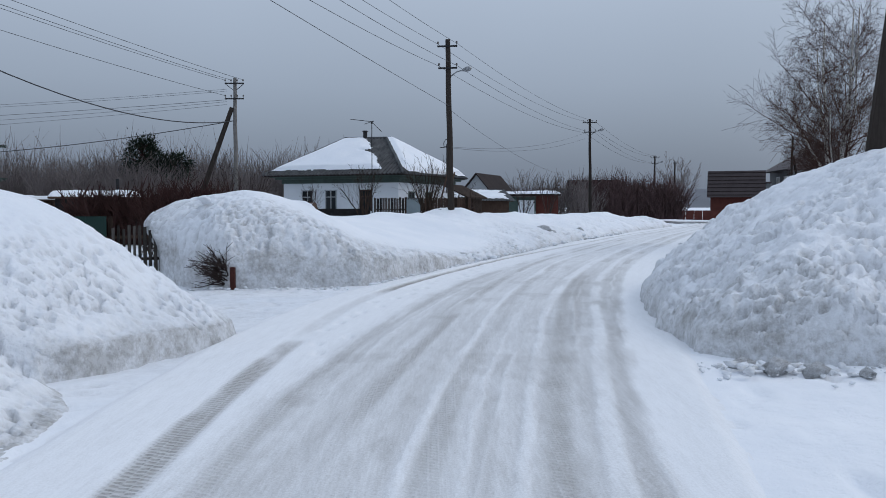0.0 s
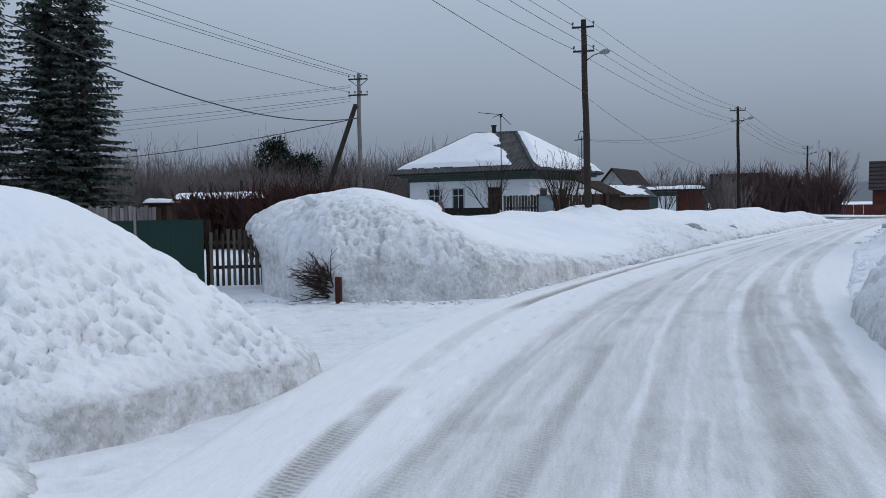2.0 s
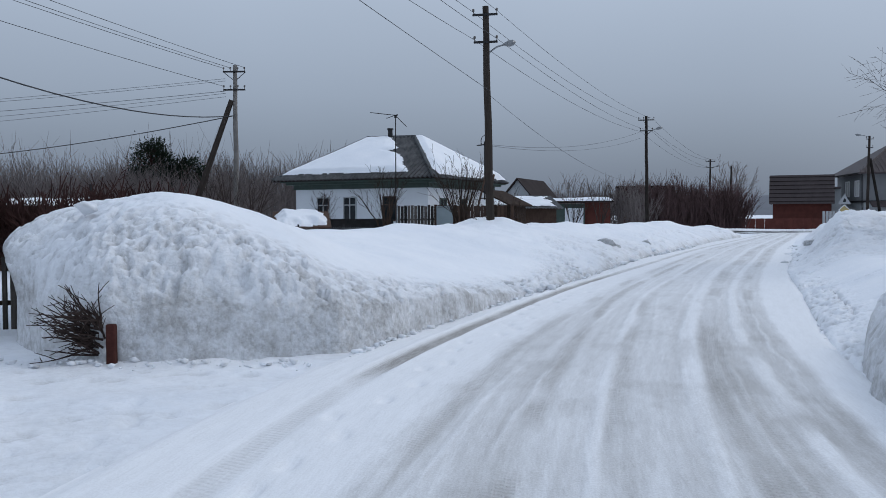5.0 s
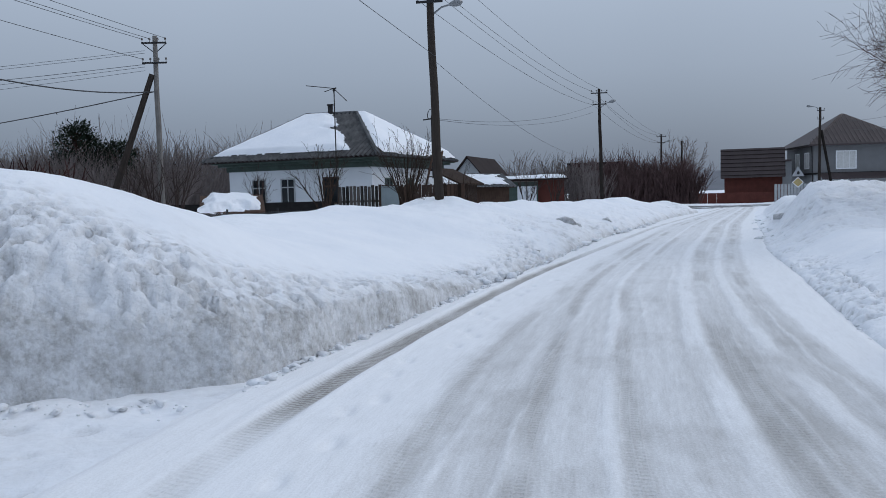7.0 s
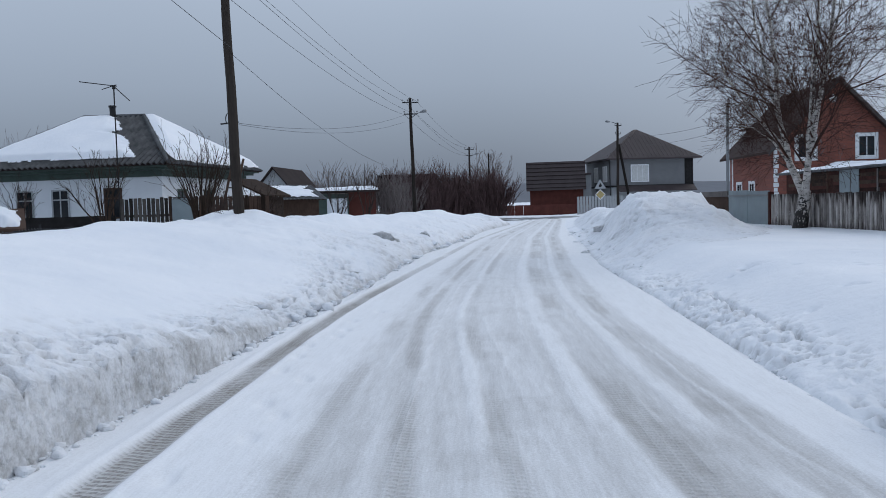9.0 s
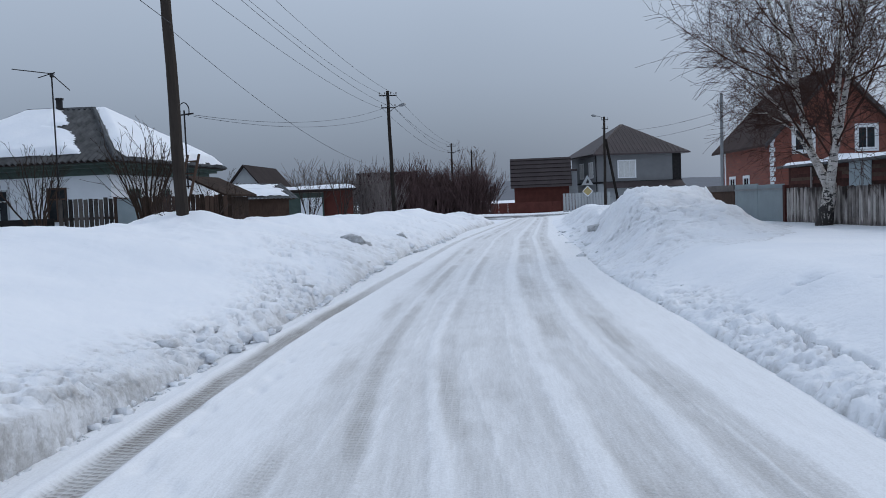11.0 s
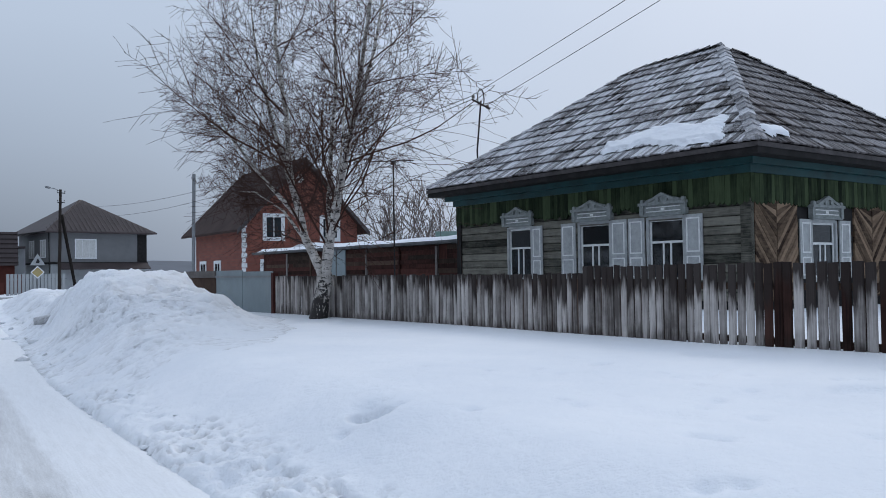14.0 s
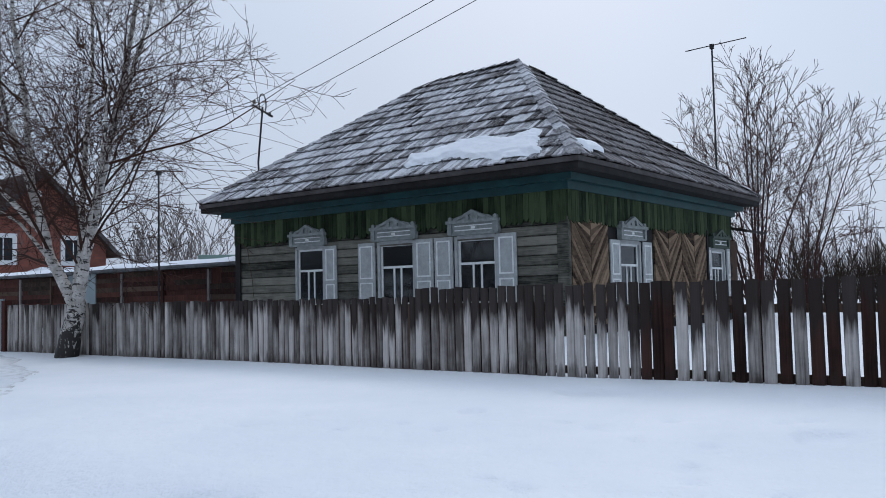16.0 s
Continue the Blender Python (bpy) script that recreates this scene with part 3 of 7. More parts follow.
def ground_surface(x, y):
    z = ground_height(x, y)
    dr = x - right_edge(y)
    # low ploughed lip and its crack along the edge of the road
    edge = np.exp(-((dr - 0.30) / 0.36) ** 2) * smooth(y, 14, 17)
    z = z + edge * (0.0 + 0.05 * fbm(x * 2.2, y * 2.2, 11, 4) + 0.05 * np.abs(fbm(x * 5.0, y * 5.0, 12, 3)) * smooth(fbm(x * 0.9, y * 0.9, 13, 2), -0.35, 0.05))
    z = z - 0.10 * np.exp(-((dr - 0.06 - 0.1 * fbm(y * 0.6, y * 0, 9, 2)) / 0.07) ** 2) * smooth(y, 15, 17)
    z = z - 0.16 * crack(x, y) - 0.06 * edge * smooth(vnoise(x * 7.0, y * 7.0, 67), 0.18, 0.34)
    # one deep footprint in the field
    px, py = x - 7.37, y - 23.5
    z = z - 0.24 * smooth(1.15 - (px / 0.14) ** 2 - ((py - 0.3 * px) / 0.23) ** 2, 0.0, 0.4) - 0.08 * np.exp(-((px - 0.12) / 0.10) ** 2 - ((py - 0.16) / 0.14) ** 2) + 0.03 * np.exp(-((px + 0.02) / 0.25) ** 2 - ((py + 0.28) / 0.16) ** 2)
    # trails of small old prints, softened by new snow
    for gx, gy, ax, ay, n in ((8.6, 21.5, -0.30, 0.42, 11), (6.0, 20.2, 0.42, 0.16, 10), (9.4, 24.6, 0.16, -0.5, 9), (7.8, 20.0, 0.3, -0.35, 8)):
        for i in range(n):
            jx, jy = 0.22 * math.sin(i * 2.7 + gx), 0.18 * math.cos(i * 4.1 + gy)
            z = z - 0.05 * np.exp(-(((x - gx - ax * i - jx) / 0.055) ** 2 + ((y - gy - ay * i - jy) / 0.075) ** 2))
    for i in range(9):
        fx, fy = -2.25 - 0.10 * i + 0.16 * (i % 2), 9.4 + 0.62 * i
        z = z - 0.05 * np.exp(-(((x - fx) / 0.075) ** 4 + ((y - fy) / 0.15) ** 4))
    # the small cut face at the foot of the lip, and crumbs thrown on it
    z = z + 0.035 * smooth(dr, 0.02 + 0.05 * fbm(y * 1.2, y * 0, 71, 3), 0.12) * (1 - smooth(dr, 0.25, 0.9)) * smooth(y, 15, 17) * (1 - smooth(y, 29, 31))
    lump = smooth(dr, 0.02, 0.15) * (1 - smooth(dr, 0.45, 0.95)) * smooth(y, 16, 18) * (1 - smooth(y, 30, 33))
    rubble = lump * smooth(fbm(x * 1.6, y * 1.6, 79, 3), -0.3, 0.1)
    z = z + rubble * (0.035 * crumbs(x, y, 0.12, 73) + 0.03 * crumbs(x + 2.0, y, 0.07, 75)) - lip_cups(x, y) * 0.05
    foot = smooth(vnoise(x * 1.5, y * 1.5, 31), 0.34, 0.46) * smooth(dr, 2.0, 4.0) * (1 - smooth(dr, 6, 7)) * (1 - smooth(y, 24, 27))
    z = z - 0.06 * foot
    dl = left_edge(y) - x
    z = z - 0.14 * smooth(-np.maximum(dl, dr), 0.05, 0.35) * (1 - smooth(y, 79, 81))
    z = z - 0.03 * cups(x, y, 0.34, 97, 0.35) * smooth(x, -11, -8) * smooth(y, 5, 8) * (1 - smooth(y, 17, 18.5)) * smooth(dl, -0.1, 0.2)
    flat = (1 - smooth(np.abs(x), 10, 16)) * (1 - smooth(y, 17, 19)) * smooth(np.maximum(dl, dr), -0.05, 0.3)
    z = z + (0.035 * fbm(x * 1.3, y * 1.3, 41, 4) + 0.022 * fbm(x * 5.0, y * 5.0, 43, 3) - 0.05 * smooth(vnoise(x * 3.3, y * 2.4, 45), 0.30, 0.44)) * flat
    z = z + edge * 0.03 * crumbs(x, y, 0.15, 61) * smooth(fbm(x * 1.1, y * 1.1, 15, 2), -0.3, 0.1)
    return z


g_me = grid_mesh("ground", refined(spread(-2500, -9, 14.5, 2500, 0.06), 3.9, 7.8, 0.028), refined(spread(-300, 2, 34, 4000, 0.06), 18.0, 24.0, 0.028), ground_surface, SNOW_BANK, attrs={"dirt_shade": ground_dirt_shade, "crumb": ground_crumb})
tagged(new("ground", g_me), "snow-covered ground of fields and yards", "snow ground", kind="structure")

# the road: lateral lines follow its two edges
ROAD_V = np.concatenate([np.arange(-30, 3, 0.5), np.arange(3, 30, 0.055), np.arange(30, 82, 0.3)])
ROAD_U = np.linspace(-0.04, 1.04, 210)


def lane(*points):
    """A line along the road: (y, x) points, rounded off."""
    line = eased([p[0] for p in points], [p[1] for p in points])
    return lambda y: np.interp(y, EDGE_Y, line)


# edge of the icy part, the snow ridges between the wheel paths, its right limit and the tyre track by the bank
ICE_L = lane((-30, -8), (0, -1.6), (4.7, -1.64), (8, -1.45), (11, -1.1), (14, -0.5), (16, -0.2), (18, 0.3), (21, 1.2), (24, 2.15), (28, 3.4), (30, 4.1), (46, 10.0), (80, 24.7))
RIDGE_A = lane((-30, -6.8), (0, -0.5), (4.7, -0.31), (6.4, -0.2), (8.4, 0.06), (10.1, 0.32), (11.4, 0.55), (14.2, 0.9), (15.6, 1.17), (17, 1.44), (18.8, 1.9), (20.3, 2.27), (22.5, 2.7), (24.2, 3.15), (26.7, 4.1), (30, 5.2), (46, 11.1), (80, 25.4))
RIDGE_B = lane((-30, -6), (0, 0.0), (5, 0.4), (9.35, 1.01), (12.3, 1.42), (15.5, 1.97), (16.6, 2.21), (19.5, 2.89), (21.8, 3.6), (24.3, 4.33), (27.9, 5.44), (30, 6.1), (46, 12.0), (80, 26.0))
RIDGE_C = lane((-30, -5.6), (0, 0.45), (4, 0.85), (7, 1.25), (8.4, 1.5), (11, 2.0), (13, 2.35), (15.3, 2.65), (17.8, 3.12), (21.3, 4.1), (24.1, 4.88), (28, 6.12), (30, 6.85), (46, 12.7), (80, 26.5))
ICE_R = lane((-30, -5.3), (0, 0.75), (7.1, 1.55), (10.2, 2.13), (12.5, 2.64), (18, 3.70), (24, 5.4), (30, 7.4), (46, 13.3), (80, 27.0))
TREAD = lane((-30, -8.3), (0, -1.7), (4.6, -1.78), (6, -1.88), (7.4, -1.86), (9.3, -1.8), (11.8, -1.72), (14, -1.55), (16.1, -1.1), (17.1, -0.82), (18.2, -0.53), (20.2, 0.14), (23.2, 0.98), (26.2, 2.04), (28, 2.7), (30, 3.5), (46, 9.6), (80, 24.4))


def make_road():
    u, y = np.meshgrid(ROAD_U, ROAD_V)
    a, b = left_edge(y), right_edge(y)
    x = a + (b - a) * u
    ragged = 0.04 * fbm(x * 3.0, y * 1.3, 47, 4)
    xr = x + 0.05 * fbm(y * 0.3, y * 0 + 1.7, 3, 3) + 0.5 * ragged
    flow = x - RIDGE_A(y)
    zone = smooth(xr - ICE_L(y) + 2.2 * ragged, -0.14, 0.30) * (1 - smooth(xr - ICE_R(y) + ragged, -0.10, 0.06))
    ice = 0.42 + 0.22 * fbm(flow * 4.2, y * 0.22, 48, 4) + 0.30 * fbm(flow * 14.0, y * 0.5, 52, 3)
    ice = ice + 0.14 * smooth(xr - RIDGE_B(y), 0.05, 0.2) + 0.06 * smooth(xr - RIDGE_C(y), 0.05, 0.2)
    ice = ice + 0.20 * smooth(fbm(x * 2.6, y * 1.6, 53, 4), 0.10, 0.45)
    ice = np.clip(ice, 0.2, 0.9) * zone
    ridge = np.zeros_like(u)
    for line, w0, w1, k in ((RIDGE_A, 0.045, 0.065, 1.0), (RIDGE_B, 0.05, 0.115, 0.95), (RIDGE_C, 0.085, 0.085, 1.0)):
        w = w0 + (w1 - w0) * smooth(y, 11, 17)
        broken = smooth(fbm(y * 0.35, y * 0 + 7.0 * w0, 77, 3), -0.55, -0.1)
        ridge = np.maximum(ridge, k * broken * np.exp(-(np.abs(xr + 0.6 * ragged - line(y)) / w) ** 6))
    for line, off, w in ((ICE_L, 0.45, 0.030), (ICE_L, 0.80, 0.022), (RIDGE_A, 0.36, 0.022), (RIDGE_B, 0.42, 0.028), (RIDGE_A, -0.28, 0.018), (RIDGE_B, -0.24, 0.018), (RIDGE_C, 0.30, 0.02)):
        broken = smooth(fbm(y * 0.28, y * 0 + 31 * off, 81, 3), -0.15, 0.25)
        ridge = np.maximum(ridge, 0.8 * broken * np.exp(-((xr + ragged - line(y) - off) / w) ** 2))
    ice = ice * (1 - 0.78 * ridge) * (1 - 0.48 * smooth(y, 18, 25))
    track = x + 0.3 * ragged - TREAD(y)
    bite = smooth(y, 15.0, 16.6) * (1 - 0.7 * smooth(y, 28, 31))
    worn = smooth(fbm(x * 1.5, y * 0.9, 93, 3), -0.5, 0.0)
    near = 0.55 * (1 - smooth(y, 8.5, 11)) + 0.22
    tread = np.exp(-(np.abs(track) / 0.125) ** 6) * (bite * (0.75 + 0.25 * worn) + (1 - bite) * near * worn)
    for line, off, k in ((RIDGE_A, -0.52, 0.42), (RIDGE_A, 0.14, 0.30), (RIDGE_B, 0.24, 0.34), (RIDGE_C, 0.30, 0.38), (RIDGE_C, -0.32, 0.30), (ICE_L, 0.22, 0.30)):
        tread = np.maximum(tread, k * np.exp(-(np.abs(x - line(y) - off) / 0.09) ** 4) * smooth(fbm(x * 0.8, y * 0.45, 95 + int(20 * k), 3), -0.25, 0.15))
    z = 0.02 - 0.010 * ice + 0.007 * ridge + 0.012 * fbm(x * 3.0, y * 1.2, 21, 3) - 0.030 * np.exp(-(np.abs(track) / 0.14) ** 6) * (0.35 + 0.65 * bite)
    z = z + 0.018 * bite * np.exp(-((np.abs(track) - 0.19) / 0.05) ** 2)
    rng = random.Random(19)
    for i in range(26):
        fy = 9.0 + 0.62 * i + rng.uniform(-0.2, 0.2)
        fx = 0.5 * float(TREAD(fy) + ICE_L(fy)) + rng.uniform(-0.22, 0.28)
        z = z - 0.032 * np.exp(-(((x - fx) / 0.06) ** 4 + ((y - fy) / 0.13) ** 4))
    z = z - 0.05 * (smooth(np.abs(u - 0.5), 0.5, 0.54))
    n, k = u.shape[1], u.shape[0]
    idx = np.arange(n * k).reshape(k, n)
    q = np.stack([idx[:-1, :-1], idx[:-1, 1:], idx[1:, 1:], idx[1:, :-1]], -1).reshape(-1, 4)
    me = bpy.data.meshes.new("road")
    me.from_pydata(np.stack([x, y, z], -1).reshape(-1, 3).tolist(), [], q.tolist())
    me.materials.append(ROAD)
    me.polygons.foreach_set("use_smooth", [True] * len(me.polygons))
    for key, val in (("ice", ice), ("tread", tread)):
        at = me.attributes.new(key, "FLOAT", "POINT")
        at.data.foreach_set("value", val.reshape(-1).astype(np.float32))
    uv = me.uv_layers.new(name="UVMap")
    loops = np.zeros(len(me.loops), dtype=np.int32)
    me.loops.foreach_get("vertex_index", loops)
    pts = np.stack([x - TREAD(y) + 0.1, y], -1).reshape(-1, 2)[loops]
    uv.data.foreach_set("uv", pts.reshape(-1).astype(np.float32))
    me.update()
    return me


tagged(new("road", make_road()), "packed snow road with icy grey wheel ruts and tread marks", "road", kind="structure")


def inside_distance(x, y, poly):
    """Distance to the outline of a closed polygon, positive inside."""
    best = np.full(x.shape, 1e9)
    ins = np.zeros(x.shape, dtype=bool)
    n = len(poly)
    for i in range(n):
        (ax, ay), (bx, by) = poly[i], poly[(i + 1) % n]
        vx, vy = bx - ax, by - ay
        t = np.clip(((x - ax) * vx + (y - ay) * vy) / (vx * vx + vy * vy), 0, 1)
        best = np.minimum(best, np.hypot(x - ax - t * vx, y - ay - t * vy))
        cross = (ay > y) != (by > y)
        with np.errstate(divide="ignore", invalid="ignore"):
            ins ^= cross & (x < (bx - ax) * (y - ay) / (by - ay + 1e-12) + ax)
    return np.where(ins, best, -best)


def bump_at(x, y, cx, cy, rx, ry, h):
    return h * np.exp(-((x - cx) / rx) ** 2 - ((y - cy) / ry) ** 2)


def snow_bank(poly, top, width, xs, ys, label, rough=0.5, seed=0, dirt_shade=0.6, wob=0.14, steep_dirt_shade=0.38, edge=0.16, reach=1.5, pit=0.05, lean=None, power=1.0):
    """A ploughed bank over a base outline: top(x, y) is its height, width(x, y) how soon it is reached from the edge."""
    cache = {}

    def dist(x, y):
        wx = x + wob * fbm(x * 1.1, y * 1.1, seed + 1, 4)
        wy = y + wob * fbm(x * 1.1, y * 1.1, seed + 2, 4)
        return inside_distance(wx, wy, poly)

    def height(x, y):
        d = dist(x, y)
        h, w = top(x, y), width(x, y)
        dd = np.maximum(d, 0)
        rise = 1 - np.exp(-(dd / w) ** power)
        lip = (edge(x, y) if callable(edge) else edge) * smooth(dd, 0.0, 0.06) * np.minimum(1, h)
        far = reach(x, y) if callable(reach) else reach
        face = np.exp(-(dd / far) ** 2)
        cache["far"] = far
        lumps = rough * (0.34 * fbm(x * 1.3, y * 1.3, seed + 5, 5) + 0.30 * np.abs(fbm(x * 3.2, y * 3.2, seed + 9, 4)) + 0.16 * np.abs(vnoise(x * 8, y * 8, seed + 10))) * (0.10 + face) * smooth(dd, 0, 0.25)
        soft = 0.10 * fbm(x * 0.5, y * 0.5, seed + 7, 3) * smooth(dd, 0.3, 1.5)
        cm = smooth(fbm(x * 0.9, y * 0.9, seed + 33, 3), -0.35, 0.15)
        lumps = lumps + rough * (0.10 * crumbs(x, y, 0.19, seed + 41) + 0.06 * crumbs(x + 3.1, y, 0.10, seed + 45)) * cm * (0.06 + 1.2 * face) * smooth(dd, 0.02, 0.2)
        pits = 0.42 * rough * np.clip(fbm(x * 4.5, y * 4.5, seed + 13, 3) - 0.18, 0, 1) * smooth(fbm(x * 0.6, y * 0.6, seed + 14, 2), -0.25, 0.15) * (face + 0.12)
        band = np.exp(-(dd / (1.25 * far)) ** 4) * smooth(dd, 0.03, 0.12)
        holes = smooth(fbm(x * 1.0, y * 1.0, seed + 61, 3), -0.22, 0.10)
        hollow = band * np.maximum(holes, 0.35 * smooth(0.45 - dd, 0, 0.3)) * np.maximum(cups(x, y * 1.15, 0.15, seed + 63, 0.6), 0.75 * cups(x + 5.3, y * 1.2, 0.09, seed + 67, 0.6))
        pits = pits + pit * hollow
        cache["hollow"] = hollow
        z = lip + (h - lip) * rise + lumps * np.minimum(1, h) + soft - pits
        if not callable(edge) and edge == 0:
            z = z * smooth(dd, 0, 1.6)
        cache["d"], cache["w"], cache["h"] = d, w, h
        return np.where(d > 0, ground_height(x, y) + np.maximum(z, 0.0), ground_height(x, y) - 0.22)

    def soil_shade(x, y, z):
        # dirt, plus painted shade on the cut foot, steep faces and hollows
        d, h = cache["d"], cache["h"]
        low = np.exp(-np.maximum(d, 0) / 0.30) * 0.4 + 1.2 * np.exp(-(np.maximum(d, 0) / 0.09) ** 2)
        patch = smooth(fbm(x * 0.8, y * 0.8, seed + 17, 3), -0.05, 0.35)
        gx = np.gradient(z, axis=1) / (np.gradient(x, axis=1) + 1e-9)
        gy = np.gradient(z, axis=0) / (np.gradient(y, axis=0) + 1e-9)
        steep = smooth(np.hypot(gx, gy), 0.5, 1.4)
        return np.clip(dirt_shade * (low * (0.55 + 0.55 * patch) + steep_dirt_shade * steep * (0.35 + 0.65 * patch)) + 0.55 * cache["hollow"], 0, 1)

    def crumb(x, y, z):
        d, w = cache["d"], cache["far"]
        return np.clip(np.exp(-(np.maximum(d, 0) / w) ** 2) * (0.45 + 1.4 * smooth(fbm(x * 0.7, y * 0.7, seed + 19, 3), -0.3, 0.3)), 0.06, 1)

    def push(x, y, z):
        a = 0.20 * rough * crumb(x, y, z) * smooth(cache["d"], 0.02, 0.25)
        n1 = fbm(y * 2.6 + 7.0, z * 3.4 + x * 0.8, seed + 23, 4)
        n2 = fbm(x * 2.6 - 3.0, z * 3.4 + y * 0.8, seed + 27, 4)
        if lean is None:
            return a * n1, a * n2
        lx, ly = lean(x, y, z)
        return a * n1 + lx, a * n2 + ly

    me = grid_mesh("snow_bank", xs, ys, height, SNOW_BANK, keep=lambda x, y: dist(x, y) > -0.02, attrs={"dirt_shade": soil_shade, "crumb": crumb}, warp=push)
    return tagged(new("snow_bank", me), label, "snow bank", "ploughed snow banks")


NEAR_LEFT = ((-3.4, 11.1), (-2.95, 10.93), (-2.62, 10.65), (-2.6, 9.95), (-2.76, 9.3), (-3.1, 8.4), (-3.40, 7.85), (-3.62, 7.62), (-3.3, 7.25), (-2.98, 6.7), (-2.8, 5.5), (-2.6, 1.5), (-3.0, -3.0), (-6, -6), (-15, -6), (-15, 13.1), (-9, 13.2), (-5.5, 12.5))
snow_bank(NEAR_LEFT, lambda x, y: 1.86 + bump_at(x, y, -4.26, 10.1, 1.55, 4.0, 0.72) - 0.25 * (1 - smooth(y, 4.5, 7.5)),
          lambda x, y: 1.85 + 0.5 * (1 - smooth(y, 6.4, 7.6)), np.concatenate([np.arange(-15.2, -6.2, 0.09), np.arange(-6.2, -2.2, 0.022)]), np.concatenate([np.arange(-6.2, 3, 0.1), np.arange(3, 11.6, 0.022), np.arange(11.6, 13.6, 0.07)]),
          "rounded bank of ploughed snow with a grey crusted foot", seed=100, dirt_shade=1.5, steep_dirt_shade=0.10, rough=0.22, power=1.45, edge=lambda x, y: 0.02 + (0.27 - 0.11 * smooth(y, 8.6, 10.4)) * smooth(y, 7.48, 7.66), wob=0.05, reach=lambda x, y: 1.02 + 1.2 * (1 - smooth(y, 6, 8)), pit=0.085)

LONG_LEFT = [(-6.35, 18.6), (-6.0, 17.7), (-5.2, 16.9), (-4.3, 16.45), (-2.9, 16.8), (-1.75, 17.1)]
LONG_LEFT += [(float(left_edge(y)) - 0.02, y) for y in (18, 20, 23.4, 26.7, 30, 33, 36.4, 40, 46, 52, 57, 67)]
LONG_LEFT += [(15.5, 70), (9, 60), (4, 50), (-1.5, 38), (-6, 32), (-8, 28), (-7.6, 23.5), (-6.9, 20.5)]


def long_left_top(x, y):
    h = 0.95 + 0.16 * fbm(y * 0.3, x * 0.3, 210, 3)
    h = h + bump_at(x, y, -3.95, 19.2, 2.75, 2.3, 1.15)
    h = h + bump_at(x, y, -2.9, 21.5, 2.0, 2.8, 0.22)
    return h + 0.35 * smooth(y, 27, 34) * fbm(x * 0.5, y * 0.5, 230, 4) + 0.12 * smooth(y, 28, 36)


def long_left_width(x, y):
    w = 0.34 + 0.12 * smooth(x, -5, -3.5) + 1.9 * smooth(y + 0.5 * x, 15.6, 18.6) - 0.8 * smooth(y, 27, 33)
    return w + 1.8 * smooth(left_edge(y) - x, 5.5, 9) * smooth(y, 22, 26)


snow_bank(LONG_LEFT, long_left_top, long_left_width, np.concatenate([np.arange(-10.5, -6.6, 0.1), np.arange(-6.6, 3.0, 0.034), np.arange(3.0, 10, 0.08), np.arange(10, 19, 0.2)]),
          np.concatenate([np.arange(16, 25, 0.034), np.arange(25, 40, 0.08), np.arange(40, 71, 0.3)]), "long high bank of ploughed snow along the road", seed=200, dirt_shade=0.85, steep_dirt_shade=0.62, rough=0.34, pit=0.08, lean=lambda x, y, z: (-0.58 * smooth(z, 0.45, 1.35) * (1 - smooth(x, -6.2, -4.9)) * (1 - smooth(y, 19.5, 21.5)), -0.16 * smooth(z, 0.7, 1.4) * (1 - smooth(y, 17.0, 18.2)) * (1 - smooth(x, -4.6, -3.4))), edge=lambda x, y: 0.46 - 0.38 * smooth(y, 18.5, 24.5), wob=0.09, reach=lambda x, y: 1.15 - 0.5 * smooth(y + 0.5 * x, 15.6, 18.8) + 0.9 * smooth(y, 27, 32))

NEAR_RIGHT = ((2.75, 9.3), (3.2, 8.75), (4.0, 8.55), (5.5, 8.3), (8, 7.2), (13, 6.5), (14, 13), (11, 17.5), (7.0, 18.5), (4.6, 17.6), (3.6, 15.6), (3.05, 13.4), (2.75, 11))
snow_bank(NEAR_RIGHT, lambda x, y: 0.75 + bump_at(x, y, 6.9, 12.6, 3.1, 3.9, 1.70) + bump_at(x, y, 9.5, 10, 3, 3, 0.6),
          lambda x, y: 0.95 + 0 * x, np.concatenate([np.arange(2.3, 7.0, 0.035), np.arange(7.0, 14.2, 0.1)]), np.concatenate([np.arange(6.2, 8, 0.06), np.arange(8, 13, 0.035), np.arange(13, 18.8, 0.07)]), "steep heap of ploughed snow with dirty icy foot", seed=300, dirt_shade=0.85, rough=0.5, pit=0.085, steep_dirt_shade=0.8, edge=0.22, reach=2.6)

FAR_RIGHT = [(float(right_edge(y)) + 0.05, y) for y in (29, 31, 33.9, 37, 40.4, 45.6, 51, 57, 64.5)] + [(23, 66), (22, 55), (18.5, 46), (17.6, 40.5), (16.4, 37.2), (15.0, 34.0), (12.5, 30.5), (10.5, 28.6), (9, 28)]
snow_bank(FAR_RIGHT, lambda x, y: (0.36 * smooth(y, 29, 34) + 0.04) + bump_at(x, y, 14.5, 38.4, 2.7, 3.4, 0.76) + bump_at(x, y, 11.8, 37, 1.6, 4, 0.3) + 0.35 * fbm(x * 0.7, y * 0.7, 431, 4) * smooth(y, 31, 36),
          lambda x, y: 1.1 + 0 * x, np.arange(7.5, 24, 0.10), np.concatenate([np.arange(27.5, 44, 0.09), np.arange(44, 67, 0.3)]), "lumpy heap of ploughed snow beside the road", seed=400, dirt_shade=0.55, rough=0.6, pit=0.14, edge=0.0, wob=0.25, reach=2.5)


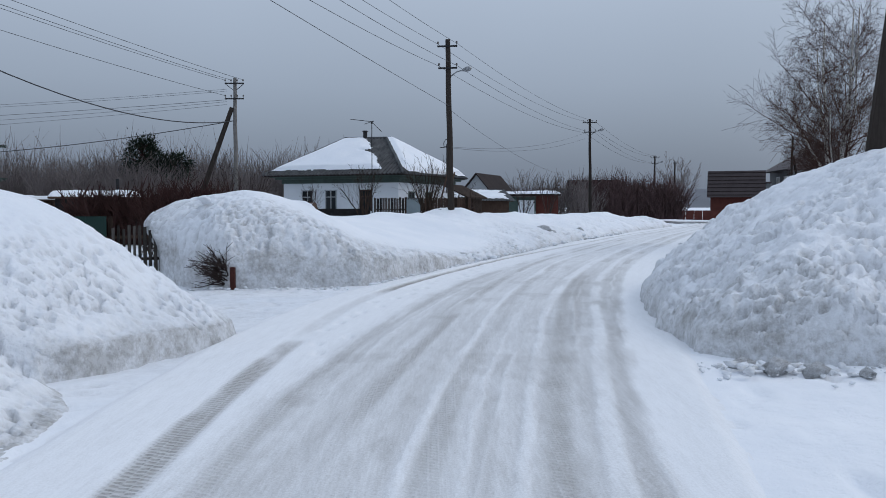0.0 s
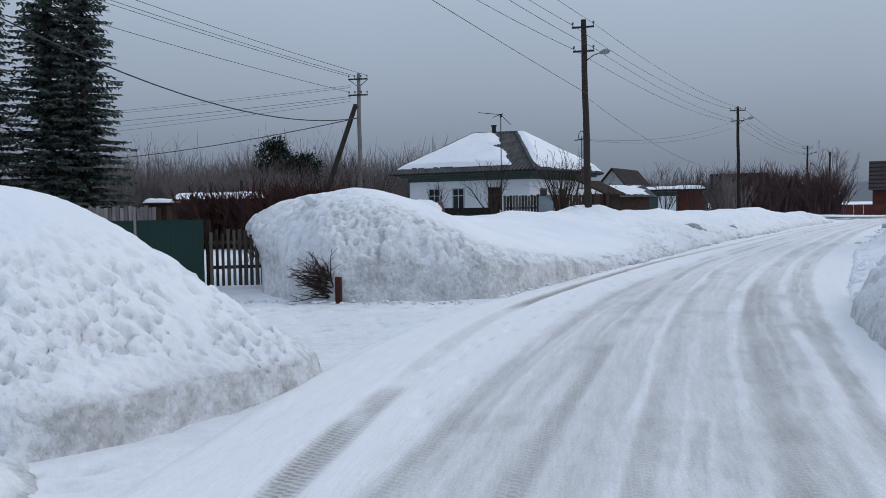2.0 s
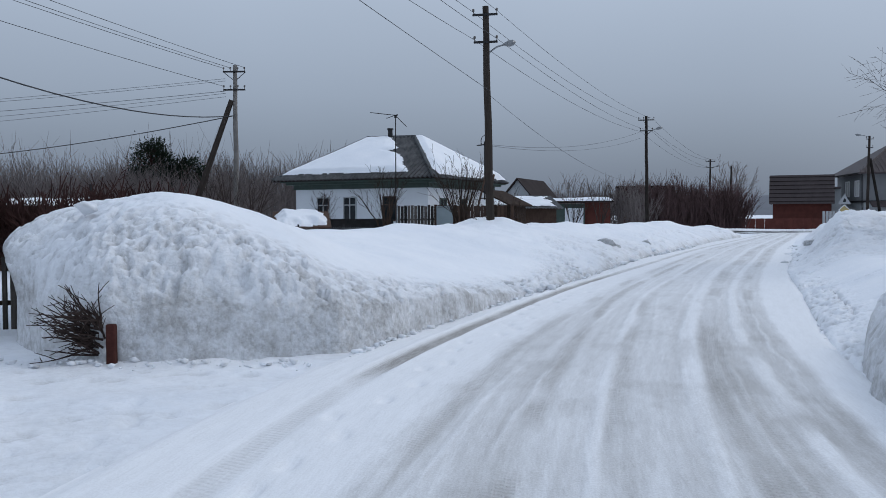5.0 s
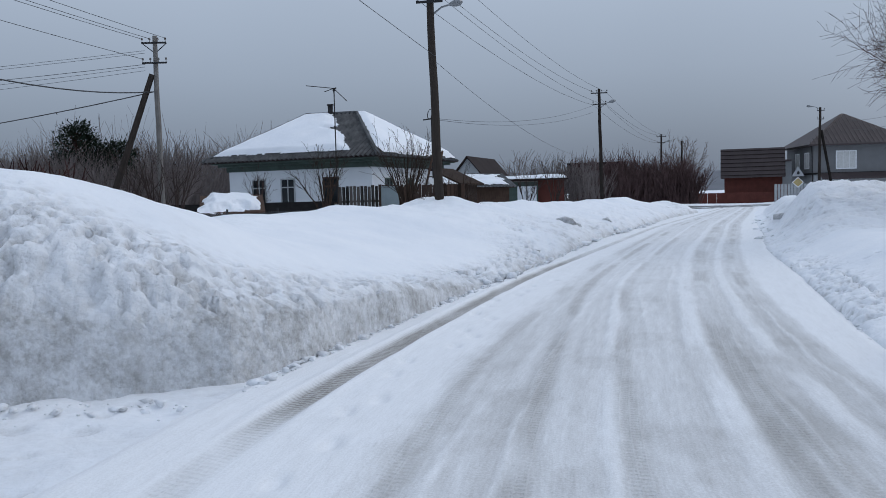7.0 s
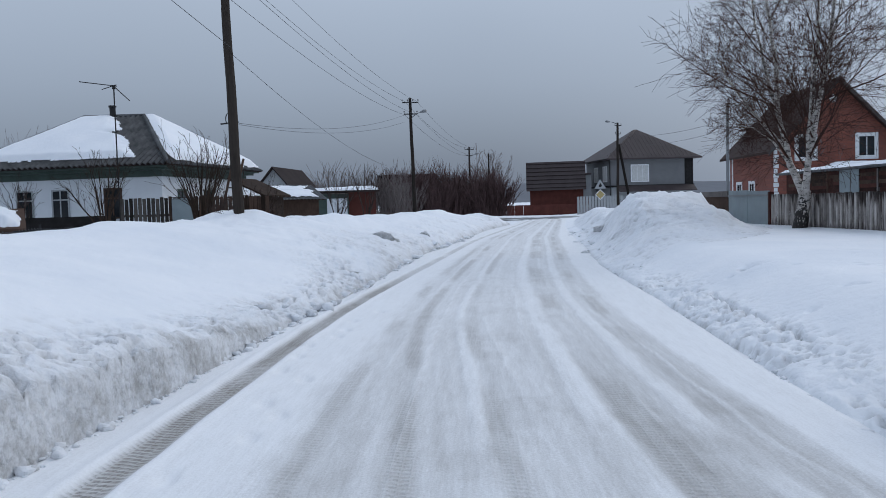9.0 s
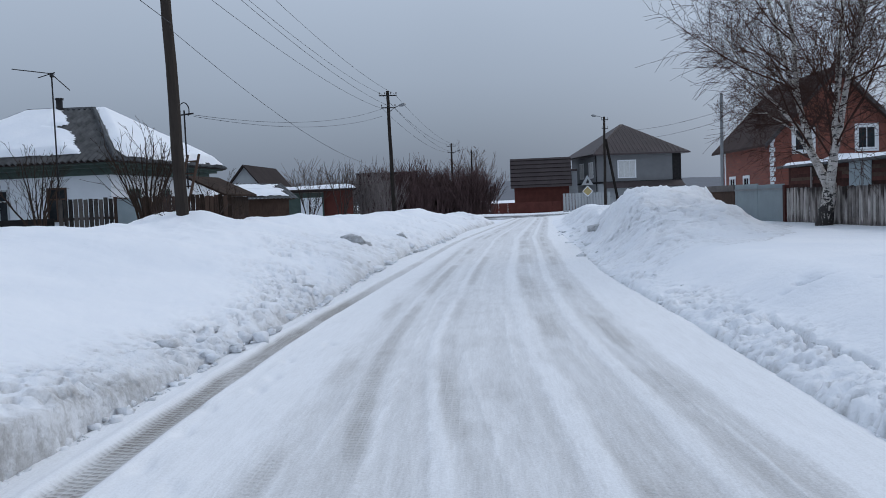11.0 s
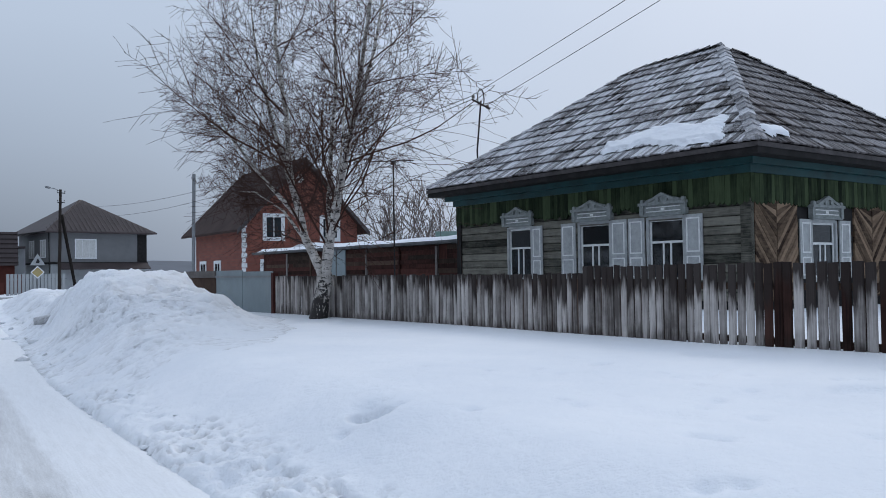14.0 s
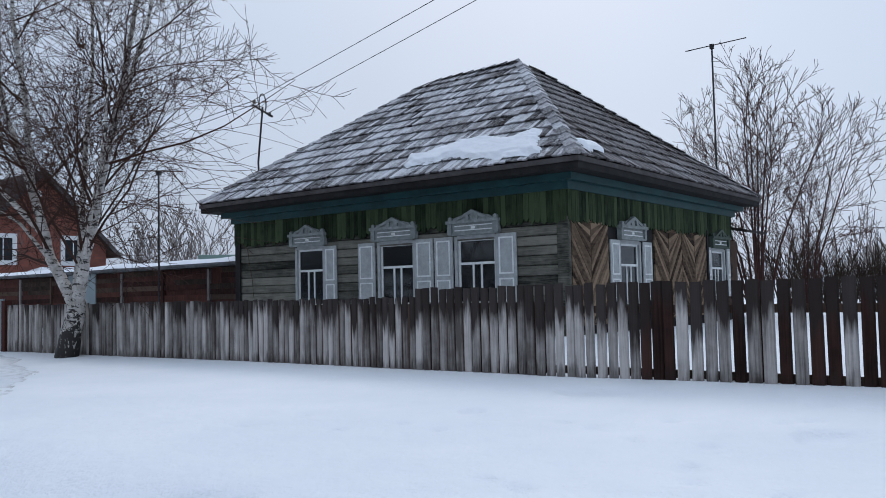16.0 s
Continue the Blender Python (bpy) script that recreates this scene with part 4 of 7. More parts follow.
# ---- wooden house with the shingle roof ----
def window_front(parent, y0, y1, z0, z1, face, crown=True, dark=False):
    """A window in a wall whose outside is the plane x = 0 of a flat frame: y along the wall, x into the house."""
    m = Matrix.Identity(4) if face == "front" else Matrix.Rotation(radians(-90), 4, "Z")
    if face == "side":
        m = Matrix(((0, 1, 0, 0), (1, 0, 0, 0), (0, 0, 1, 0), (0, 0, 0, 1)))
    win = new("window")
    win.parent = parent
    win.matrix_basis = m
    fr = boxes((-0.05, 0.05, y0 - 0.07, y0, z0 - 0.05, z1 + 0.05), (-0.05, 0.05, y1, y1 + 0.07, z0 - 0.05, z1 + 0.05),
               (-0.05, 0.05, y0, y1, z1, z1 + 0.07), (-0.07, 0.05, y0 - 0.09, y1 + 0.09, z0 - 0.09, z0))
    part("window_frame", fr, SHUTTER, win)
    zm, yc, w = z0 + 0.62 * (z1 - z0), (y0 + y1) / 2, 0.025
    sb = boxes((0.0, 0.04, y0, y0 + 0.045, z0, z1), (0.0, 0.04, y1 - 0.045, y1, z0, z1), (0.0, 0.04, y0 + 0.045, y1 - 0.045, z1 - 0.045, z1),
               (0.0, 0.04, y0 + 0.045, y1 - 0.045, z0, z0 + 0.045), (-0.003, 0.043, y0 + 0.045, y1 - 0.045, zm - w, zm + w),
               (-0.003, 0.043, yc - 0.02 - 0.1, yc + 0.02 - 0.1, z0 + 0.045, zm - w), (-0.003, 0.043, yc + 0.08, yc + 0.12, z0 + 0.045, zm - w))
    part("sash", sb, SHUTTER_WHITE, win, "chalky white window sash")
    ps = [(y0 + 0.045, y1 - 0.045, zm + w, z1 - 0.045), (y0 + 0.045, yc - 0.12, z0 + 0.045, zm - w), (yc - 0.08, yc + 0.08, z0 + 0.045, zm - w), (yc + 0.12, y1 - 0.045, z0 + 0.045, zm - w)]
    for a, b, c, d in ps:
        part("pane", boxes((0.016, 0.022, a, b, c, d)), GLASS, win)
    for a, b in ((y0, y0 + 0.24), (y1 - 0.26, y1)):
        cb = bmesh.new()
        n = 9
        row = [[cb.verts.new((0.10 + 0.02 * math.sin(i * 2.1), a + (b - a) * i / n, z)) for i in range(n + 1)] for z in (z0, z1)]
        for i in range(n):
            cb.faces.new((row[0][i], row[0][i + 1], row[1][i + 1], row[1][i]))
        part("curtain", cb, CURTAIN, win)
    if crown:
        mat = CARVED_DARK if dark else CARVED
        h, a, b = z1 + 0.07, y0 - 0.14, y1 + 0.14
        cr = boxes((-0.15, -0.05, a, b, h, h + 0.05), (-0.12, -0.05, a + 0.05, b - 0.05, h + 0.05, h + 0.24), (-0.19, -0.05, a - 0.04, b + 0.04, h + 0.24, h + 0.30),
                   (-0.16, -0.05, a - 0.02, a + 0.08, h + 0.02, h + 0.24), (-0.16, -0.05, b - 0.08, b + 0.02, h + 0.02, h + 0.24))
        poly_prism(cr, [(a + 0.12, h + 0.30), (yc, h + 0.50), (b - 0.12, h + 0.30), (b - 0.24, h + 0.30), (yc, h + 0.42), (a + 0.24, h + 0.30)], "x", -0.18, -0.05)
        poly_prism(cr, [(a + 0.10, h + 0.30), (a + 0.16, h + 0.36), (yc - 0.12, h + 0.43), (yc, h + 0.485), (yc + 0.12, h + 0.43), (b - 0.16, h + 0.36), (b - 0.10, h + 0.30)], "x", -0.15, -0.05)
        for s in (-1, 1):
            tube(cr, [(-0.185, yc + s * 0.11, h + 0.345), (-0.05, yc + s * 0.11, h + 0.345)], 0.055, 10)
            tube(cr, [(-0.16, yc + s * (b - a) * 0.46, h + 0.33), (-0.05, yc + s * (b - a) * 0.46, h + 0.33)], 0.05, 8)
        part("carved_crown", cr, mat, win, "faded carved wooden window crown")
        ib = boxes((-0.128, -0.118, a + 0.14, b - 0.14, h + 0.09, h + 0.11), (-0.128, -0.118, a + 0.14, b - 0.14, h + 0.18, h + 0.20), (-0.132, -0.118, yc - 0.05, yc + 0.05, h + 0.12, h + 0.17))
        part("inlay", ib, SHUTTER_WHITE, win)
    return win


def shutter(parent, y0, y1, z0, z1, face):
    sh = new("shutter")
    sh.parent = parent
    if face == "side":
        sh.matrix_basis = Matrix(((0, 1, 0, 0), (1, 0, 0, 0), (0, 0, 1, 0), (0, 0, 0, 1)))
    part("leaf", boxes((-0.085, -0.050, y0, y1, z0, z1), bevel=0.006), SHUTTER, sh)
    w, zm = 0.03, z0 + 0.40 * (z1 - z0)
    for a, b in ((z0 + 0.07, zm - 0.04), (zm + 0.04, z1 - 0.07)):
        p = boxes((-0.097, -0.083, y0 + 0.06, y0 + 0.06 + w, a, b), (-0.097, -0.083, y1 - 0.06 - w, y1 - 0.06, a, b),
                  (-0.097, -0.083, y0 + 0.06 + w, y1 - 0.06 - w, a, a + w), (-0.097, -0.083, y0 + 0.06 + w, y1 - 0.06 - w, b - w, b))
        part("moulding", p, SHUTTER_WHITE, sh, "chalky white shutter moulding")
    return sh


H2 = thing("wooden_house", pose(19.25, 24.75, 0, 0, 0, -14.5), "old log house with grey shingle hip roof and carved window crowns", "house")
HX, HY, HT = 8.9, 9.5, 3.45  # depth, front, wall top


def wall_with_holes(bm, length, z0, z1, holes, thick, face):
    """Blocks round the holes (a, b, za, zb); the wall's outside is at 0."""
    cuts = sorted(holes)
    at = 0.0
    rows = []
    for a, b, c, d in cuts:
        rows += [(at, a, z0, z1), (a, b, z0, c), (a, b, d, z1)]
        at = b
    rows.append((at, length, z0, z1))
    for a, b, c, d in rows:
        if b - a > 1e-4 and d - c > 1e-4:
            if face == "front":
                box(bm, 0.0, thick, a, b, c, d)
            else:
                box(bm, a, b, 0.0, thick, c, d)


FRONT_HOLES = [(1.58, 2.50, 1.35, 2.66), (3.68, 4.62, 1.35, 2.66), (6.40, 7.26, 1.35, 2.68)]
SIDE_HOLES = [(2.15, 3.05, 1.35, 2.52), (7.35, 8.25, 1.35, 2.50)]
wb = bmesh.new()
wall_with_holes(wb, HY, 0.2, HT, FRONT_HOLES, 0.2, "front")
part("front_wall", wb, BLACK_WOOD, H2, "dark log wall core")
wb = bmesh.new()
wall_with_holes(wb, HX, 0.2, HT, [(a, b, c, d) for a, b, c, d in SIDE_HOLES], 0.2, "side")
bmesh.ops.translate(wb, verts=wb.verts, vec=(0, 0.0, 0))
part("side_wall", wb, BLACK_WOOD, H2)
part("back_wall", boxes((HX - 0.2, HX, 0.2, HY, 0.2, HT), (0.2, HX - 0.2, HY - 0.2, HY, 0.2, HT)), BLACK_WOOD, H2)
part("room", boxes((0.9, 0.95, 0.3, HY - 0.3, 0.3, HT), (0.95, HX - 0.3, 0.9, 0.95, 0.3, HT)), ROOM, H2)


def log_rows(a0, a1, z0, z1, holes, face, step=0.19):
    """Slightly bowed horizontal logs, broken at the windows; each is a part."""
    rng = random.Random(5 if face == "front" else 6)
    z = z0
    while z < z1 - 0.03:
        h = min(step * rng.uniform(0.92, 1.06), z1 - z)
        spans, at = [], a0
        for a, b, c, d in sorted(holes):
            if c - 0.08 < z + h / 2 < d + 0.05:
                spans.append((at, a - 0.08))
                at = b + 0.08
        spans.append((at, a1))
        for a, b in spans:
            if b - a < 0.05:
                continue
            out = 0.035 + rng.uniform(-0.008, 0.010)
            prof = [(0.0, z + 0.004), (-out * 0.75, z + 0.018), (-out, z + h * 0.5), (-out * 0.75, z + h - 0.018), (0.0, z + h - 0.004)]
            bm = bmesh.new()
            poly_prism(bm, prof if face == "front" else prof, "y", a, b)
            if face == "side":
                bmesh.ops.transform(bm, matrix=Matrix(((0, 1, 0, 0), (1, 0, 0, 0), (0, 0, 1, 0), (0, 0, 0, 1))), verts=bm.verts)
            part("log", bm, LOG if face == "front" else DARK_PLANK, H2)
        z += h


log_rows(0.02, HY, 0.9, 2.95, FRONT_HOLES, "front")
log_rows(7.0, HX, 0.9, 2.95, SIDE_HOLES, "side")
# corner boards
part("corner_board", boxes((-0.075, 0.03, -0.075, -0.045, 0.4, 2.95), (-0.075, -0.045, -0.045, 0.16, 0.4, 2.95)), LOG, H2)
part("corner_board", boxes((-0.075, -0.045, HY - 0.16, HY + 0.03, 0.4, 2.95)), BLACK_WOOD, H2)


def green_frieze(length, face):
    rng = random.Random(9)
    a = -0.06
    while a < length:
        w = rng.uniform(0.11, 0.15)
        lo = 2.87 + rng.uniform(-0.05, 0.04)
        pr = [(a + 0.003, 3.47), (a + w - 0.003, 3.47), (a + w - 0.003, lo + 0.05), (a + w / 2, lo), (a + 0.003, lo + 0.05)]
        bm = bmesh.new()
        poly_prism(bm, pr, "x", -0.085 - rng.uniform(0, 0.012), -0.045)
        if face == "side":
            bmesh.ops.transform(bm, matrix=Matrix(((0, 1, 0, 0), (1, 0, 0, 0), (0, 0, 1, 0), (0, 0, 0, 1))), verts=bm.verts)
        part("frieze_board", bm, GREEN_BOARD, H2)
        a += w


green_frieze(HY, "front")
green_frieze(HX - 0.2, "side")


def chevrons(a, b, z0, z1, cols):
    """Slanting battens in columns that meet at a point, cut at the panel's edges."""
    rng = random.Random(int(a * 10))
    w, step, rise = (b - a) / cols, 0.135, 1.15
    for c in range(cols):
        l, r = a + c * w + 0.012, a + (c + 1) * w - 0.012
        up = c % 2 == 0
        z = z0 - rise * w
        while z < z1:
            zl, zr = (z + rise * w, z) if up else (z, z + rise * w)
            quad = [(l, zl), (r, zr), (r, zr + step * 0.92), (l, zl + step * 0.92)]
            quad = [(p, min(max(q, z0), z1)) for p, q in quad]
            if max(q for p, q in quad) - min(q for p, q in quad) > 0.03 and abs(quad[0][1] - quad[3][1]) + abs(quad[1][1] - quad[2][1]) > 0.03:
                out = rng.uniform(0.0, 0.012)
                bm = bmesh.new()
                f = [bm.verts.new((p, -0.070 - out, q)) for p, q in quad]
                g = [bm.verts.new((p, -0.035, q)) for p, q in quad]
                bm.faces.new(f)
                for i in range(4):
                    bm.faces.new((f[i], g[i], g[(i + 1) % 4], f[(i + 1) % 4]))
                part("chevron_batten", bm, CHEVRON, H2)
            z += step


chevrons(0.05, 1.55, 0.9, 2.95, 2)
chevrons(3.78, 6.9, 0.9, 2.95, 4)
part("panel_backing", boxes((0.03, 6.95, -0.034, -0.002, 0.9, 1.30), (0.03, 2.0, -0.034, -0.002, 1.30, 2.95), (3.2, 6.95, -0.034, -0.002, 1.30, 2.95)), BLACK_WOOD, H2)
part("post_board", boxes((6.92, 7.02, -0.10, -0.002, 0.4, 3.0)), BLACK_WOOD, H2)
for a, b, c, d in FRONT_HOLES:
    window_front(H2, a, b, c, d, "front")
for i, (a, b, c, d) in enumerate(SIDE_HOLES):
    window_front(H2, a, b, c, d, "side", dark=i == 1)
for a, b in ((1.06, 1.52), (2.60, 3.07), (3.11, 3.60), (4.74, 5.24), (5.92, 6.32)):
    shutter(H2, a, b, 1.33, 2.72, "front")
for a, b in ((1.62, 2.06), (3.16, 3.62), (6.96, 7.22), (8.36, 8.60)):
    shutter(H2, a, b, 1.33, 2.58, "side")

# eaves: frieze box, soffit, fascia
E0, EZ = 0.62, 3.95
part("cornice", boxes((-0.13, -0.002, -0.13, HY + 0.13, 3.45, 3.72), (0.0, HX + 0.1, -0.13, -0.002, 3.45, 3.72)), TEAL, H2, "dark teal painted cornice")
part("cornice_moulding", boxes((-0.30, -0.131, -0.30, HY + 0.3, 3.60, 3.73), (-0.131, HX + 0.3, -0.30, -0.131, 3.60, 3.73)), TEAL, H2)
part("soffit", boxes((-0.58, HX + 0.58, -0.58, HY + 0.66, 3.735, 3.76)), BLACK_WOOD, H2)
part("fascia", boxes((-0.62, -0.585, -0.62, HY + 0.70, 3.74, 3.92), (-0.585, HX + 0.6, -0.62, -0.585, 3.74, 3.92)), BLACK_WOOD, H2, "blackened wooden fascia")
part("fascia_trim", boxes((-0.655, -0.622, -0.655, HY + 0.72, 3.86, 3.95), (-0.622, HX + 0.62, -0.655, -0.622, 3.86, 3.95)), EAVE_WOOD, H2)

RIDGE0, RIDGE1 = Vector((4.4, 3.7, 7.45)), Vector((4.4, 6.6, 7.38))
RC = [Vector((-E0, -E0, EZ)), Vector((-E0, HY + 0.72, EZ)), Vector((HX + E0, HY + 0.72, EZ)), Vector((HX + E0, -E0, EZ))]
rb = bmesh.new()
v = [rb.verts.new(p) for p in RC] + [rb.verts.new(RIDGE0), rb.verts.new(RIDGE1)]
for f in ((0, 4, 5, 1), (1, 5, 2), (2, 5, 4, 3), (3, 4, 0), (0, 1, 2, 3)):
    rb.faces.new([v[i] for i in f])
part("roof_deck", rb, BLACK_WOOD, H2)


def shingles(e0, e1, r0, r1, courses, width, parent, frost, first_as_parts, seed, lift=0.02):
    """Courses of split boards on one slope, from the eave e0-e1 up to the ridge r0-r1; the lowest courses one by one."""
    rng = random.Random(seed)
    up = ((r0 + r1) / 2 - (e0 + e1) / 2)
    along = (e1 - e0).normalized()
    n = along.cross(up).normalized()
    if n.z < 0:
        n = -n
    verts, faces, fr = [], [], []
    for c in range(courses):
        k0, k1 = c / courses, min(1.0, (c + 1.35) / courses)
        lo0, lo1 = e0.lerp(r0, k0), e1.lerp(r1, k0)
        L = (lo1 - lo0).length
        if L < 0.15:
            continue
        a = 0.0
        while a < L - 0.02:
            w = min(width * rng.uniform(0.75, 1.25), L - a)
            drop = rng.uniform(-0.035, 0.025) if c else rng.uniform(-0.04, 0.0)
            th = rng.uniform(0.03, 0.045)
            skew = rng.uniform(-0.015, 0.015)
            k0b = k0 + drop / up.length
            def at(s, k):
                base = e0 + (r0 - e0) * k
                end = e1 + (r1 - e1) * k
                q = lo0 + along * s
                t = (k - k0)
                p = q + (up - along * up.dot(along)) * t
                lo, hi = (base - e0).dot(along), (end - e0).dot(along)
                sp = min(max((p - e0).dot(along), lo), hi)
                return p + along * (sp - (p - e0).dot(along))
            tilt = 0.048 + rng.uniform(0, 0.018)
            q = [at(a + 0.004, k0b) + n * (tilt + lift), at(a + w - 0.004, k0b) + n * (tilt + lift), at(a + w - 0.004 + skew, k1) + n * lift, at(a + 0.004 + skew, k1) + n * lift]
            lowq = [q[0] - n * th, q[1] - n * th]
            vs = q + lowq
            fs = [(0, 1, 2, 3), (4, 5, 1, 0), (0, 3, 4), (1, 5, 2)]
            # the mask weakens towards each lower edge, so the courses end darker
            fz = frost * rng.choice((0.45, 0.8, 1.0, 1.15, 1.25)) * rng.uniform(0.85, 1.1)
            if c < first_as_parts:
                me = to_mesh("shingle", vs, fs, SHINGLE)
                att = me.attributes.new("frost", "FLOAT", "POINT")
                att.data.foreach_set("value", [0.8 * fz, 0.8 * fz, 1.1 * fz, 1.1 * fz, 0.1 * fz, 0.1 * fz])
                shared("shingle", me, parent)
            else:
                o = len(verts)
                verts += vs
                faces += [tuple(i + o for i in f) for f in fs]
                fr += [0.8 * fz, 0.8 * fz, 1.1 * fz, 1.1 * fz, 0.1 * fz, 0.1 * fz]
            a += w
    me = to_mesh("shingles", verts, faces, SHINGLE)
    att = me.attributes.new("frost", "FLOAT", "POINT")
    att.data.foreach_set("value", fr)
    ob = shared("shingles", me, parent)
    return tagged(ob, "rows of grey split shingles dusted with frost", kind="stuff")


shingles(RC[0], RC[1], RIDGE0, RIDGE1, 13, 0.118, H2, 1.35, 2, 1)
shingles(RC[3], RC[0], RIDGE0, RIDGE0, 13, 0.118, H2, 0.40, 2, 2)
shingles(RC[1], RC[2], RIDGE1, RIDGE1, 15, 0.2, H2, 0.8, 0, 3)
shingles(RC[2], RC[3], RIDGE1, RIDGE0, 15, 0.2, H2, 0.5, 0, 4)


def cap_row(a, b, parent, seed, width=0.17):
    """Overlapping boards along a hip or the ridge."""
    rng = random.Random(seed)
    n = int((b - a).length / 0.36)
    d = (b - a).normalized()
    s = d.cross(Vector((0, 0, 1))).normalized()
    u = s.cross(d)
    for i in range(n):
        p, q = a + d * (i * 0.36), a + d * min((i + 1.25) * 0.36, (b - a).length)
        l0, l1 = 0.12 + rng.uniform(0, 0.012), 0.085
        wv = width * rng.uniform(0.9, 1.1)
        vs = [p + u * l0, p + s * wv + u * (l0 - 0.085), q + s * wv + u * (l1 - 0.085), q + u * l1, q - s * wv + u * (l1 - 0.085), p - s * wv + u * (l0 - 0.085), p + u * (l0 - 0.10)]
        me = to_mesh("hip_cap", vs, [(0, 1, 2, 3), (0, 3, 4, 5), (0, 6, 1), (0, 5, 6)], SHINGLE)
        att = me.attributes.new("frost", "FLOAT", "POINT")
        att.data.foreach_set("value", [0.9] * len(vs))
        shared("hip_cap", me, parent)


cap_row(RC[0], RIDGE0, H2, 1)
cap_row(RC[1], RIDGE1, H2, 2)
cap_row(RIDGE0, RIDGE1, H2, 3)
cap_row(RC[3], RIDGE0, H2, 4)


def snow_patch(parent, origin, du, dv, nrm, w, h, seed, thick=0.09, name="snow_patch", n=60, tail=0.0):
    """A melting sheet of snow on a slope, with a ragged outline."""
    us, vs_ = np.linspace(0, 1, n), np.linspace(0, 1, n // 2)
    gu, gv = np.meshgrid(us, vs_)
    edge = np.minimum(np.minimum(gu, 1 - gu) * w, np.minimum(gv, 1 - gv) * h) / (0.5 * min(w, h))
    f = edge * 1.3 - 0.25 - tail * (gu - 0.35) + (0.85 if tail else 0.7) * fbm(gu * w * 1.4, gv * h * (1.8 if tail else 1.4), seed, 5 if tail else 3)
    z = thick * np.clip(f * 2.6, -0.25, 1.0) ** 1.0 + 0.02 * fbm(gu * w * 4, gv * h * 4, seed + 3, 3)
    keep = f > -0.08
    pts = [origin + du * (a * w) + dv * (b * h) + nrm * c for a, b, c in zip(gu.ravel(), gv.ravel(), z.ravel())]
    k = keep.ravel()
    nu = n
    faces = []
    for j in range(n // 2 - 1):
        for i in range(nu - 1):
            q = (j * nu + i, j * nu + i + 1, (j + 1) * nu + i + 1, (j + 1) * nu + i)
            if all(k[t] for t in q):
                faces.append(q)
    return shared(name, to_mesh(name, pts, faces, SNOW, True), parent)


fup = ((RIDGE0 + RIDGE1) / 2 - (RC[0] + RC[1]) / 2)
fup = (fup - Vector((0, 1, 0)) * fup.y).normalized()
fn = fup.cross(Vector((0, 1, 0))).normalized()
fn = fn if fn.z > 0 else -fn
snow_patch(H2, RC[0] + Vector((0, 0.72, 0)) + fup * 0.10 + fn * 0.07, Vector((0, 1, 0)), fup + Vector((0, 0.5, 0)), fn, 3.7, 1.35, 500, 0.075, n=110, tail=0.75)
sup = Vector((0, RIDGE0.y - RC[0].y, RIDGE0.z - RC[0].z)).normalized()
sn = Vector((0, -sup.z, sup.y))
snow_patch(H2, RC[0] + Vector((0.5, 0, 0)) + sup * 0.12 + sn * 0.07, Vector((1, 0, 0)), sup, sn, 0.9, 0.5, 520, n=24)
# lower lean-to at the back of the side wall
part("lean_to", boxes((HX + 0.01, HX + 2.0, 0.5, 3.5, 0.2, 2.9)), DARK_PLANK, H2)
bm = bmesh.new()
poly_prism(bm, [(-0.45, 3.02), (-0.45, 3.10), (2.2, 3.65), (2.2, 3.57)], "x", HX + 0.0, HX + 1.7)
part("lean_to_roof", bm, BLACK_WOOD, H2)
# a drooping wire bracket on the roof edge
mast = thing("service_mast", pose(22.6, 34.0, 0), "iron service mast with wire loop on the roof edge", "mast")
part("pole", tubes(([(0.05, 0, 3.9), (0.0, 0, 5.2), (0.15, -0.05, 6.7)], 0.028)), IRON, mast)
loop = [(0.15 + 0.16 * math.sin(a), -0.05, 6.78 + 0.28 * math.cos(a)) for a in np.linspace(-2.3, 2.3, 13)]
part("loop", tubes((loop, 0.018)), IRON, mast)
part("cross_arm", tubes(([(-0.20, 0.02, 6.70), (0.50, -0.12, 6.50)], 0.03)), IRON, mast)
for x, z in ((-0.20, 6.72), (0.50, 6.52)):
    part("insulator", tubes(([(x, -0.03, z), (x, -0.03, z + 0.10)], 0.045), sides=8), PORCELAIN, mast)


def antenna(base, height, arms, label, lean=0.0):
    a = thing("tv_antenna", pose(*base), label, "antenna")
    part("mast", tubes(([(0, 0, 0), (lean * 0.5, 0, height * 0.5), (lean, 0, height)], 0.025)), IRON, a)
    bm = bmesh.new()
    for p, q in arms:
        tube(bm, [(p[0] + lean, p[1], p[2] + height), (q[0] + lean, q[1], q[2] + height)], 0.016, 5)
    part("boom", bm, IRON, a)
    part("box", boxes((lean - 0.05, lean + 0.05, -0.06, 0.06, height - 0.10, height + 0.03)), IRON, a)
    return a


antenna((29.2, 22.9, 0.4), 8.15, [((-0.15, -0.95, 0.05), (0.1, 0.75, -0.05))], "thin iron television aerial mast behind the house", -0.08)
antenna((21.6, 36.5, 0.4), 4.6, [((-0.5, 0.4, 0.0), (0.5, -0.4, 0.05)), ((-0.3, -0.5, -0.06), (0.3, 0.5, -0.06))], "thin iron aerial mast beside the shed")

# ---- fence in front of the house ----
FENCE = thing("plank_fence", pose(13.4, 25.0, 0, 0, 0, -14.5), "weathered grey plank fence with dark wet tops standing in snow", "fence")


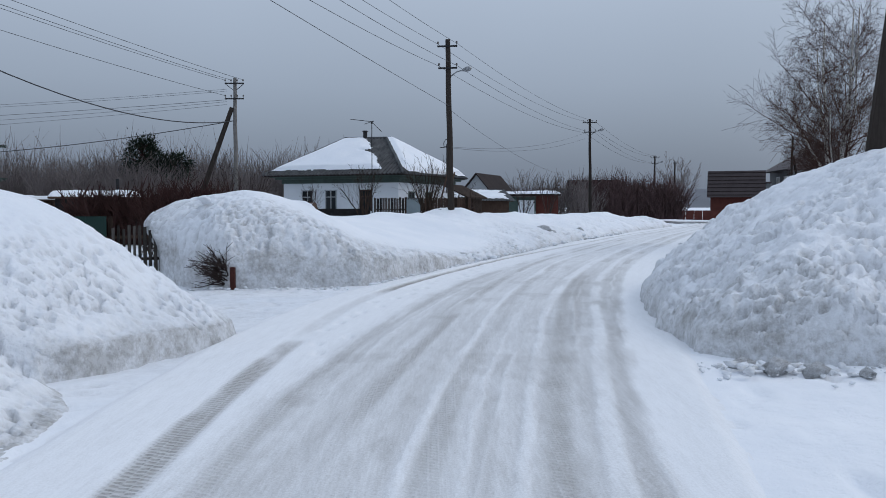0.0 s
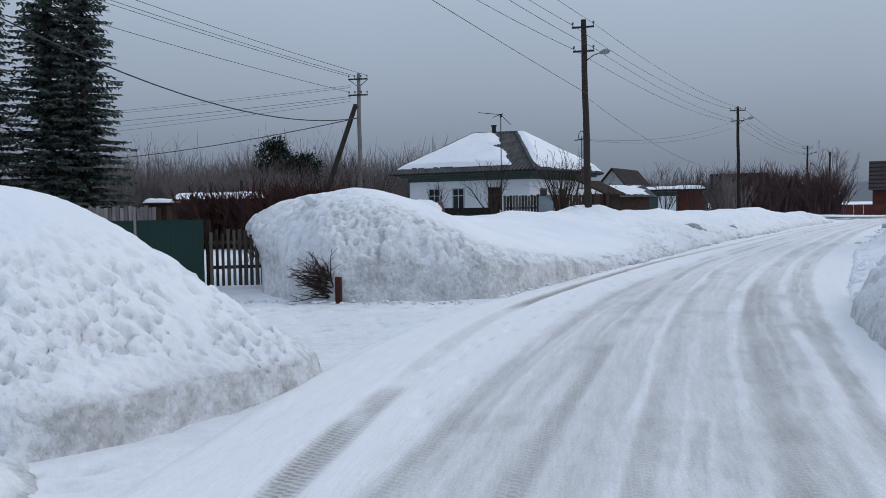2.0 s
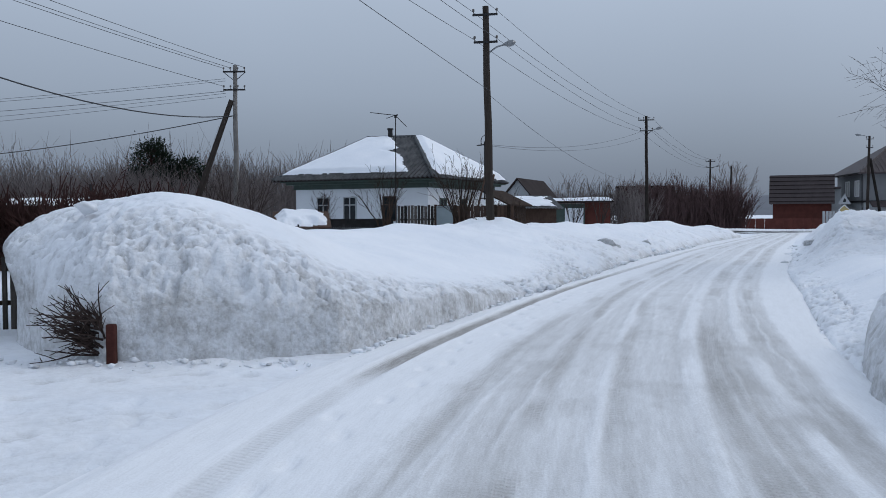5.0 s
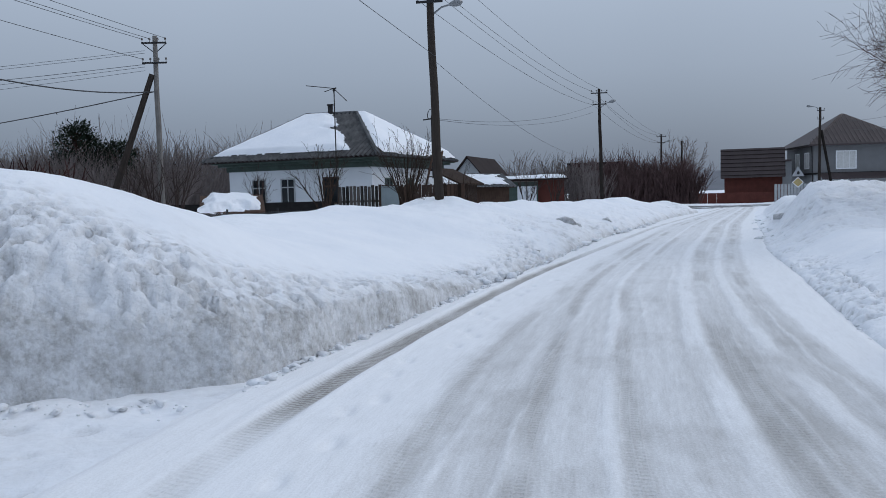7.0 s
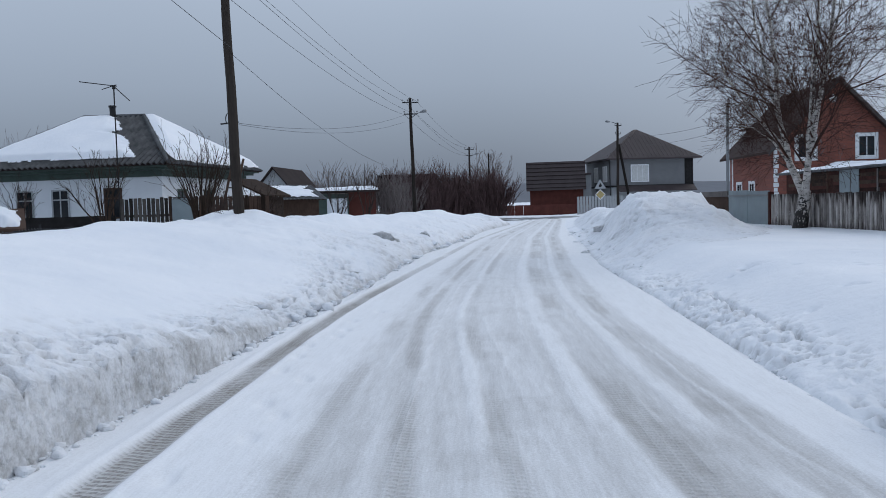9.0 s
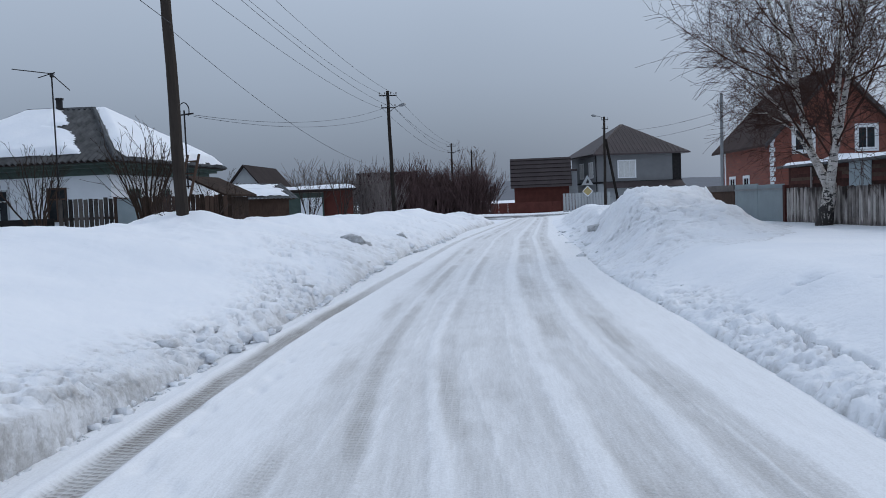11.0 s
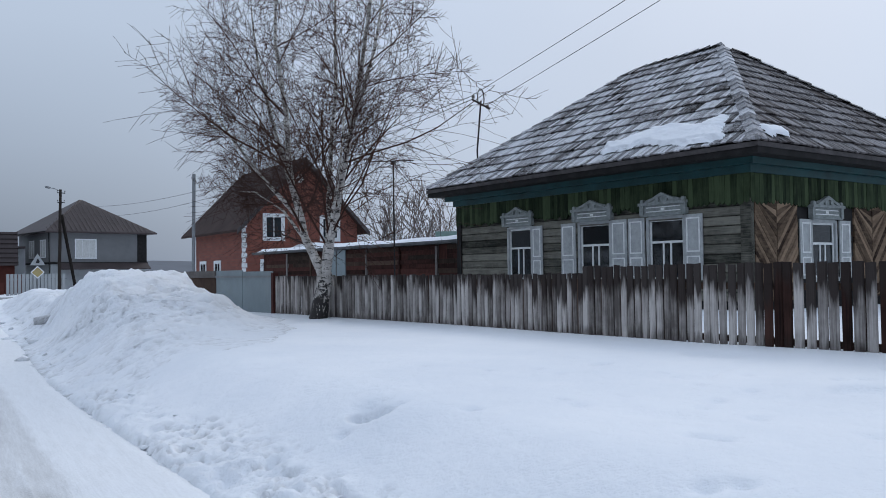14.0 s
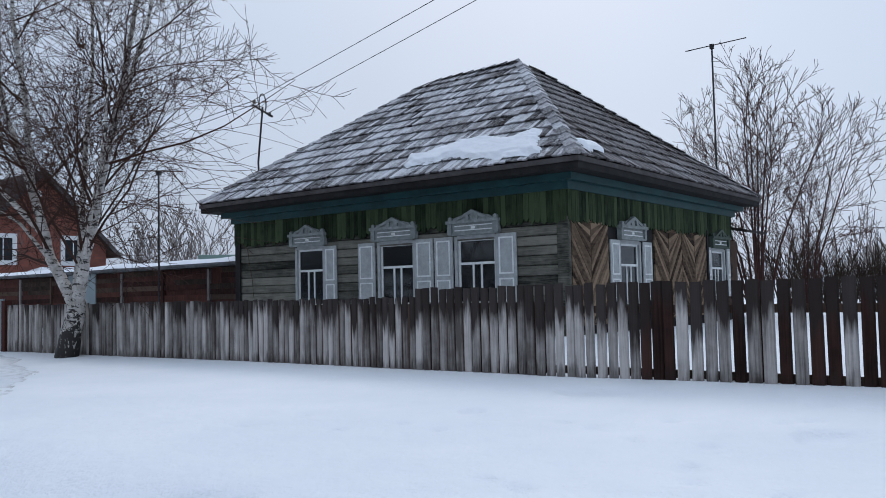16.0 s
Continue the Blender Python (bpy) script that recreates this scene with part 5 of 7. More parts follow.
def board_mesh(h, w, cut):
    """A sawn board with softened long edges; cut tilts its top."""
    bm = bmesh.new()
    e = 0.013
    prof = [(-w / 2, 0.002), (-w / 2 + e, -0.013), (w / 2 - e, -0.013), (w / 2, 0.002), (w / 2, 0.011), (-w / 2, 0.011)]
    lo = [bm.verts.new((y, x, 0)) for x, y in [(p, q) for p, q in prof]]
    hi = [bm.verts.new((q, p, h + cut * p / w)) for p, q in prof]
    k = len(prof)
    for i in range(k):
        bm.faces.new((lo[i], lo[(i + 1) % k], hi[(i + 1) % k], hi[i]))
    bm.faces.new(hi)
    bm.faces.new(lo[::-1])
    bmesh.ops.recalc_face_normals(bm, faces=bm.faces)
    return bm


def plank_meshes(mat, widths, n, seed, base=1.0):
    rng = random.Random(seed)
    out = []
    for i in range(n):
        bm = board_mesh(base, rng.choice(widths), rng.uniform(-0.008, 0.008))
        me = bpy.data.meshes.new("board")
        bm.to_mesh(me)
        bm.free()
        me.materials.append(mat)
        out.append(me)
    return out


rng = random.Random(12)
grey_boards = plank_meshes(FENCE_WOOD, (0.090, 0.092, 0.094), 6, 1)
wide_boards = plank_meshes(FENCE_WOOD, (0.104, 0.106, 0.108), 6, 2)
broad_boards = plank_meshes(FENCE_WOOD, (0.116, 0.120, 0.124), 6, 4)
brown_boards = plank_meshes(FENCE_DARK, (0.112, 0.115, 0.118), 4, 3)
# dark strips added behind the gaps, in place of the shade between boards
gap_strip_mesh = bpy.data.meshes.new("batten")
bb = boxes((-0.003, 0.003, -0.028, 0.028, 0.0, 1.30))
bb.to_mesh(gap_strip_mesh)
bb.free()
gap_strip_mesh.materials.append(DARK_PLANK)
s = 10.7
while s > -9.5:
    near = s < 0.1
    pitch = (0.138 if s < -3.0 else 0.123) if near else 0.109
    top = (1.63 if near else 1.53) + rng.uniform(-0.014, 0.014)
    brown = (-3.15 < s < -2.75) or (s < -3.4 and rng.random() < 0.30)
    me = rng.choice(brown_boards if brown else ((broad_boards if s < -3.0 else wide_boards) if near else grey_boards))
    z0 = 0.15
    shared("board", me, FENCE, Matrix.LocRotScale((rng.uniform(-0.012, 0.012), s, z0), Euler((rng.uniform(-0.005, 0.005), rng.uniform(-0.004, 0.004), 0)), (1, 1, top - z0)))
    if s > -1.6:
        shared("batten", gap_strip_mesh, FENCE, pose(0.016, s - pitch / 2, 0.15))
    s -= pitch * rng.uniform(0.99, 1.015)
for z in (0.72, 1.36):
    part("rail", boxes((0.02, 0.07, -9.6, 10.75, z - 0.04, z + 0.04)), DARK_PLANK, FENCE)
for i in range(9):
    part("post", boxes((0.075, 0.17, 10.4 - i * 2.4, 10.5 - i * 2.4, -0.3, 1.45)), DARK_PLANK, FENCE)

GATE = thing("yard_gate", pose(13.4, 25.0, 0, 0, 0, -14.5), "pale blue sheet metal gate between dark wooden leaves", "gate")
part("sheet_leaf", boxes((0.0, 0.03, 10.95, 12.85, 0.3, 1.66)), GATE_BLUE, GATE)
part("sheet_leaf", boxes((0.0, 0.03, 12.88, 14.78, 0.3, 1.70)), GATE_BLUE, GATE)
part("rail", boxes((-0.03, 0.0, 10.95, 14.78, 1.50, 1.55)), STEEL, GATE)
part("plank_leaf", boxes((0.0, 0.04, 14.85, 17.9, 0.3, 1.50)), DARK_PLANK, GATE, "dark wooden gate leaf")
part("cap_board", boxes((-0.04, 0.08, 14.80, 17.95, 1.50, 1.70)), GREY_PLANK, GATE)
part("post", boxes((-0.05, 0.09, 10.78, 10.92, 0.2, 1.62)), RUST, GATE, "rusty red gate post")


# ---- white house with the slate roof ----
def hip_roof(parent, x0, x1, y0, y1, z, r0, r1, mat, thick=0.06, name="roof"):
    bm = bmesh.new()
    c = [bm.verts.new(p) for p in ((x0, y0, z), (x1, y0, z), (x1, y1, z), (x0, y1, z))]
    c2 = [bm.verts.new(p) for p in ((x0, y0, z - thick), (x1, y0, z - thick), (x1, y1, z - thick), (x0, y1, z - thick))]
    a, b = bm.verts.new(r0), bm.verts.new(r1)
    bm.faces.new((c[0], c[1], b, a))
    bm.faces.new((c[1], c[2], b))
    bm.faces.new((c[2], c[3], a, b))
    bm.faces.new((c[3], c[0], a))
    for i in range(4):
        bm.faces.new((c2[i], c2[(i + 1) % 4], c[(i + 1) % 4], c[i]))
    bm.faces.new(c2[::-1])
    return part(name, bm, mat, parent)


def corrugated(parent, e0, e1, r0, r1, pitch, amp, mat, name="slate_sheet", lift=0.03):
    """A waved sheet on a slope."""
    L = (e1 - e0).length
    n = int(L / pitch * 4)
    up = (r0 + r1) / 2 - (e0 + e1) / 2
    nm = (e1 - e0).cross(up).normalized()
    nm = nm if nm.z > 0 else -nm
    ad = (e1 - e0).normalized()
    upp = up - ad * up.dot(ad)
    vs, fs = [], []
    for i in range(n + 1):
        s = L * i / n
        la, lb = (r0 - e0).dot(ad), L - (r1 - e0).dot(ad)
        t = min(1.0, s / la if la > 1e-6 else 1.0, (L - s) / lb if lb > 1e-6 else 1.0)
        w = nm * (lift + amp * math.cos(2 * math.pi * s / pitch))
        vs += [e0 + ad * s + w - upp.normalized() * 0.05, e0 + ad * s + upp * t + w]
    for i in range(n):
        fs.append((2 * i, 2 * i + 2, 2 * i + 3, 2 * i + 1))
    return shared(name, to_mesh(name, vs, fs, mat), parent)


def simple_window(parent, m, w, h, frame_mat, cross="v", glass=None, depth=0.09, border=0.06):
    """A window set on a wall at m: x along, z up, -y outwards."""
    win = new("window")
    win.parent = parent
    win.matrix_basis = m
    b = border
    part("window_frame", boxes((-w / 2 - b, -w / 2, -0.04, depth, -b, h + b), (w / 2, w / 2 + b, -0.04, depth, -b, h + b), (-w / 2, w / 2, -0.04, depth, h, h + b), (-w / 2, w / 2, -0.06, depth, -b, 0)), frame_mat, win)
    bars = bmesh.new()
    if "v" in cross:
        box(bars, -0.025, 0.025, -0.035, -0.013, 0, h)
    if "t" in cross:
        box(bars, -w / 2, w / 2, -0.038, -0.014, h * 0.66, h * 0.66 + 0.05)
    if "w" in cross:
        box(bars, -w / 6 - 0.02, -w / 6 + 0.02, -0.035, -0.013, 0, h)
        box(bars, w / 6 - 0.02, w / 6 + 0.02, -0.035, -0.013, 0, h)
    part("sash", bars, frame_mat, win)
    part("pane", boxes((-w / 2, w / 2, -0.012, -0.004, 0, h)), glass or DARK_GLASS, win)
    return win


H1 = thing("white_house", pose(-2.65, 47.2, 0.3, 0, 0, -24), "whitewashed house with snow on its grey slate hip roof", "house")
# local: corner nearest the road at 0; front runs to -x, side runs to +y
W1, D1, T1 = 7.7, 7.8, 2.95
for w_ in ((-W1, 0, 0, 0.3, -0.4, T1), (-W1, -W1 + 0.3, 0.3, D1, -0.4, T1), (-0.3, 0, 0.3, D1, -0.4, T1), (-W1 + 0.3, -0.3, D1 - 0.3, D1, -0.4, T1)):
    part("wall", boxes(w_), PLASTER, H1, "whitewashed plaster wall")
part("plinth", boxes((-W1 - 0.04, 0.04, -0.05, -0.002, -0.4, 0.75)), TRIM_GREEN, H1, "dark green plinth band")
part("cornice", boxes((-W1 - 0.35, 0.35, -0.38, D1 + 0.35, T1 - 0.06, T1 + 0.05), (-W1 - 0.08, 0.08, -0.10, D1 + 0.1, T1 - 0.30, T1 - 0.06), (-W1 - 0.55, 0.55, -0.60, D1 + 0.55, T1 + 0.05, T1 + 0.15)), TRIM_GREEN, H1, "dull green cornice")
e1c = [Vector((-W1 - 1.05, -0.68, T1 + 0.16)), Vector((0.68, -0.68, T1 + 0.16)), Vector((0.68, D1 + 0.6, T1 + 0.16)), Vector((-W1 - 1.05, D1 + 0.6, T1 + 0.16))]
R1a, R1b = Vector((-5.7, 3.8, 5.52)), Vector((-2.78, 3.8, 5.46))
hip_roof(H1, e1c[0].x, e1c[1].x, e1c[0].y, e1c[2].y, T1 + 0.16, R1a, R1b, DARK_ROOF)
corrugated(H1, e1c[0], e1c[1], R1a, R1b, 0.24, 0.062, SLATE)
corrugated(H1, e1c[1], e1c[2], R1b, R1b, 0.20, 0.045, SLATE)
part("ridge_cap", tubes(([R1a + Vector((0, 0, 0.04)), R1b + Vector((0, 0, 0.04))], 0.09), ([R1b + Vector((0, 0, 0.04)), e1c[1] + Vector((0, 0, 0.05))], 0.10), ([R1a + Vector((0, 0, 0.04)), e1c[0] + Vector((0, 0, 0.05))], 0.08)), SLATE, H1)


def roof_snow(parent, e0, e1, r0, r1, thick, cut, seed, start=0.05, bare=()):
    """The load of snow on a slope; cut(s, t) tells how far it has slid away (negative: bare)."""
    L = (e1 - e0).length
    ad = (e1 - e0).normalized()
    up = (r0 + r1) / 2 - (e0 + e1) / 2
    upp = up - ad * up.dot(ad)
    nm = ad.cross(upp).normalized()
    nm = nm if nm.z > 0 else -nm
    nu, nv = 110, 60
    la, lb = (r0 - e0).dot(ad), L - (r1 - e0).dot(ad)
    s, t = np.meshgrid(np.linspace(0, L, nu), np.linspace(start, 1.0, nv))
    room = np.minimum(s - la * t, (L - s) - lb * t)
    f = np.minimum(np.minimum(room * 2.5, (t - start) * 14), (1.0 - t) * 14 + 0.1) + 0.35 * fbm(s * 1.2, t * 5, seed, 4)
    f = np.minimum(f, cut(s, t) + 0.5 * fbm(s * 1.6, t * 7, seed + 4, 4))
    h = thick * np.clip(f, -0.4, 1.0) ** 1.0 * (1 + 0.2 * fbm(s * 0.6, t * 2, seed + 8, 3))
    k = (f > -0.1).ravel()
    pts = [e0 + ad * a + upp * b + nm * (0.07 + c) for a, b, c in zip(s.ravel(), t.ravel(), h.ravel())]
    faces = []
    for j in range(nv - 1):
        for i in range(nu - 1):
            q = (j * nu + i, j * nu + i + 1, (j + 1) * nu + i + 1, (j + 1) * nu + i)
            if all(k[x] for x in q):
                faces.append(q)
    return tagged(shared("roof_snow", to_mesh("roof_snow", pts, faces, SNOW, True), parent), "thick snow lying on the roof")


roof_snow(H1, e1c[0], e1c[1], R1a, R1b, 0.17, lambda s, t: ((9.23 - s) - 3.08 * t - 1.05 - 0.5 * t) * 1.7 - 1.2 * np.exp(-((t - 0.60) / 0.04) ** 2 - ((s - 5.6) / 0.8) ** 2), 700, 0.10)
roof_snow(H1, e1c[1], e1c[2], R1b, R1b, 0.26, lambda s, t: (s - 0.75) * 2.0, 720, 0.03)
part("chimney", tubes(([(-4.15, 3.6, 5.2), (-4.15, 3.6, 5.92)], 0.13), ([(-4.15, 3.6, 5.90), (-4.15, 3.6, 5.97)], 0.17), sides=10), IRON, H1, "dark iron chimney pipe")
for x in (-6.0, -4.4, -2.1):
    simple_window(H1, pose(x, -0.001, 1.1), 0.66, 1.1, DARK_PLANK if x == -2.1 else GREY_PALE, "vt", border=0.06)
for y in (1.6, 3.9):
    simple_window(H1, pose(0.001, y, 1.05, 0, 0, 90), 0.62, 1.05, TRIM_GREEN, "vt", border=0.07)
antenna((-3.9, 44.6, 0.3), 5.75, [((-1.1, -0.2, 0.12), (0.1, 0.0, 0.0)), ((0.0, 0, 0.0), (0.5, 0.1, -0.5)), ((-0.4, 0.0, -0.12), (0.1, 0, 0.05))], "thin television aerial mast before the white house")
hm = thing("service_mast", pose(0.05, 44.9, 0.3), "small iron service mast with loop on the white house", "mast")
part("pole", tubes(([(0.0, 0, 2.0), (0.0, 0, 4.6)], 0.03)), IRON, hm)
part("loop", tubes(([(0.0 + 0.16 * math.sin(a), 0, 4.6 + 0.26 * math.cos(a)) for a in np.linspace(-2.3, 2.3, 11)], 0.02)), IRON, hm)
part("cross_arm", tubes(([(-0.35, 0, 4.42), (0.3, 0, 4.50)], 0.03)), IRON, hm)


# ---- utility poles and wires ----
def utility_pole(base, height, lean, arms, lamp=None, label="", thick=0.13, mat=None, heading=0.0):
    p = thing("utility_pole", pose(*base, 0, 0, heading), label, "utility pole", "utility poles")
    lx, ly = lean
    n = 9
    pts = [(lx * i / n + 0.012 * math.sin(i * 1.7), ly * i / n, height * i / n) for i in range(n + 1)]
    part("shaft", tubes((pts, [thick * (1 - 0.32 * i / n) for i in range(n + 1)]), sides=10), mat or POLE_WOOD, p)
    for z, half in arms:
        k = z / height
        cx, cy = lx * k, ly * k
        part("cross_arm", boxes((cx - half, cx + half, cy - 0.16, cy - 0.10, z - 0.035, z + 0.035), bevel=0.008), IRON, p)
        for s_ in (-1, -0.35, 0.35, 1) if half > 0.45 else (-1, 1):
            x = cx + s_ * (half - 0.03)
            part("insulator", tubes(([(x, cy - 0.13, z + 0.03), (x, cy - 0.13, z + 0.11), (x, cy - 0.13, z + 0.12), (x, cy - 0.13, z + 0.20)], [0.012, 0.012, 0.045, 0.035]), sides=7), PORCELAIN, p)
    if lamp:
        z, dx, dy, dz = lamp
        k = z / height
        cx, cy = lx * k, ly * k
        part("lamp_arm", tubes(([(cx, cy, z), (cx + dx * 0.35, cy + dy * 0.35, z + dz * 0.75), (cx + dx * 0.65, cy + dy * 0.65, z + dz)], 0.03)), STEEL, p)
        a, b = Vector((cx + dx * 0.6, cy + dy * 0.6, z + dz * 0.97)), Vector((cx + dx, cy + dy, z + dz * 1.22))
        mid = a.lerp(b, 0.45)
        part("lamp_head", tubes(([a, mid, a.lerp(b, 0.8), b], [0.05, 0.11, 0.10, 0.03]), sides=8), STEEL, p, "grey street lamp head")
    return p


POLE_A, POLE_B, POLE_C, POLE_L = (0.25, 35.5), (11.55, 67.2), (27.0, 109.0), (-11.1, 44.6)
HEAD = -19
pa = utility_pole((*POLE_A, 0.2), 8.35, (-0.18, 0.0), ((8.05, 0.42), (7.15, 0.40)), (6.75, 0.95, 0.2, 0.35), "tall dark wooden utility pole with street lamp beside the road", 0.15, heading=-8)
pb = utility_pole((*POLE_B, 0.2), 8.35, (-0.12, 0.0), ((8.05, 0.55), (7.3, 0.45)), (7.0, 1.1, 0.2, 0.45), "dark wooden utility pole with street lamp", 0.14, heading=-8)
pc = utility_pole((*POLE_C, 0.0), 8.2, (0.0, 0.0), ((7.9, 0.55), (7.2, 0.45)), (6.9, 1.1, 0.2, 0.45), "far wooden utility pole with street lamp", 0.14, heading=-8)
pl = utility_pole((*POLE_L, 0.3), 8.05, (0.0, 0.0), ((7.75, 0.5), (6.95, 0.5)), None, "concrete utility pole with a slanting strut behind the snow bank", 0.13, CONCRETE)
part("strut", tubes(([(-2.45, -0.3, 0.0), (-0.15, -0.05, 6.5)], [0.16, 0.12]), sides=8), POLE_WOOD, pl, "dark wooden strut")
part("pole_bracket", tubes(([(-0.5, -0.05, 7.75), (0, 0, 7.35)], 0.018), ([(0.5, -0.05, 7.75), (0, 0, 7.35)], 0.018)), IRON, pl)


def wire(a, b, sag, r=0.009, mat=None):
    a, b = Vector(a), Vector(b)
    n = 18
    pts = [a.lerp(b, i / n) - Vector((0, 0, 4 * sag * (i / n) * (1 - i / n))) for i in range(n + 1)]
    ob = new("overhead_wire", to_mesh("overhead_wire", *tube_data(pts, [r] * (n + 1), 4, False), mat or WIRE))
    return tagged(ob, "thin dark overhead power wire strung between poles", "wire", "overhead wires")


BACK = (-9.5, -2.0)  # the pole behind the camera
for dx, z in ((-0.42, 8.30), (0.42, 8.30), (-0.40, 7.4), (0.40, 7.4)):
    wire((POLE_A[0] - 0.18 + dx, POLE_A[1] - 0.1, z + 0.05), (POLE_B[0] - 0.12 + dx, POLE_B[1] - 0.1, z + 0.05), 0.45)
    wire((POLE_B[0] - 0.12 + dx, POLE_B[1] - 0.1, z + 0.05), (POLE_C[0] + dx, POLE_C[1] - 0.1, z - 0.2), 0.6, 0.011)
    wire((POLE_A[0] - 0.18 + dx, POLE_A[1] - 0.1, z + 0.05), (BACK[0] + dx, BACK[1], z + 0.3), 0.55)
wire((POLE_A[0] - 0.05, POLE_A[1] - 0.1, 5.75), (BACK[0] + 0.3, BACK[1], 6.95), 0.1)
wire((POLE_A[0] - 0.05, POLE_A[1] - 0.1, 5.6), (8.5, 60, 3.8), 0.4, 0.008)
for dx, z in ((-0.5, 8.1), (0.5, 8.1), (-0.17, 8.1), (-0.5, 7.3)):
    wire((POLE_L[0] + dx, POLE_L[1] - 0.13, z + 0.12), (-24 + dx * 1.6, 8, z + 3.2), 0.5, 0.010)
for z0, z1, r in ((7.75, 7.7, 0.008), (7.65, 7.5, 0.008), (7.2, 7.0, 0.011), (7.1, 6.3, 0.008), (6.95, 5.8, 0.008)):
    wire((POLE_L[0] - 0.4, POLE_L[1] - 0.1, z0), (-60, 56, z1), 0.5, r, WIRE_FAR)
wire((POLE_L[0] - 0.1, POLE_L[1] - 0.05, 6.1), (-14.8, 20, 6.9), 1.15, 0.022)
wire((POLE_L[0] - 0.1, POLE_L[1] - 0.05, 6.1), (-40, 58, 5.0), 0.5, 0.022)
for z in (4.7, 4.75):
    wire((0.35, 44.9, z), (POLE_B[0] - 0.5, POLE_B[1], z + 2.7 - (4.75 - z) * 8), 0.5, 0.008, WIRE_FAR)
for x, z, q in ((-0.2, 6.82, (12.0, 11.3, 9.5)), (0.5, 6.62, (12.9, 11.0, 9.8))):
    wire((22.6 + x, 34.0, z), q, 0.12, 0.009)
wire((22.4, 34.02, 6.8), (36.5, 83.0, 7.2), 0.8, 0.010)
wire((22.4, 34.02, 6.7), (36.5, 83.0, 6.4), 0.9, 0.010)


# ---- bare trees, bushes, conifers ----
class Limbs:
    """Collects tapering branches as one mesh."""

    def __init__(self):
        self.v, self.f = [], []

    def add(self, pts, radii, sides):
        o = len(self.v)
        vs, fs = tube_data(pts, radii, sides, False)
        self.v += vs
        self.f += [tuple(i + o for i in f) for f in fs]

    def part(self, name, mat, parent, label="", kind=""):
        return tagged(shared(name, to_mesh(name, self.v, self.f, mat, True), parent), label, kind=kind)


def curve(rng, p, d, length, n, wander, lift):
    """Points of a branch that wanders and bends up (lift) or down."""
    pts, q, d = [Vector(p)], Vector(p), Vector(d).normalized()
    for i in range(n):
        d = (d + Vector((rng.uniform(-1, 1), rng.uniform(-1, 1), rng.uniform(-1, 1))) * wander + Vector((0, 0, lift))).normalized()
        q = q + d * (length / n)
        pts.append(q.copy())
    return pts


def side_way(rng, d, spread):
    """A direction that leaves d at about spread degrees, at a random turn."""
    d = d.normalized()
    a = d.cross(Vector((0, 0, 1)) if abs(d.z) < 0.9 else Vector((1, 0, 0))).normalized()
    b = d.cross(a)
    w = rng.uniform(0, 2 * math.pi)
    s = radians(spread * rng.uniform(0.7, 1.3))
    return (d * math.cos(s) + (a * math.cos(w) + b * math.sin(w)) * math.sin(s)).normalized()


def branch_out(rng, wood, twigs, pts, r0, level, cfg):
    """Side branches along a limb, down to twigs."""
    count, ratio, spread, lift, start = cfg["levels"][level]
    last = level == len(cfg["levels"]) - 1
    total = sum((pts[i + 1] - pts[i]).length for i in range(len(pts) - 1))
    for k in range(count):
        t = start + (1 - start) * (k + rng.random()) / count
        i = min(int(t * (len(pts) - 1)), len(pts) - 2)
        f = t * (len(pts) - 1) - i
        p = pts[i].lerp(pts[i + 1], f)
        d = side_way(rng, pts[i + 1] - pts[i], spread)
        L = total * ratio * (1.15 - 0.65 * t) * rng.uniform(0.7, 1.25)
        r = max(cfg["twig"], r0 * (1 - 0.75 * t) * cfg.get("slim", 0.5))
        n = 3 if last else 5
        q = curve(rng, p, d, L, n, cfg["wander"], lift)
        rr = [max(cfg["twig"] * 0.7, r * (1 - 0.8 * j / n)) for j in range(n + 1)]
        (twigs if (last or r < cfg["fine"]) else wood).add(q, rr, 3 if last else (4 if r < 0.03 else 6))
        if not last:
            branch_out(rng, wood, twigs, q, r, level + 1, cfg)


def bare_tree(name, base, stems, cfg, bark, twig_mat, label, category, seed, group=""):
    """stems: (points from the foot, foot radius, tip radius)."""
    t = thing(name, pose(*base), label, category, group)
    rng = random.Random(seed)
    wood, twigs = Limbs(), Limbs()
    for pts, r0, r1 in stems:
        # round off the stem with extra points
        fine = []
        P = [Vector(p) for p in pts]
        for i in range(len(P) - 1):
            for k in range(3):
                a = P[i].lerp(P[i + 1], k / 3)
                fine.append(a + Vector((rng.uniform(-1, 1), rng.uniform(-1, 1), 0)) * 0.018 * (i > 0))
        fine.append(P[-1])
        n = len(fine) - 1
        wood.add(fine, [r0 + (r1 - r0) * (j / n) ** 0.8 for j in range(n + 1)], 9)
        if len(pts) > 3:
            branch_out(rng, wood, twigs, fine, r0 * 0.8, 0, cfg)
    wood.part("trunk", bark, t, "")
    twigs.part("crown", twig_mat, t, "bare fine twigs", "")
    return t


BIRCH_CFG = {"levels": [(15, 0.46, 52, 0.05, 0.15), (9, 0.58, 50, 0.02, 0.10), (8, 0.60, 48, 0.0, 0.08)], "twig": 0.0054, "fine": 0.034, "wander": 0.13, "slim": 0.40}
# the stems fan out in the plane of the fence
fdir = Vector((math.sin(radians(14.5)), math.cos(radians(14.5)), 0))


def along_fence(u, z, out=0.0):
    return fdir * u + Vector((-fdir.y, fdir.x, 0)) * out + Vector((0, 0, z))


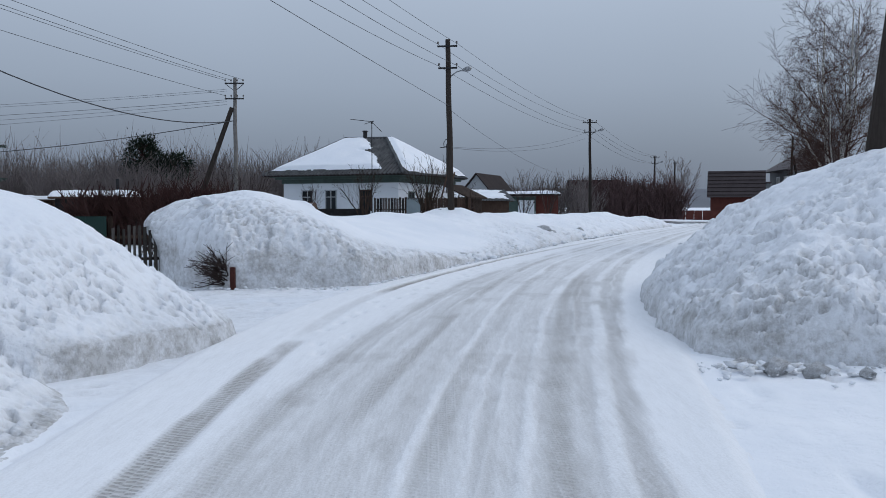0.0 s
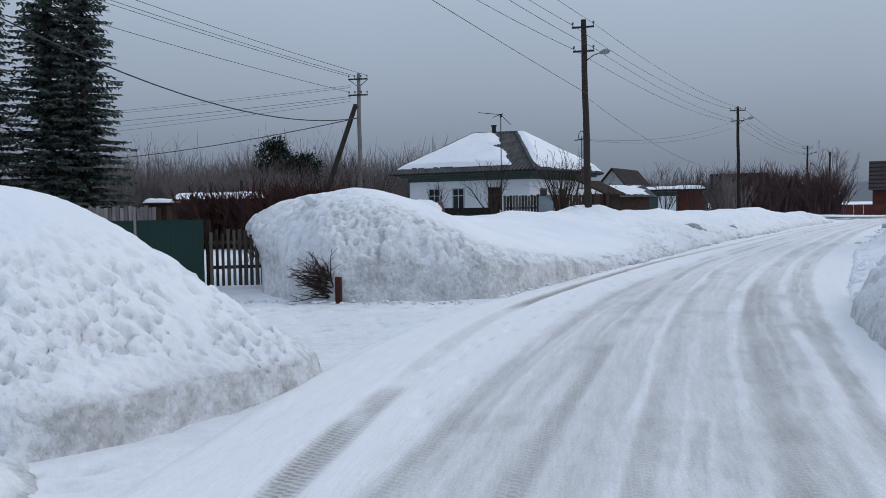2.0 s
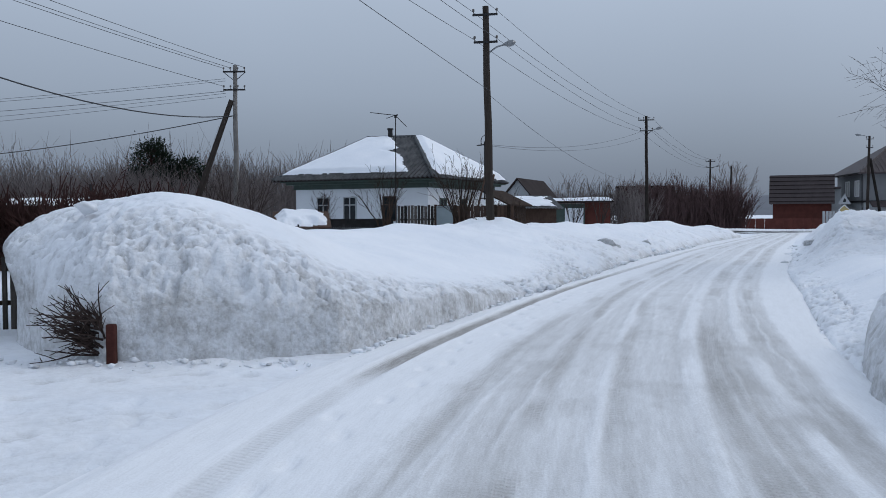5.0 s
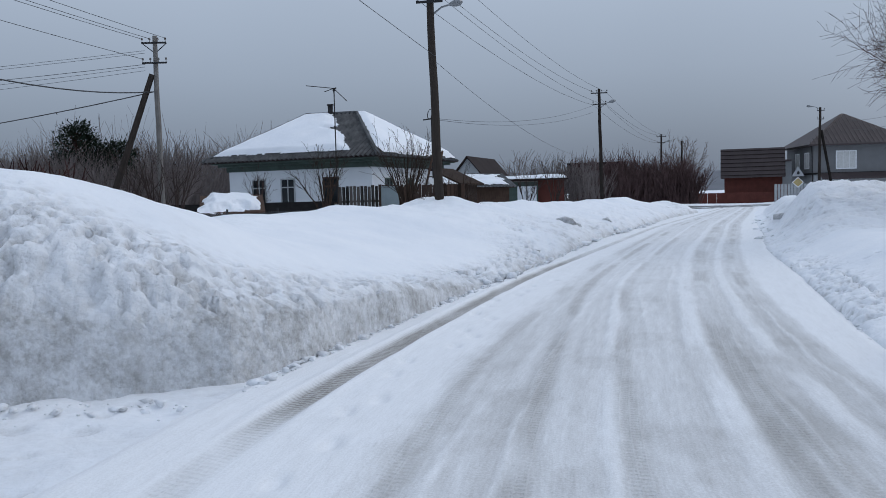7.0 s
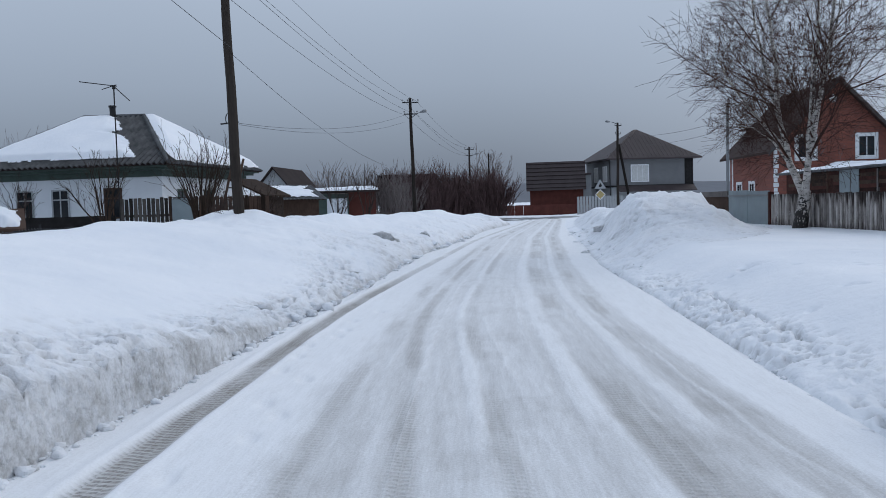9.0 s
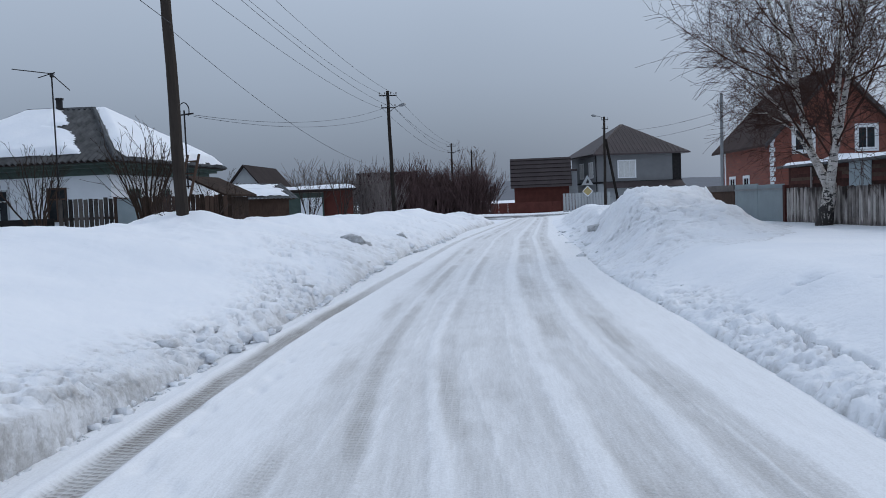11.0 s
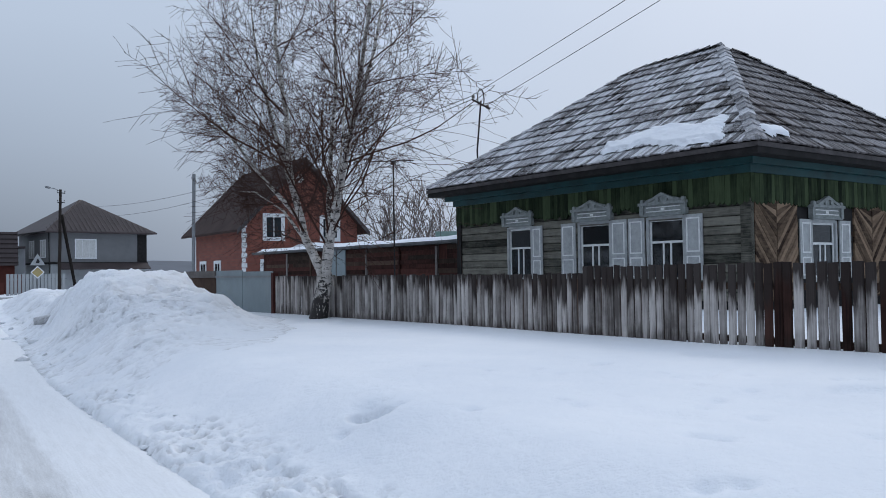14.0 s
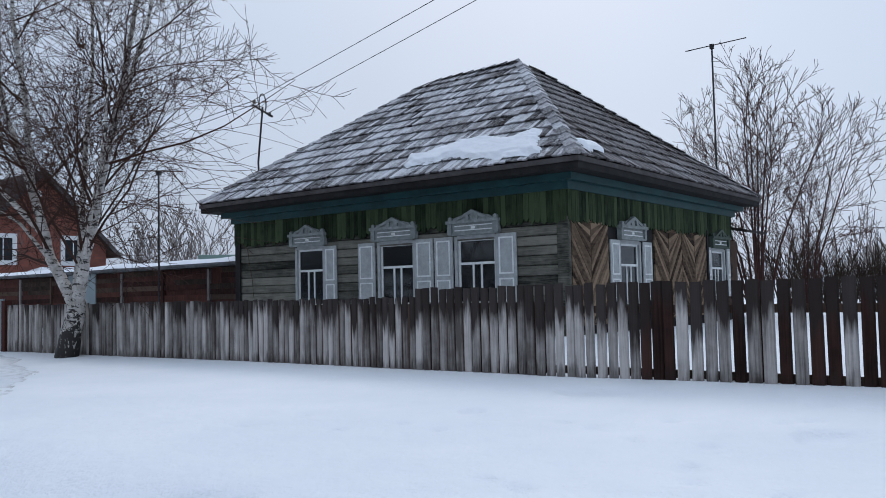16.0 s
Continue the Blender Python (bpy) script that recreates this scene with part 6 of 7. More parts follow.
BX = Vector((13.1, 25.1, 0)) + fdir * 7.95
bare_tree("birch_tree", (BX.x, BX.y, 0.35), [
    ([along_fence(0, 0), along_fence(-0.25, 0.6), along_fence(-0.45, 1.25)], 0.225, 0.15),
    ([along_fence(-0.42, 1.1), along_fence(0.25, 2.0, 0.1), along_fence(0.75, 3.2, 0.2), along_fence(1.0, 4.9, 0.2), along_fence(1.3, 6.6, 0.3), along_fence(1.3, 8.6, 0.3)], 0.12, 0.02),
    ([along_fence(-0.40, 1.15), along_fence(-0.2, 2.1, -0.2), along_fence(0.25, 3.6, -0.5), along_fence(0.3, 5.5, -0.7), along_fence(0.4, 8.9, -0.8)], 0.10, 0.018),
    ([along_fence(-0.45, 1.2), along_fence(-0.95, 2.0, 0.1), along_fence(-1.2, 3.2, 0.0), along_fence(-1.7, 4.8, -0.1), along_fence(-2.4, 6.4, 0.0), along_fence(-2.7, 8.2, 0.0)], 0.11, 0.018),
    ([along_fence(-1.1, 3.0), along_fence(-1.9, 4.2, 0.1), along_fence(-2.6, 5.6, 0.0), along_fence(-2.9, 7.1, -0.1)], 0.06, 0.014),
    ([along_fence(0.45, 2.5, 0.2), along_fence(1.5, 3.6, 0.7), along_fence(2.5, 4.6, 1.0), along_fence(3.4, 5.5, 1.1)], 0.06, 0.012),
    ([along_fence(0.45, 2.4, 0.1), along_fence(1.5, 4.4, 0.2), along_fence(2.3, 6.2, 0.3), along_fence(2.7, 7.8, 0.3)], 0.07, 0.014),
    ([along_fence(0.2, 1.9, 0.1), along_fence(1.2, 2.7, 0.2), along_fence(2.3, 3.2, 0.4), along_fence(3.2, 3.3, 0.5)], 0.04, 0.010),
    ([along_fence(-0.9, 1.9, 0.1), along_fence(-1.6, 2.6, 0.4), along_fence(-2.3, 3.5, 0.6), along_fence(-2.7, 4.7, 0.7)], 0.055, 0.012),
], BIRCH_CFG, BIRCH, BIRCH_TWIG, "large bare birch tree with white bark before the fence", "tree", 5)

SHRUB_CFG = {"levels": [(7, 0.42, 34, 0.07, 0.25), (6, 0.50, 36, 0.05, 0.15)], "twig": 0.008, "fine": 0.02, "wander": 0.10}


def shrub_tree(base, height, width, stems, seed, label, mat, cfg=SHRUB_CFG, name="bare_shrub", group="", thin=1.0):
    rng = random.Random(seed)
    rows = []
    for i in range(stems):
        a = rng.uniform(0, 2 * math.pi)
        w = width * rng.uniform(0.25, 1.0) * 0.5
        h = height * rng.uniform(0.65, 1.0)
        x, y = math.cos(a) * w, math.sin(a) * w
        rows.append(([(x * 0.08, y * 0.08, -0.3), (x * 0.3, y * 0.3, h * 0.35), (x * 0.65, y * 0.65, h * 0.68), (x, y, h)], (0.022 + height * 0.007) * thin, 0.008))
    return bare_tree(name, base, rows, cfg, mat, mat, label, "bush", seed, group)


OPEN_CFG = {"levels": [(9, 0.46, 40, 0.06, 0.18), (6, 0.5, 36, 0.05, 0.15), (4, 0.5, 34, 0.03, 0.2)], "twig": 0.0105, "fine": 0.02, "wander": 0.11, "slim": 0.36}
shrub_tree((35.2, 22.2, 0.6), 8.1, 8.2, 9, 21, "tall bare reddish shrub tree behind the wooden house", TWIG_RED, OPEN_CFG, thin=0.75)
shrub_tree((36.5, 20.7, 0.6), 6.6, 6.5, 5, 22, "bare reddish shrub beside the wooden house", TWIG_RED, OPEN_CFG, thin=0.7)
shrub_tree((-7.7, 22.9, 0.2), 1.9, 1.8, 9, 23, "dark reddish bare bush beyond the picket fence", TWIG_RED, dict(SHRUB_CFG, twig=0.009))
# bushes before the white house
LOW_CFG = {"levels": [(5, 0.45, 32, 0.08, 0.25), (4, 0.5, 34, 0.04, 0.15)], "twig": 0.007, "fine": 0.02, "wander": 0.12}
for i, (x, y, h, w, n, m) in enumerate(((-4.1, 42.2, 2.5, 2.6, 9, TWIG_BROWN), (-0.9, 40.2, 3.0, 2.6, 14, TWIG_BROWN), (-0.35, 37.2, 1.3, 1.2, 5, TWIG), (0.7, 36.0, 0.9, 2.2, 6, TWIG), (-10.6, 42.2, 3.0, 3.0, 8, TWIG), (-9.4, 41.0, 2.6, 2.4, 7, TWIG),
                                        (-12.2, 43.5, 3.0, 3.4, 8, TWIG), (1.0, 44.0, 2.2, 2.0, 6, TWIG_BROWN), (-6.9, 43.5, 2.2, 1.8, 5, TWIG), (5.2, 56.5, 2.8, 2.6, 7, TWIG), (7.4, 61.0, 3.2, 3.0, 7, TWIG))):
    shrub_tree((x, y, 0.75 if y < 43 else 0.4), h, w, n, 40 + i, "leafless brown garden bush standing in snow", m, LOW_CFG, "garden_bush", "garden bushes")


def thicket(name, spots, mat, label, seed, height, reach, shoots, twig=0.012, kind="stuff"):
    """A dense growth of thin bare shoots."""
    rng = random.Random(seed)
    l = Limbs()
    for (x, y, z, hk) in spots:
        for k in range(shoots):
            h = height * hk * rng.uniform(0.5, 1.0)
            p = Vector((x + rng.uniform(-reach, reach), y + rng.uniform(-reach, reach), z))
            q = curve(rng, p, (rng.uniform(-0.5, 0.5), rng.uniform(-0.5, 0.5), 1), h, 4, 0.14, 0.02)
            r = twig * rng.uniform(0.8, 2.0)
            l.add(q, [r * 1.6, r * 1.3, r, r * 0.8, r * 0.5], 3)
            for j in range(8):
                i = rng.choice((1, 2, 2, 3))
                d = side_way(rng, q[i + 1] - q[i], 32)
                s = curve(rng, q[i].lerp(q[i + 1], rng.random()), d, h * rng.uniform(0.15, 0.34), 2, 0.1, 0.08)
                l.add(s, [r * 0.8, r * 0.6, r * 0.4], 3)
    ob = new(name, to_mesh(name, l.v, l.f, mat))
    return tagged(ob, label, "bushes", kind=kind)


rng = random.Random(77)
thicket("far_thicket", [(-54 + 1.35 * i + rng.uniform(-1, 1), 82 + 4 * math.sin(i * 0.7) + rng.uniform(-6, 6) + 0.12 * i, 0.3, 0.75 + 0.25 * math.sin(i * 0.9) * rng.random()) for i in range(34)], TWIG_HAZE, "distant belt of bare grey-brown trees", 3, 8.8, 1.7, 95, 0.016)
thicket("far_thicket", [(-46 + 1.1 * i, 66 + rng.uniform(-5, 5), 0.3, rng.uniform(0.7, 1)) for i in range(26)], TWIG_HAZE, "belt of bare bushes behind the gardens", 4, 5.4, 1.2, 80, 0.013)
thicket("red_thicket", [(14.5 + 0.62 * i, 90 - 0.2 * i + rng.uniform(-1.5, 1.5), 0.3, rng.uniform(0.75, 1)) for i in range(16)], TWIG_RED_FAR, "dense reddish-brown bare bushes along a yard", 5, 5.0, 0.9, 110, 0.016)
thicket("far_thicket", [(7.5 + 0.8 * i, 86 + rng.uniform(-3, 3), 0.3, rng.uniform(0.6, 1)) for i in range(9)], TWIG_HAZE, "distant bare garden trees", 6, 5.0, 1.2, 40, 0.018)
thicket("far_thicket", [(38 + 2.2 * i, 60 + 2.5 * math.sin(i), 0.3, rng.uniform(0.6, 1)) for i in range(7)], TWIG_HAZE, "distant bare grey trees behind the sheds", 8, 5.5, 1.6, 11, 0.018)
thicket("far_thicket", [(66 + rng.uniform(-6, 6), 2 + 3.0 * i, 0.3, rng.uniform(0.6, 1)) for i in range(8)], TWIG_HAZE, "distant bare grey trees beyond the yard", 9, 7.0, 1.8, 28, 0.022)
thicket("yard_thicket", [(47 + 2.5 * math.sin(i * 1.3), 8 + 1.5 * i, 0.3, rng.uniform(0.65, 1)) for i in range(10)], TWIG_BROWN, "bare brown bushes beyond the yard", 12, 4.4, 1.4, 34, 0.018)
thicket("hedge", [(-10.5 + 0.42 * i, 24.8 + rng.uniform(-0.3, 0.3), 0.45, rng.uniform(0.75, 1)) for i in range(9)], TWIG_RED, "low dark red twiggy hedge behind the snow bank", 10, 1.95, 0.42, 110, 0.013)
thicket("dry_weeds", [(-7.3 + 0.35 * i, 20.6 + rng.uniform(-0.3, 0.3), 0.2, rng.uniform(0.7, 1)) for i in range(5)], TWIG, "thin dry weeds behind the picket fence", 11, 1.25, 0.3, 14, 0.006)
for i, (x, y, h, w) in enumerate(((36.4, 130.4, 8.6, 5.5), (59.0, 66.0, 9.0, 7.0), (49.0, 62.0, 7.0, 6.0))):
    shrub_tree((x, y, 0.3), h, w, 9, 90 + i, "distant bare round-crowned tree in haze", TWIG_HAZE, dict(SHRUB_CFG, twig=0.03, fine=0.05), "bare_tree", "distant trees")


def spruce(base, height, radius, seed, label):
    t = thing("spruce_tree", pose(*base), label, "tree", "spruces")
    rng = random.Random(seed)
    trunk, needles = Limbs(), Limbs()
    trunk.add([(0, 0, 0), (0.05, 0, height * 0.5), (0, 0, height)], [0.26, 0.16, 0.02], 8)
    v, f = [], []
    z = 1.2
    while z < height - 0.3:
        k = 1 - z / height
        for b in range(12):
            a = rng.uniform(0, 2 * math.pi)
            L = radius * (k ** 0.75) * rng.uniform(0.65, 1.15)
            n = 5
            pts = []
            for i in range(n + 1):
                s = L * i / n
                pts.append(Vector((math.cos(a) * s, math.sin(a) * s, z + 0.10 * s - 0.085 * s * s + 0.03 * s ** 3 * 0.5)))
            trunk.add(pts, [0.03 * (1 - i / (n + 1)) + 0.006 for i in range(n + 1)], 3)
            side = Vector((-math.sin(a), math.cos(a), 0))
            m = max(6, int(L * 13))
            for j in range(m):
                s = (j + rng.random()) / m
                i = min(int(s * n), n - 1)
                p = pts[i].lerp(pts[i + 1], s * n - i)
                for sg in (-1, 1):
                    out = (side * sg * rng.uniform(0.5, 1.0) + Vector((math.cos(a), math.sin(a), 0)) * rng.uniform(0.3, 0.9) + Vector((0, 0, rng.uniform(-1.0, 0.15)))).normalized()
                    ln = rng.uniform(0.22, 0.48) * (0.55 + 0.6 * (1 - s))
                    w = out.cross(Vector((rng.uniform(-1, 1), rng.uniform(-1, 1), 1))).normalized() * 0.05
                    o = len(v)
                    v += [p - w * 0.5, p + w * 0.5, p + out * ln * 0.6 + w, p + out * ln, p + out * ln * 0.6 - w]
                    f.append((o, o + 1, o + 2, o + 3, o + 4))
        z += rng.uniform(0.26, 0.40)
    trunk.part("trunk", TWIG, t)
    shared("crown", to_mesh("crown", v, f, NEEDLE), t)
    return t


for i, (x, y, h, r) in enumerate(((-24.9, 42.4, 17.5, 2.7), (-26.6, 42.0, 19.0, 2.9), (-29.0, 40.0, 18.0, 3.0), (-31.4, 38.0, 19.5, 3.2), (-33.5, 36.0, 18.0, 3.0))):
    spruce((x, y, 0.2), h, r, 60 + i, "tall dark green spruce tree behind the green fence")


def pine(base, height, seed):
    t = thing("pine_tree", pose(*base), "dark round-crowned pine among bare bushes", "tree")
    rng = random.Random(seed)
    trunk = Limbs()
    trunk.add([(0, 0, 0), (0.1, 0, height * 0.5), (0, 0, height * 0.9)], [0.2, 0.15, 0.05], 7)
    v, f = [], []
    for k in range(80):
        a, el = rng.uniform(0, 2 * math.pi), rng.uniform(-0.35, 1.0)
        rr = 1.55 * math.sqrt(max(0.08, 1 - el * el * 0.8)) * rng.uniform(0.45, 1.0)
        c = Vector((math.cos(a) * rr, math.sin(a) * rr, height * 0.62 + el * height * 0.34))
        trunk.add([(0, 0, c.z - 0.6), c], [0.05, 0.02], 3)
        for j in range(70):
            d = Vector((rng.gauss(0, 1), rng.gauss(0, 1), rng.gauss(0.2, 0.8)))
            p = c + d * 0.28
            o = len(v)
            e = d.normalized() * rng.uniform(0.14, 0.3)
            w = e.cross(Vector((0.3, 0.5, 1))).normalized() * 0.05
            v += [p - w, p + w, p + e]
            f.append((o, o + 1, o + 2))
    trunk.part("trunk", TWIG_RED, t)
    shared("crown", to_mesh("crown", v, f, PINE), t)


pine((-25.4, 70.5, 0.2), 7.3, 4)
pine((-23.0, 71.5, 0.2), 5.8, 5)

# ---- green gate, picket fence, stake and bush at the left drive ----
GREEN = thing("metal_gate", pose(-7.12, 17.72, -0.03, 0, 0, 193), "closed dark green sheet metal gate at the end of a drive", "gate")
for i, w in enumerate((0.0, 1.25, 2.9, 4.5)):
    w1 = (1.22, 2.86, 4.46, 6.2)[i]
    bm = bmesh.new()
    n = int((w1 - w) / 0.1)
    for k in range(n):  # trapezoid profile
        a, b = w + (w1 - w) * k / n, w + (w1 - w) * (k + 1) / n
        box(bm, a, b, -0.004 if k % 2 else 0.0, 0.012 if k % 2 else 0.016, -0.1 + 0.02 * i, 1.40)
    part("leaf", bm, GREEN_METAL, GREEN)
    part("post", boxes((w1 + 0.004, w1 + 0.05, -0.03, 0.03, -0.1, 1.41)), STEEL if i == 0 else IRON, GREEN)
part("top_rail", boxes((0.0, 6.2, -0.035, -0.013, 1.36, 1.41)), GREEN_METAL, GREEN)

PICKET = thing("picket_fence", pose(-7.06, 17.78, 0.12, 0, 0, 22), "old dark wooden picket fence beside the green gate", "fence")
pm = plank_meshes(OLD_PLANK, (0.055, 0.065, 0.075), 4, 8)
rng = random.Random(4)
for i in range(22):
    shared("picket", rng.choice(pm), PICKET, Matrix.LocRotScale((0.05 + i * 0.105, rng.uniform(-0.01, 0.01), 0), Euler((0, rng.uniform(-0.04, 0.04), radians(90))), (1, 1, rng.uniform(0.95, 1.08))))
for z in (0.35, 0.82):
    part("rail", boxes((0, 2.35, 0.016, 0.05, z - 0.03, z + 0.03)), DARK_PLANK, PICKET)
for x in (0.0, 1.2):
    part("post", boxes((x - 0.05, x + 0.05, 0.052, 0.14, -0.2, 1.25)), DARK_PLANK, PICKET)

YARD = thing("board_fence", pose(-20.0, 26.3, 0.1, 0, 0, 8), "grey weathered board fence behind the green gate", "fence")
ym = plank_meshes(GREY_PLANK, (0.10, 0.11, 0.12), 4, 9)
for i in range(56):
    shared("board", rng.choice(ym), YARD, Matrix.LocRotScale((i * 0.125, rng.uniform(-0.01, 0.01), 0), Euler((0, rng.uniform(-0.015, 0.015), radians(90))), (1, 1, rng.uniform(1.52, 1.62))))
part("rail", boxes((0, 7.0, 0.02, 0.06, 1.0, 1.08)), GREY_PLANK, YARD)
YARD2 = thing("board_fence", pose(-25.5, 45.6, 0.3, 0, 0, 4), "dark board fence across the snowy garden", "fence")
yd = plank_meshes(DARK_PLANK, (0.13, 0.14, 0.15), 4, 10)
for i in range(64):
    shared("board", rng.choice(yd), YARD2, Matrix.LocRotScale((i * 0.155, rng.uniform(-0.01, 0.01), 0), Euler((0, rng.uniform(-0.02, 0.02), radians(90))), (1, 1, rng.uniform(1.35, 1.55))))
part("rail", boxes((0, 9.9, 0.02, 0.06, 0.9, 0.98)), DARK_PLANK, YARD2)

STAKE = thing("stake", pose(-4.15, 16.42, -0.15), "short rusty red-brown stake before the snow bank", "stake")
part("shaft", boxes((-0.05, 0.05, -0.045, 0.045, 0.0, 0.56), bevel=0.012), RUST, STAKE)
tw = Limbs()
rng = random.Random(15)
for i in range(54):
    p = Vector((-4.34 + rng.uniform(-0.16, 0.08), 16.50 + rng.uniform(-0.08, 0.16), 0.05 + rng.uniform(0, 0.40)))
    d = Vector((rng.uniform(-1.0, 0.12), rng.uniform(-0.55, 0.0), rng.uniform(-0.02, 0.75)))
    q = curve(rng, p, d, rng.uniform(0.22, 0.75), 5, 0.18, 0.0)
    tw.add(q, [0.015, 0.012, 0.010, 0.007, 0.005, 0.004], 4)
    for j in range(4):
        i2 = rng.choice((1, 2, 3, 4))
        tw.add(curve(rng, q[i2], side_way(rng, q[i2 + 1] - q[i2], 42), rng.uniform(0.08, 0.24), 2, 0.12, 0.03), [0.007, 0.005, 0.004], 3)
tagged(new("buried_bush", to_mesh("buried_bush", tw.v, tw.f, TWIG)), "dark twigs of a bush sticking out of the snow bank", "bush")


# ---- snow clods along the banks ----
def clod_mesh(seed, mat, flat=0.7):
    rng = random.Random(seed)
    bm = bmesh.new()
    bmesh.ops.create_icosphere(bm, subdivisions=1, radius=1.0)
    off = Vector((seed * 3.1, seed * 1.7, 0))
    for v in bm.verts:
        v.co *= 1 + 0.75 * noise.noise(v.co * 1.4 + off) + 0.4 * noise.noise(v.co * 3.1 + off)
        v.co.z *= flat
    me = bpy.data.meshes.new("clod")
    bm.to_mesh(me)
    bm.free()
    me.materials.append(mat)
    me.polygons.foreach_set("use_smooth", [True] * len(me.polygons))
    return me


CLODS = [clod_mesh(i, SNOW_BANK) for i in range(5)]
CLOD_V = [np.array([v.co[:] for v in me.vertices]) for me in CLODS]
CLOD_F = [[tuple(p.vertices) for p in me.polygons] for me in CLODS]


def clods(spots, mat, label, seed):
    """Joined lumps of snow: (x, y, z, size)."""
    rng = random.Random(seed)
    verts, faces, dirt_shade = [], [], []
    for x, y, z, s in spots:
        i = rng.randrange(5)
        a = rng.uniform(0, 6.3)
        c, sn = math.cos(a), math.sin(a)
        p = CLOD_V[i] * np.array([s, s * rng.uniform(0.6, 1.0), s * rng.uniform(0.6, 0.9)])
        q = np.stack([p[:, 0] * c - p[:, 1] * sn + x, p[:, 0] * sn + p[:, 1] * c + y, p[:, 2] + z], -1)
        o = len(verts)
        verts += q.tolist()
        faces += [tuple(k + o for k in f) for f in CLOD_F[i]]
        dirt_shade += [rng.random() ** 2 * 0.8] * len(p)
    me = to_mesh("snow_clods", verts, faces, mat, True)
    for key, vals in (("dirt_shade", dirt_shade), ("crumb", [0.7] * len(dirt_shade))):
        at = me.attributes.new(key, "FLOAT", "POINT")
        at.data.foreach_set("value", vals)
    return tagged(new("snow_clods", me), label, "snow", kind="stuff")


def line_spots(fx, y0, y1, n, near, out, size, seed, zf=None):
    rng = random.Random(seed)
    r = []
    for i in range(n):
        y = rng.uniform(y0, y1)
        e = min(rng.expovariate(1.0), 1.6) * out
        x = float(fx(y)) + near * (e - 0.10)
        s = size * (0.18 + rng.random() ** 4 * 1.0)
        z = float(ground_height(np.array(x), np.array(y))) if zf is None else zf(x, y)
        r.append((x, y, z + s * 0.15, s))
    return r


clods(line_spots(left_edge, 16.6, 24, 260, -0.3, 0.25, 0.07, 1, lambda x, y: 0.02) + line_spots(left_edge, 24, 50, 320, -1, 0.22, 0.13, 2, lambda x, y: 0.05), SNOW_BANK, "broken lumps of snow at the foot of the long bank", 1)
rng = random.Random(33)
clods([(float(left_edge(22.5 + 0.55 * i)) - 0.22 - 0.5 * rng.random(), 22.5 + 0.55 * i + rng.uniform(-0.2, 0.2), 0.12 + 0.12 * rng.random(), rng.uniform(0.07, 0.19)) for i in range(34)], SNOW_BANK, "rounded grey lumps thrown against the long bank", 7)
clods(line_spots(right_edge, 15.5, 29, 500, 1, 0.45, 0.045, 3) + line_spots(right_edge, 33, 50, 120, 1, 0.5, 0.12, 4), SNOW_BANK, "broken lumps of snow along the road edge", 2)
rng = random.Random(31)
clods([(rng.uniform(2.45, 4.6), 8.60 - abs(rng.gauss(0, 0.45)), 0.0, 0.012 + 0.05 * rng.random() ** 4) for i in range(120)] + [(3.05 + rng.gauss(0, 0.22), 8.15 + rng.gauss(0, 0.1), 0.05, rng.uniform(0.02, 0.07)) for i in range(26)], SNOW_BANK, "dirty lumps fallen from the steep snow heap", 3)
clods([(rng.uniform(-6, -1.8), 16.5 - abs(rng.gauss(0, 0.28)), 0.0, 0.012 + 0.05 * rng.random() ** 4) for i in range(130)], SNOW_BANK, "small lumps before the left bank", 5)
for x, y, z, r in ((4.35, 37.6, 0.62, 0.42), (4.75, 38.3, 0.45, 0.25), (6.9, 43.0, 0.40, 0.32), (8.0, 46.2, 0.35, 0.36), (3.0, 32.0, 0.22, 0.16), (2.3, 29.2, 0.2, 0.15), (2.0, 28.2, 0.15, 0.13), (12.6, 40.0, 0.5, 0.32), (2.92, 8.38, 0.02, 0.15), (3.16, 8.18, 0.03, 0.21), (3.52, 8.06, 0.02, 0.17), (3.95, 7.98, 0.01, 0.12)):
    ch = thing("snow_chunk", pose(x, y, z, 0, 0, x * 70), "dirty grey chunk of ploughed snow on the bank", "snow chunk", "dirty snow chunks")
    me = clod_mesh(int(x * 10), SNOW_BANK, 0.6)
    for key, val in (("dirt_shade", 0.95), ("crumb", 0.9)):
        at = me.attributes.new(key, "FLOAT", "POINT")
        at.data.foreach_set("value", [val] * len(me.vertices))
    shared("lump", me, ch, Matrix.Diagonal((r, r * 0.7, r * 0.75, 1)))
STICK = tagged(new("dark_stick", to_mesh("dark_stick", *tube_data([(-6.05, 15.3, 0.04), (-5.98, 15.36, 0.07), (-5.86, 15.42, 0.10)], [0.025, 0.035, 0.015], 6), TWIG)), "short dark stick lying on the snowy drive", "stick")
BOULDER = thing("snow_block", pose(-5.1, 17.8, 1.62), "rounded block of snow on top of the bank", "snow block")
shared("lump", clod_mesh(8, SNOW), BOULDER, Matrix.LocRotScale((0, 0, 0.10), None, (0.22, 0.16, 0.13)))

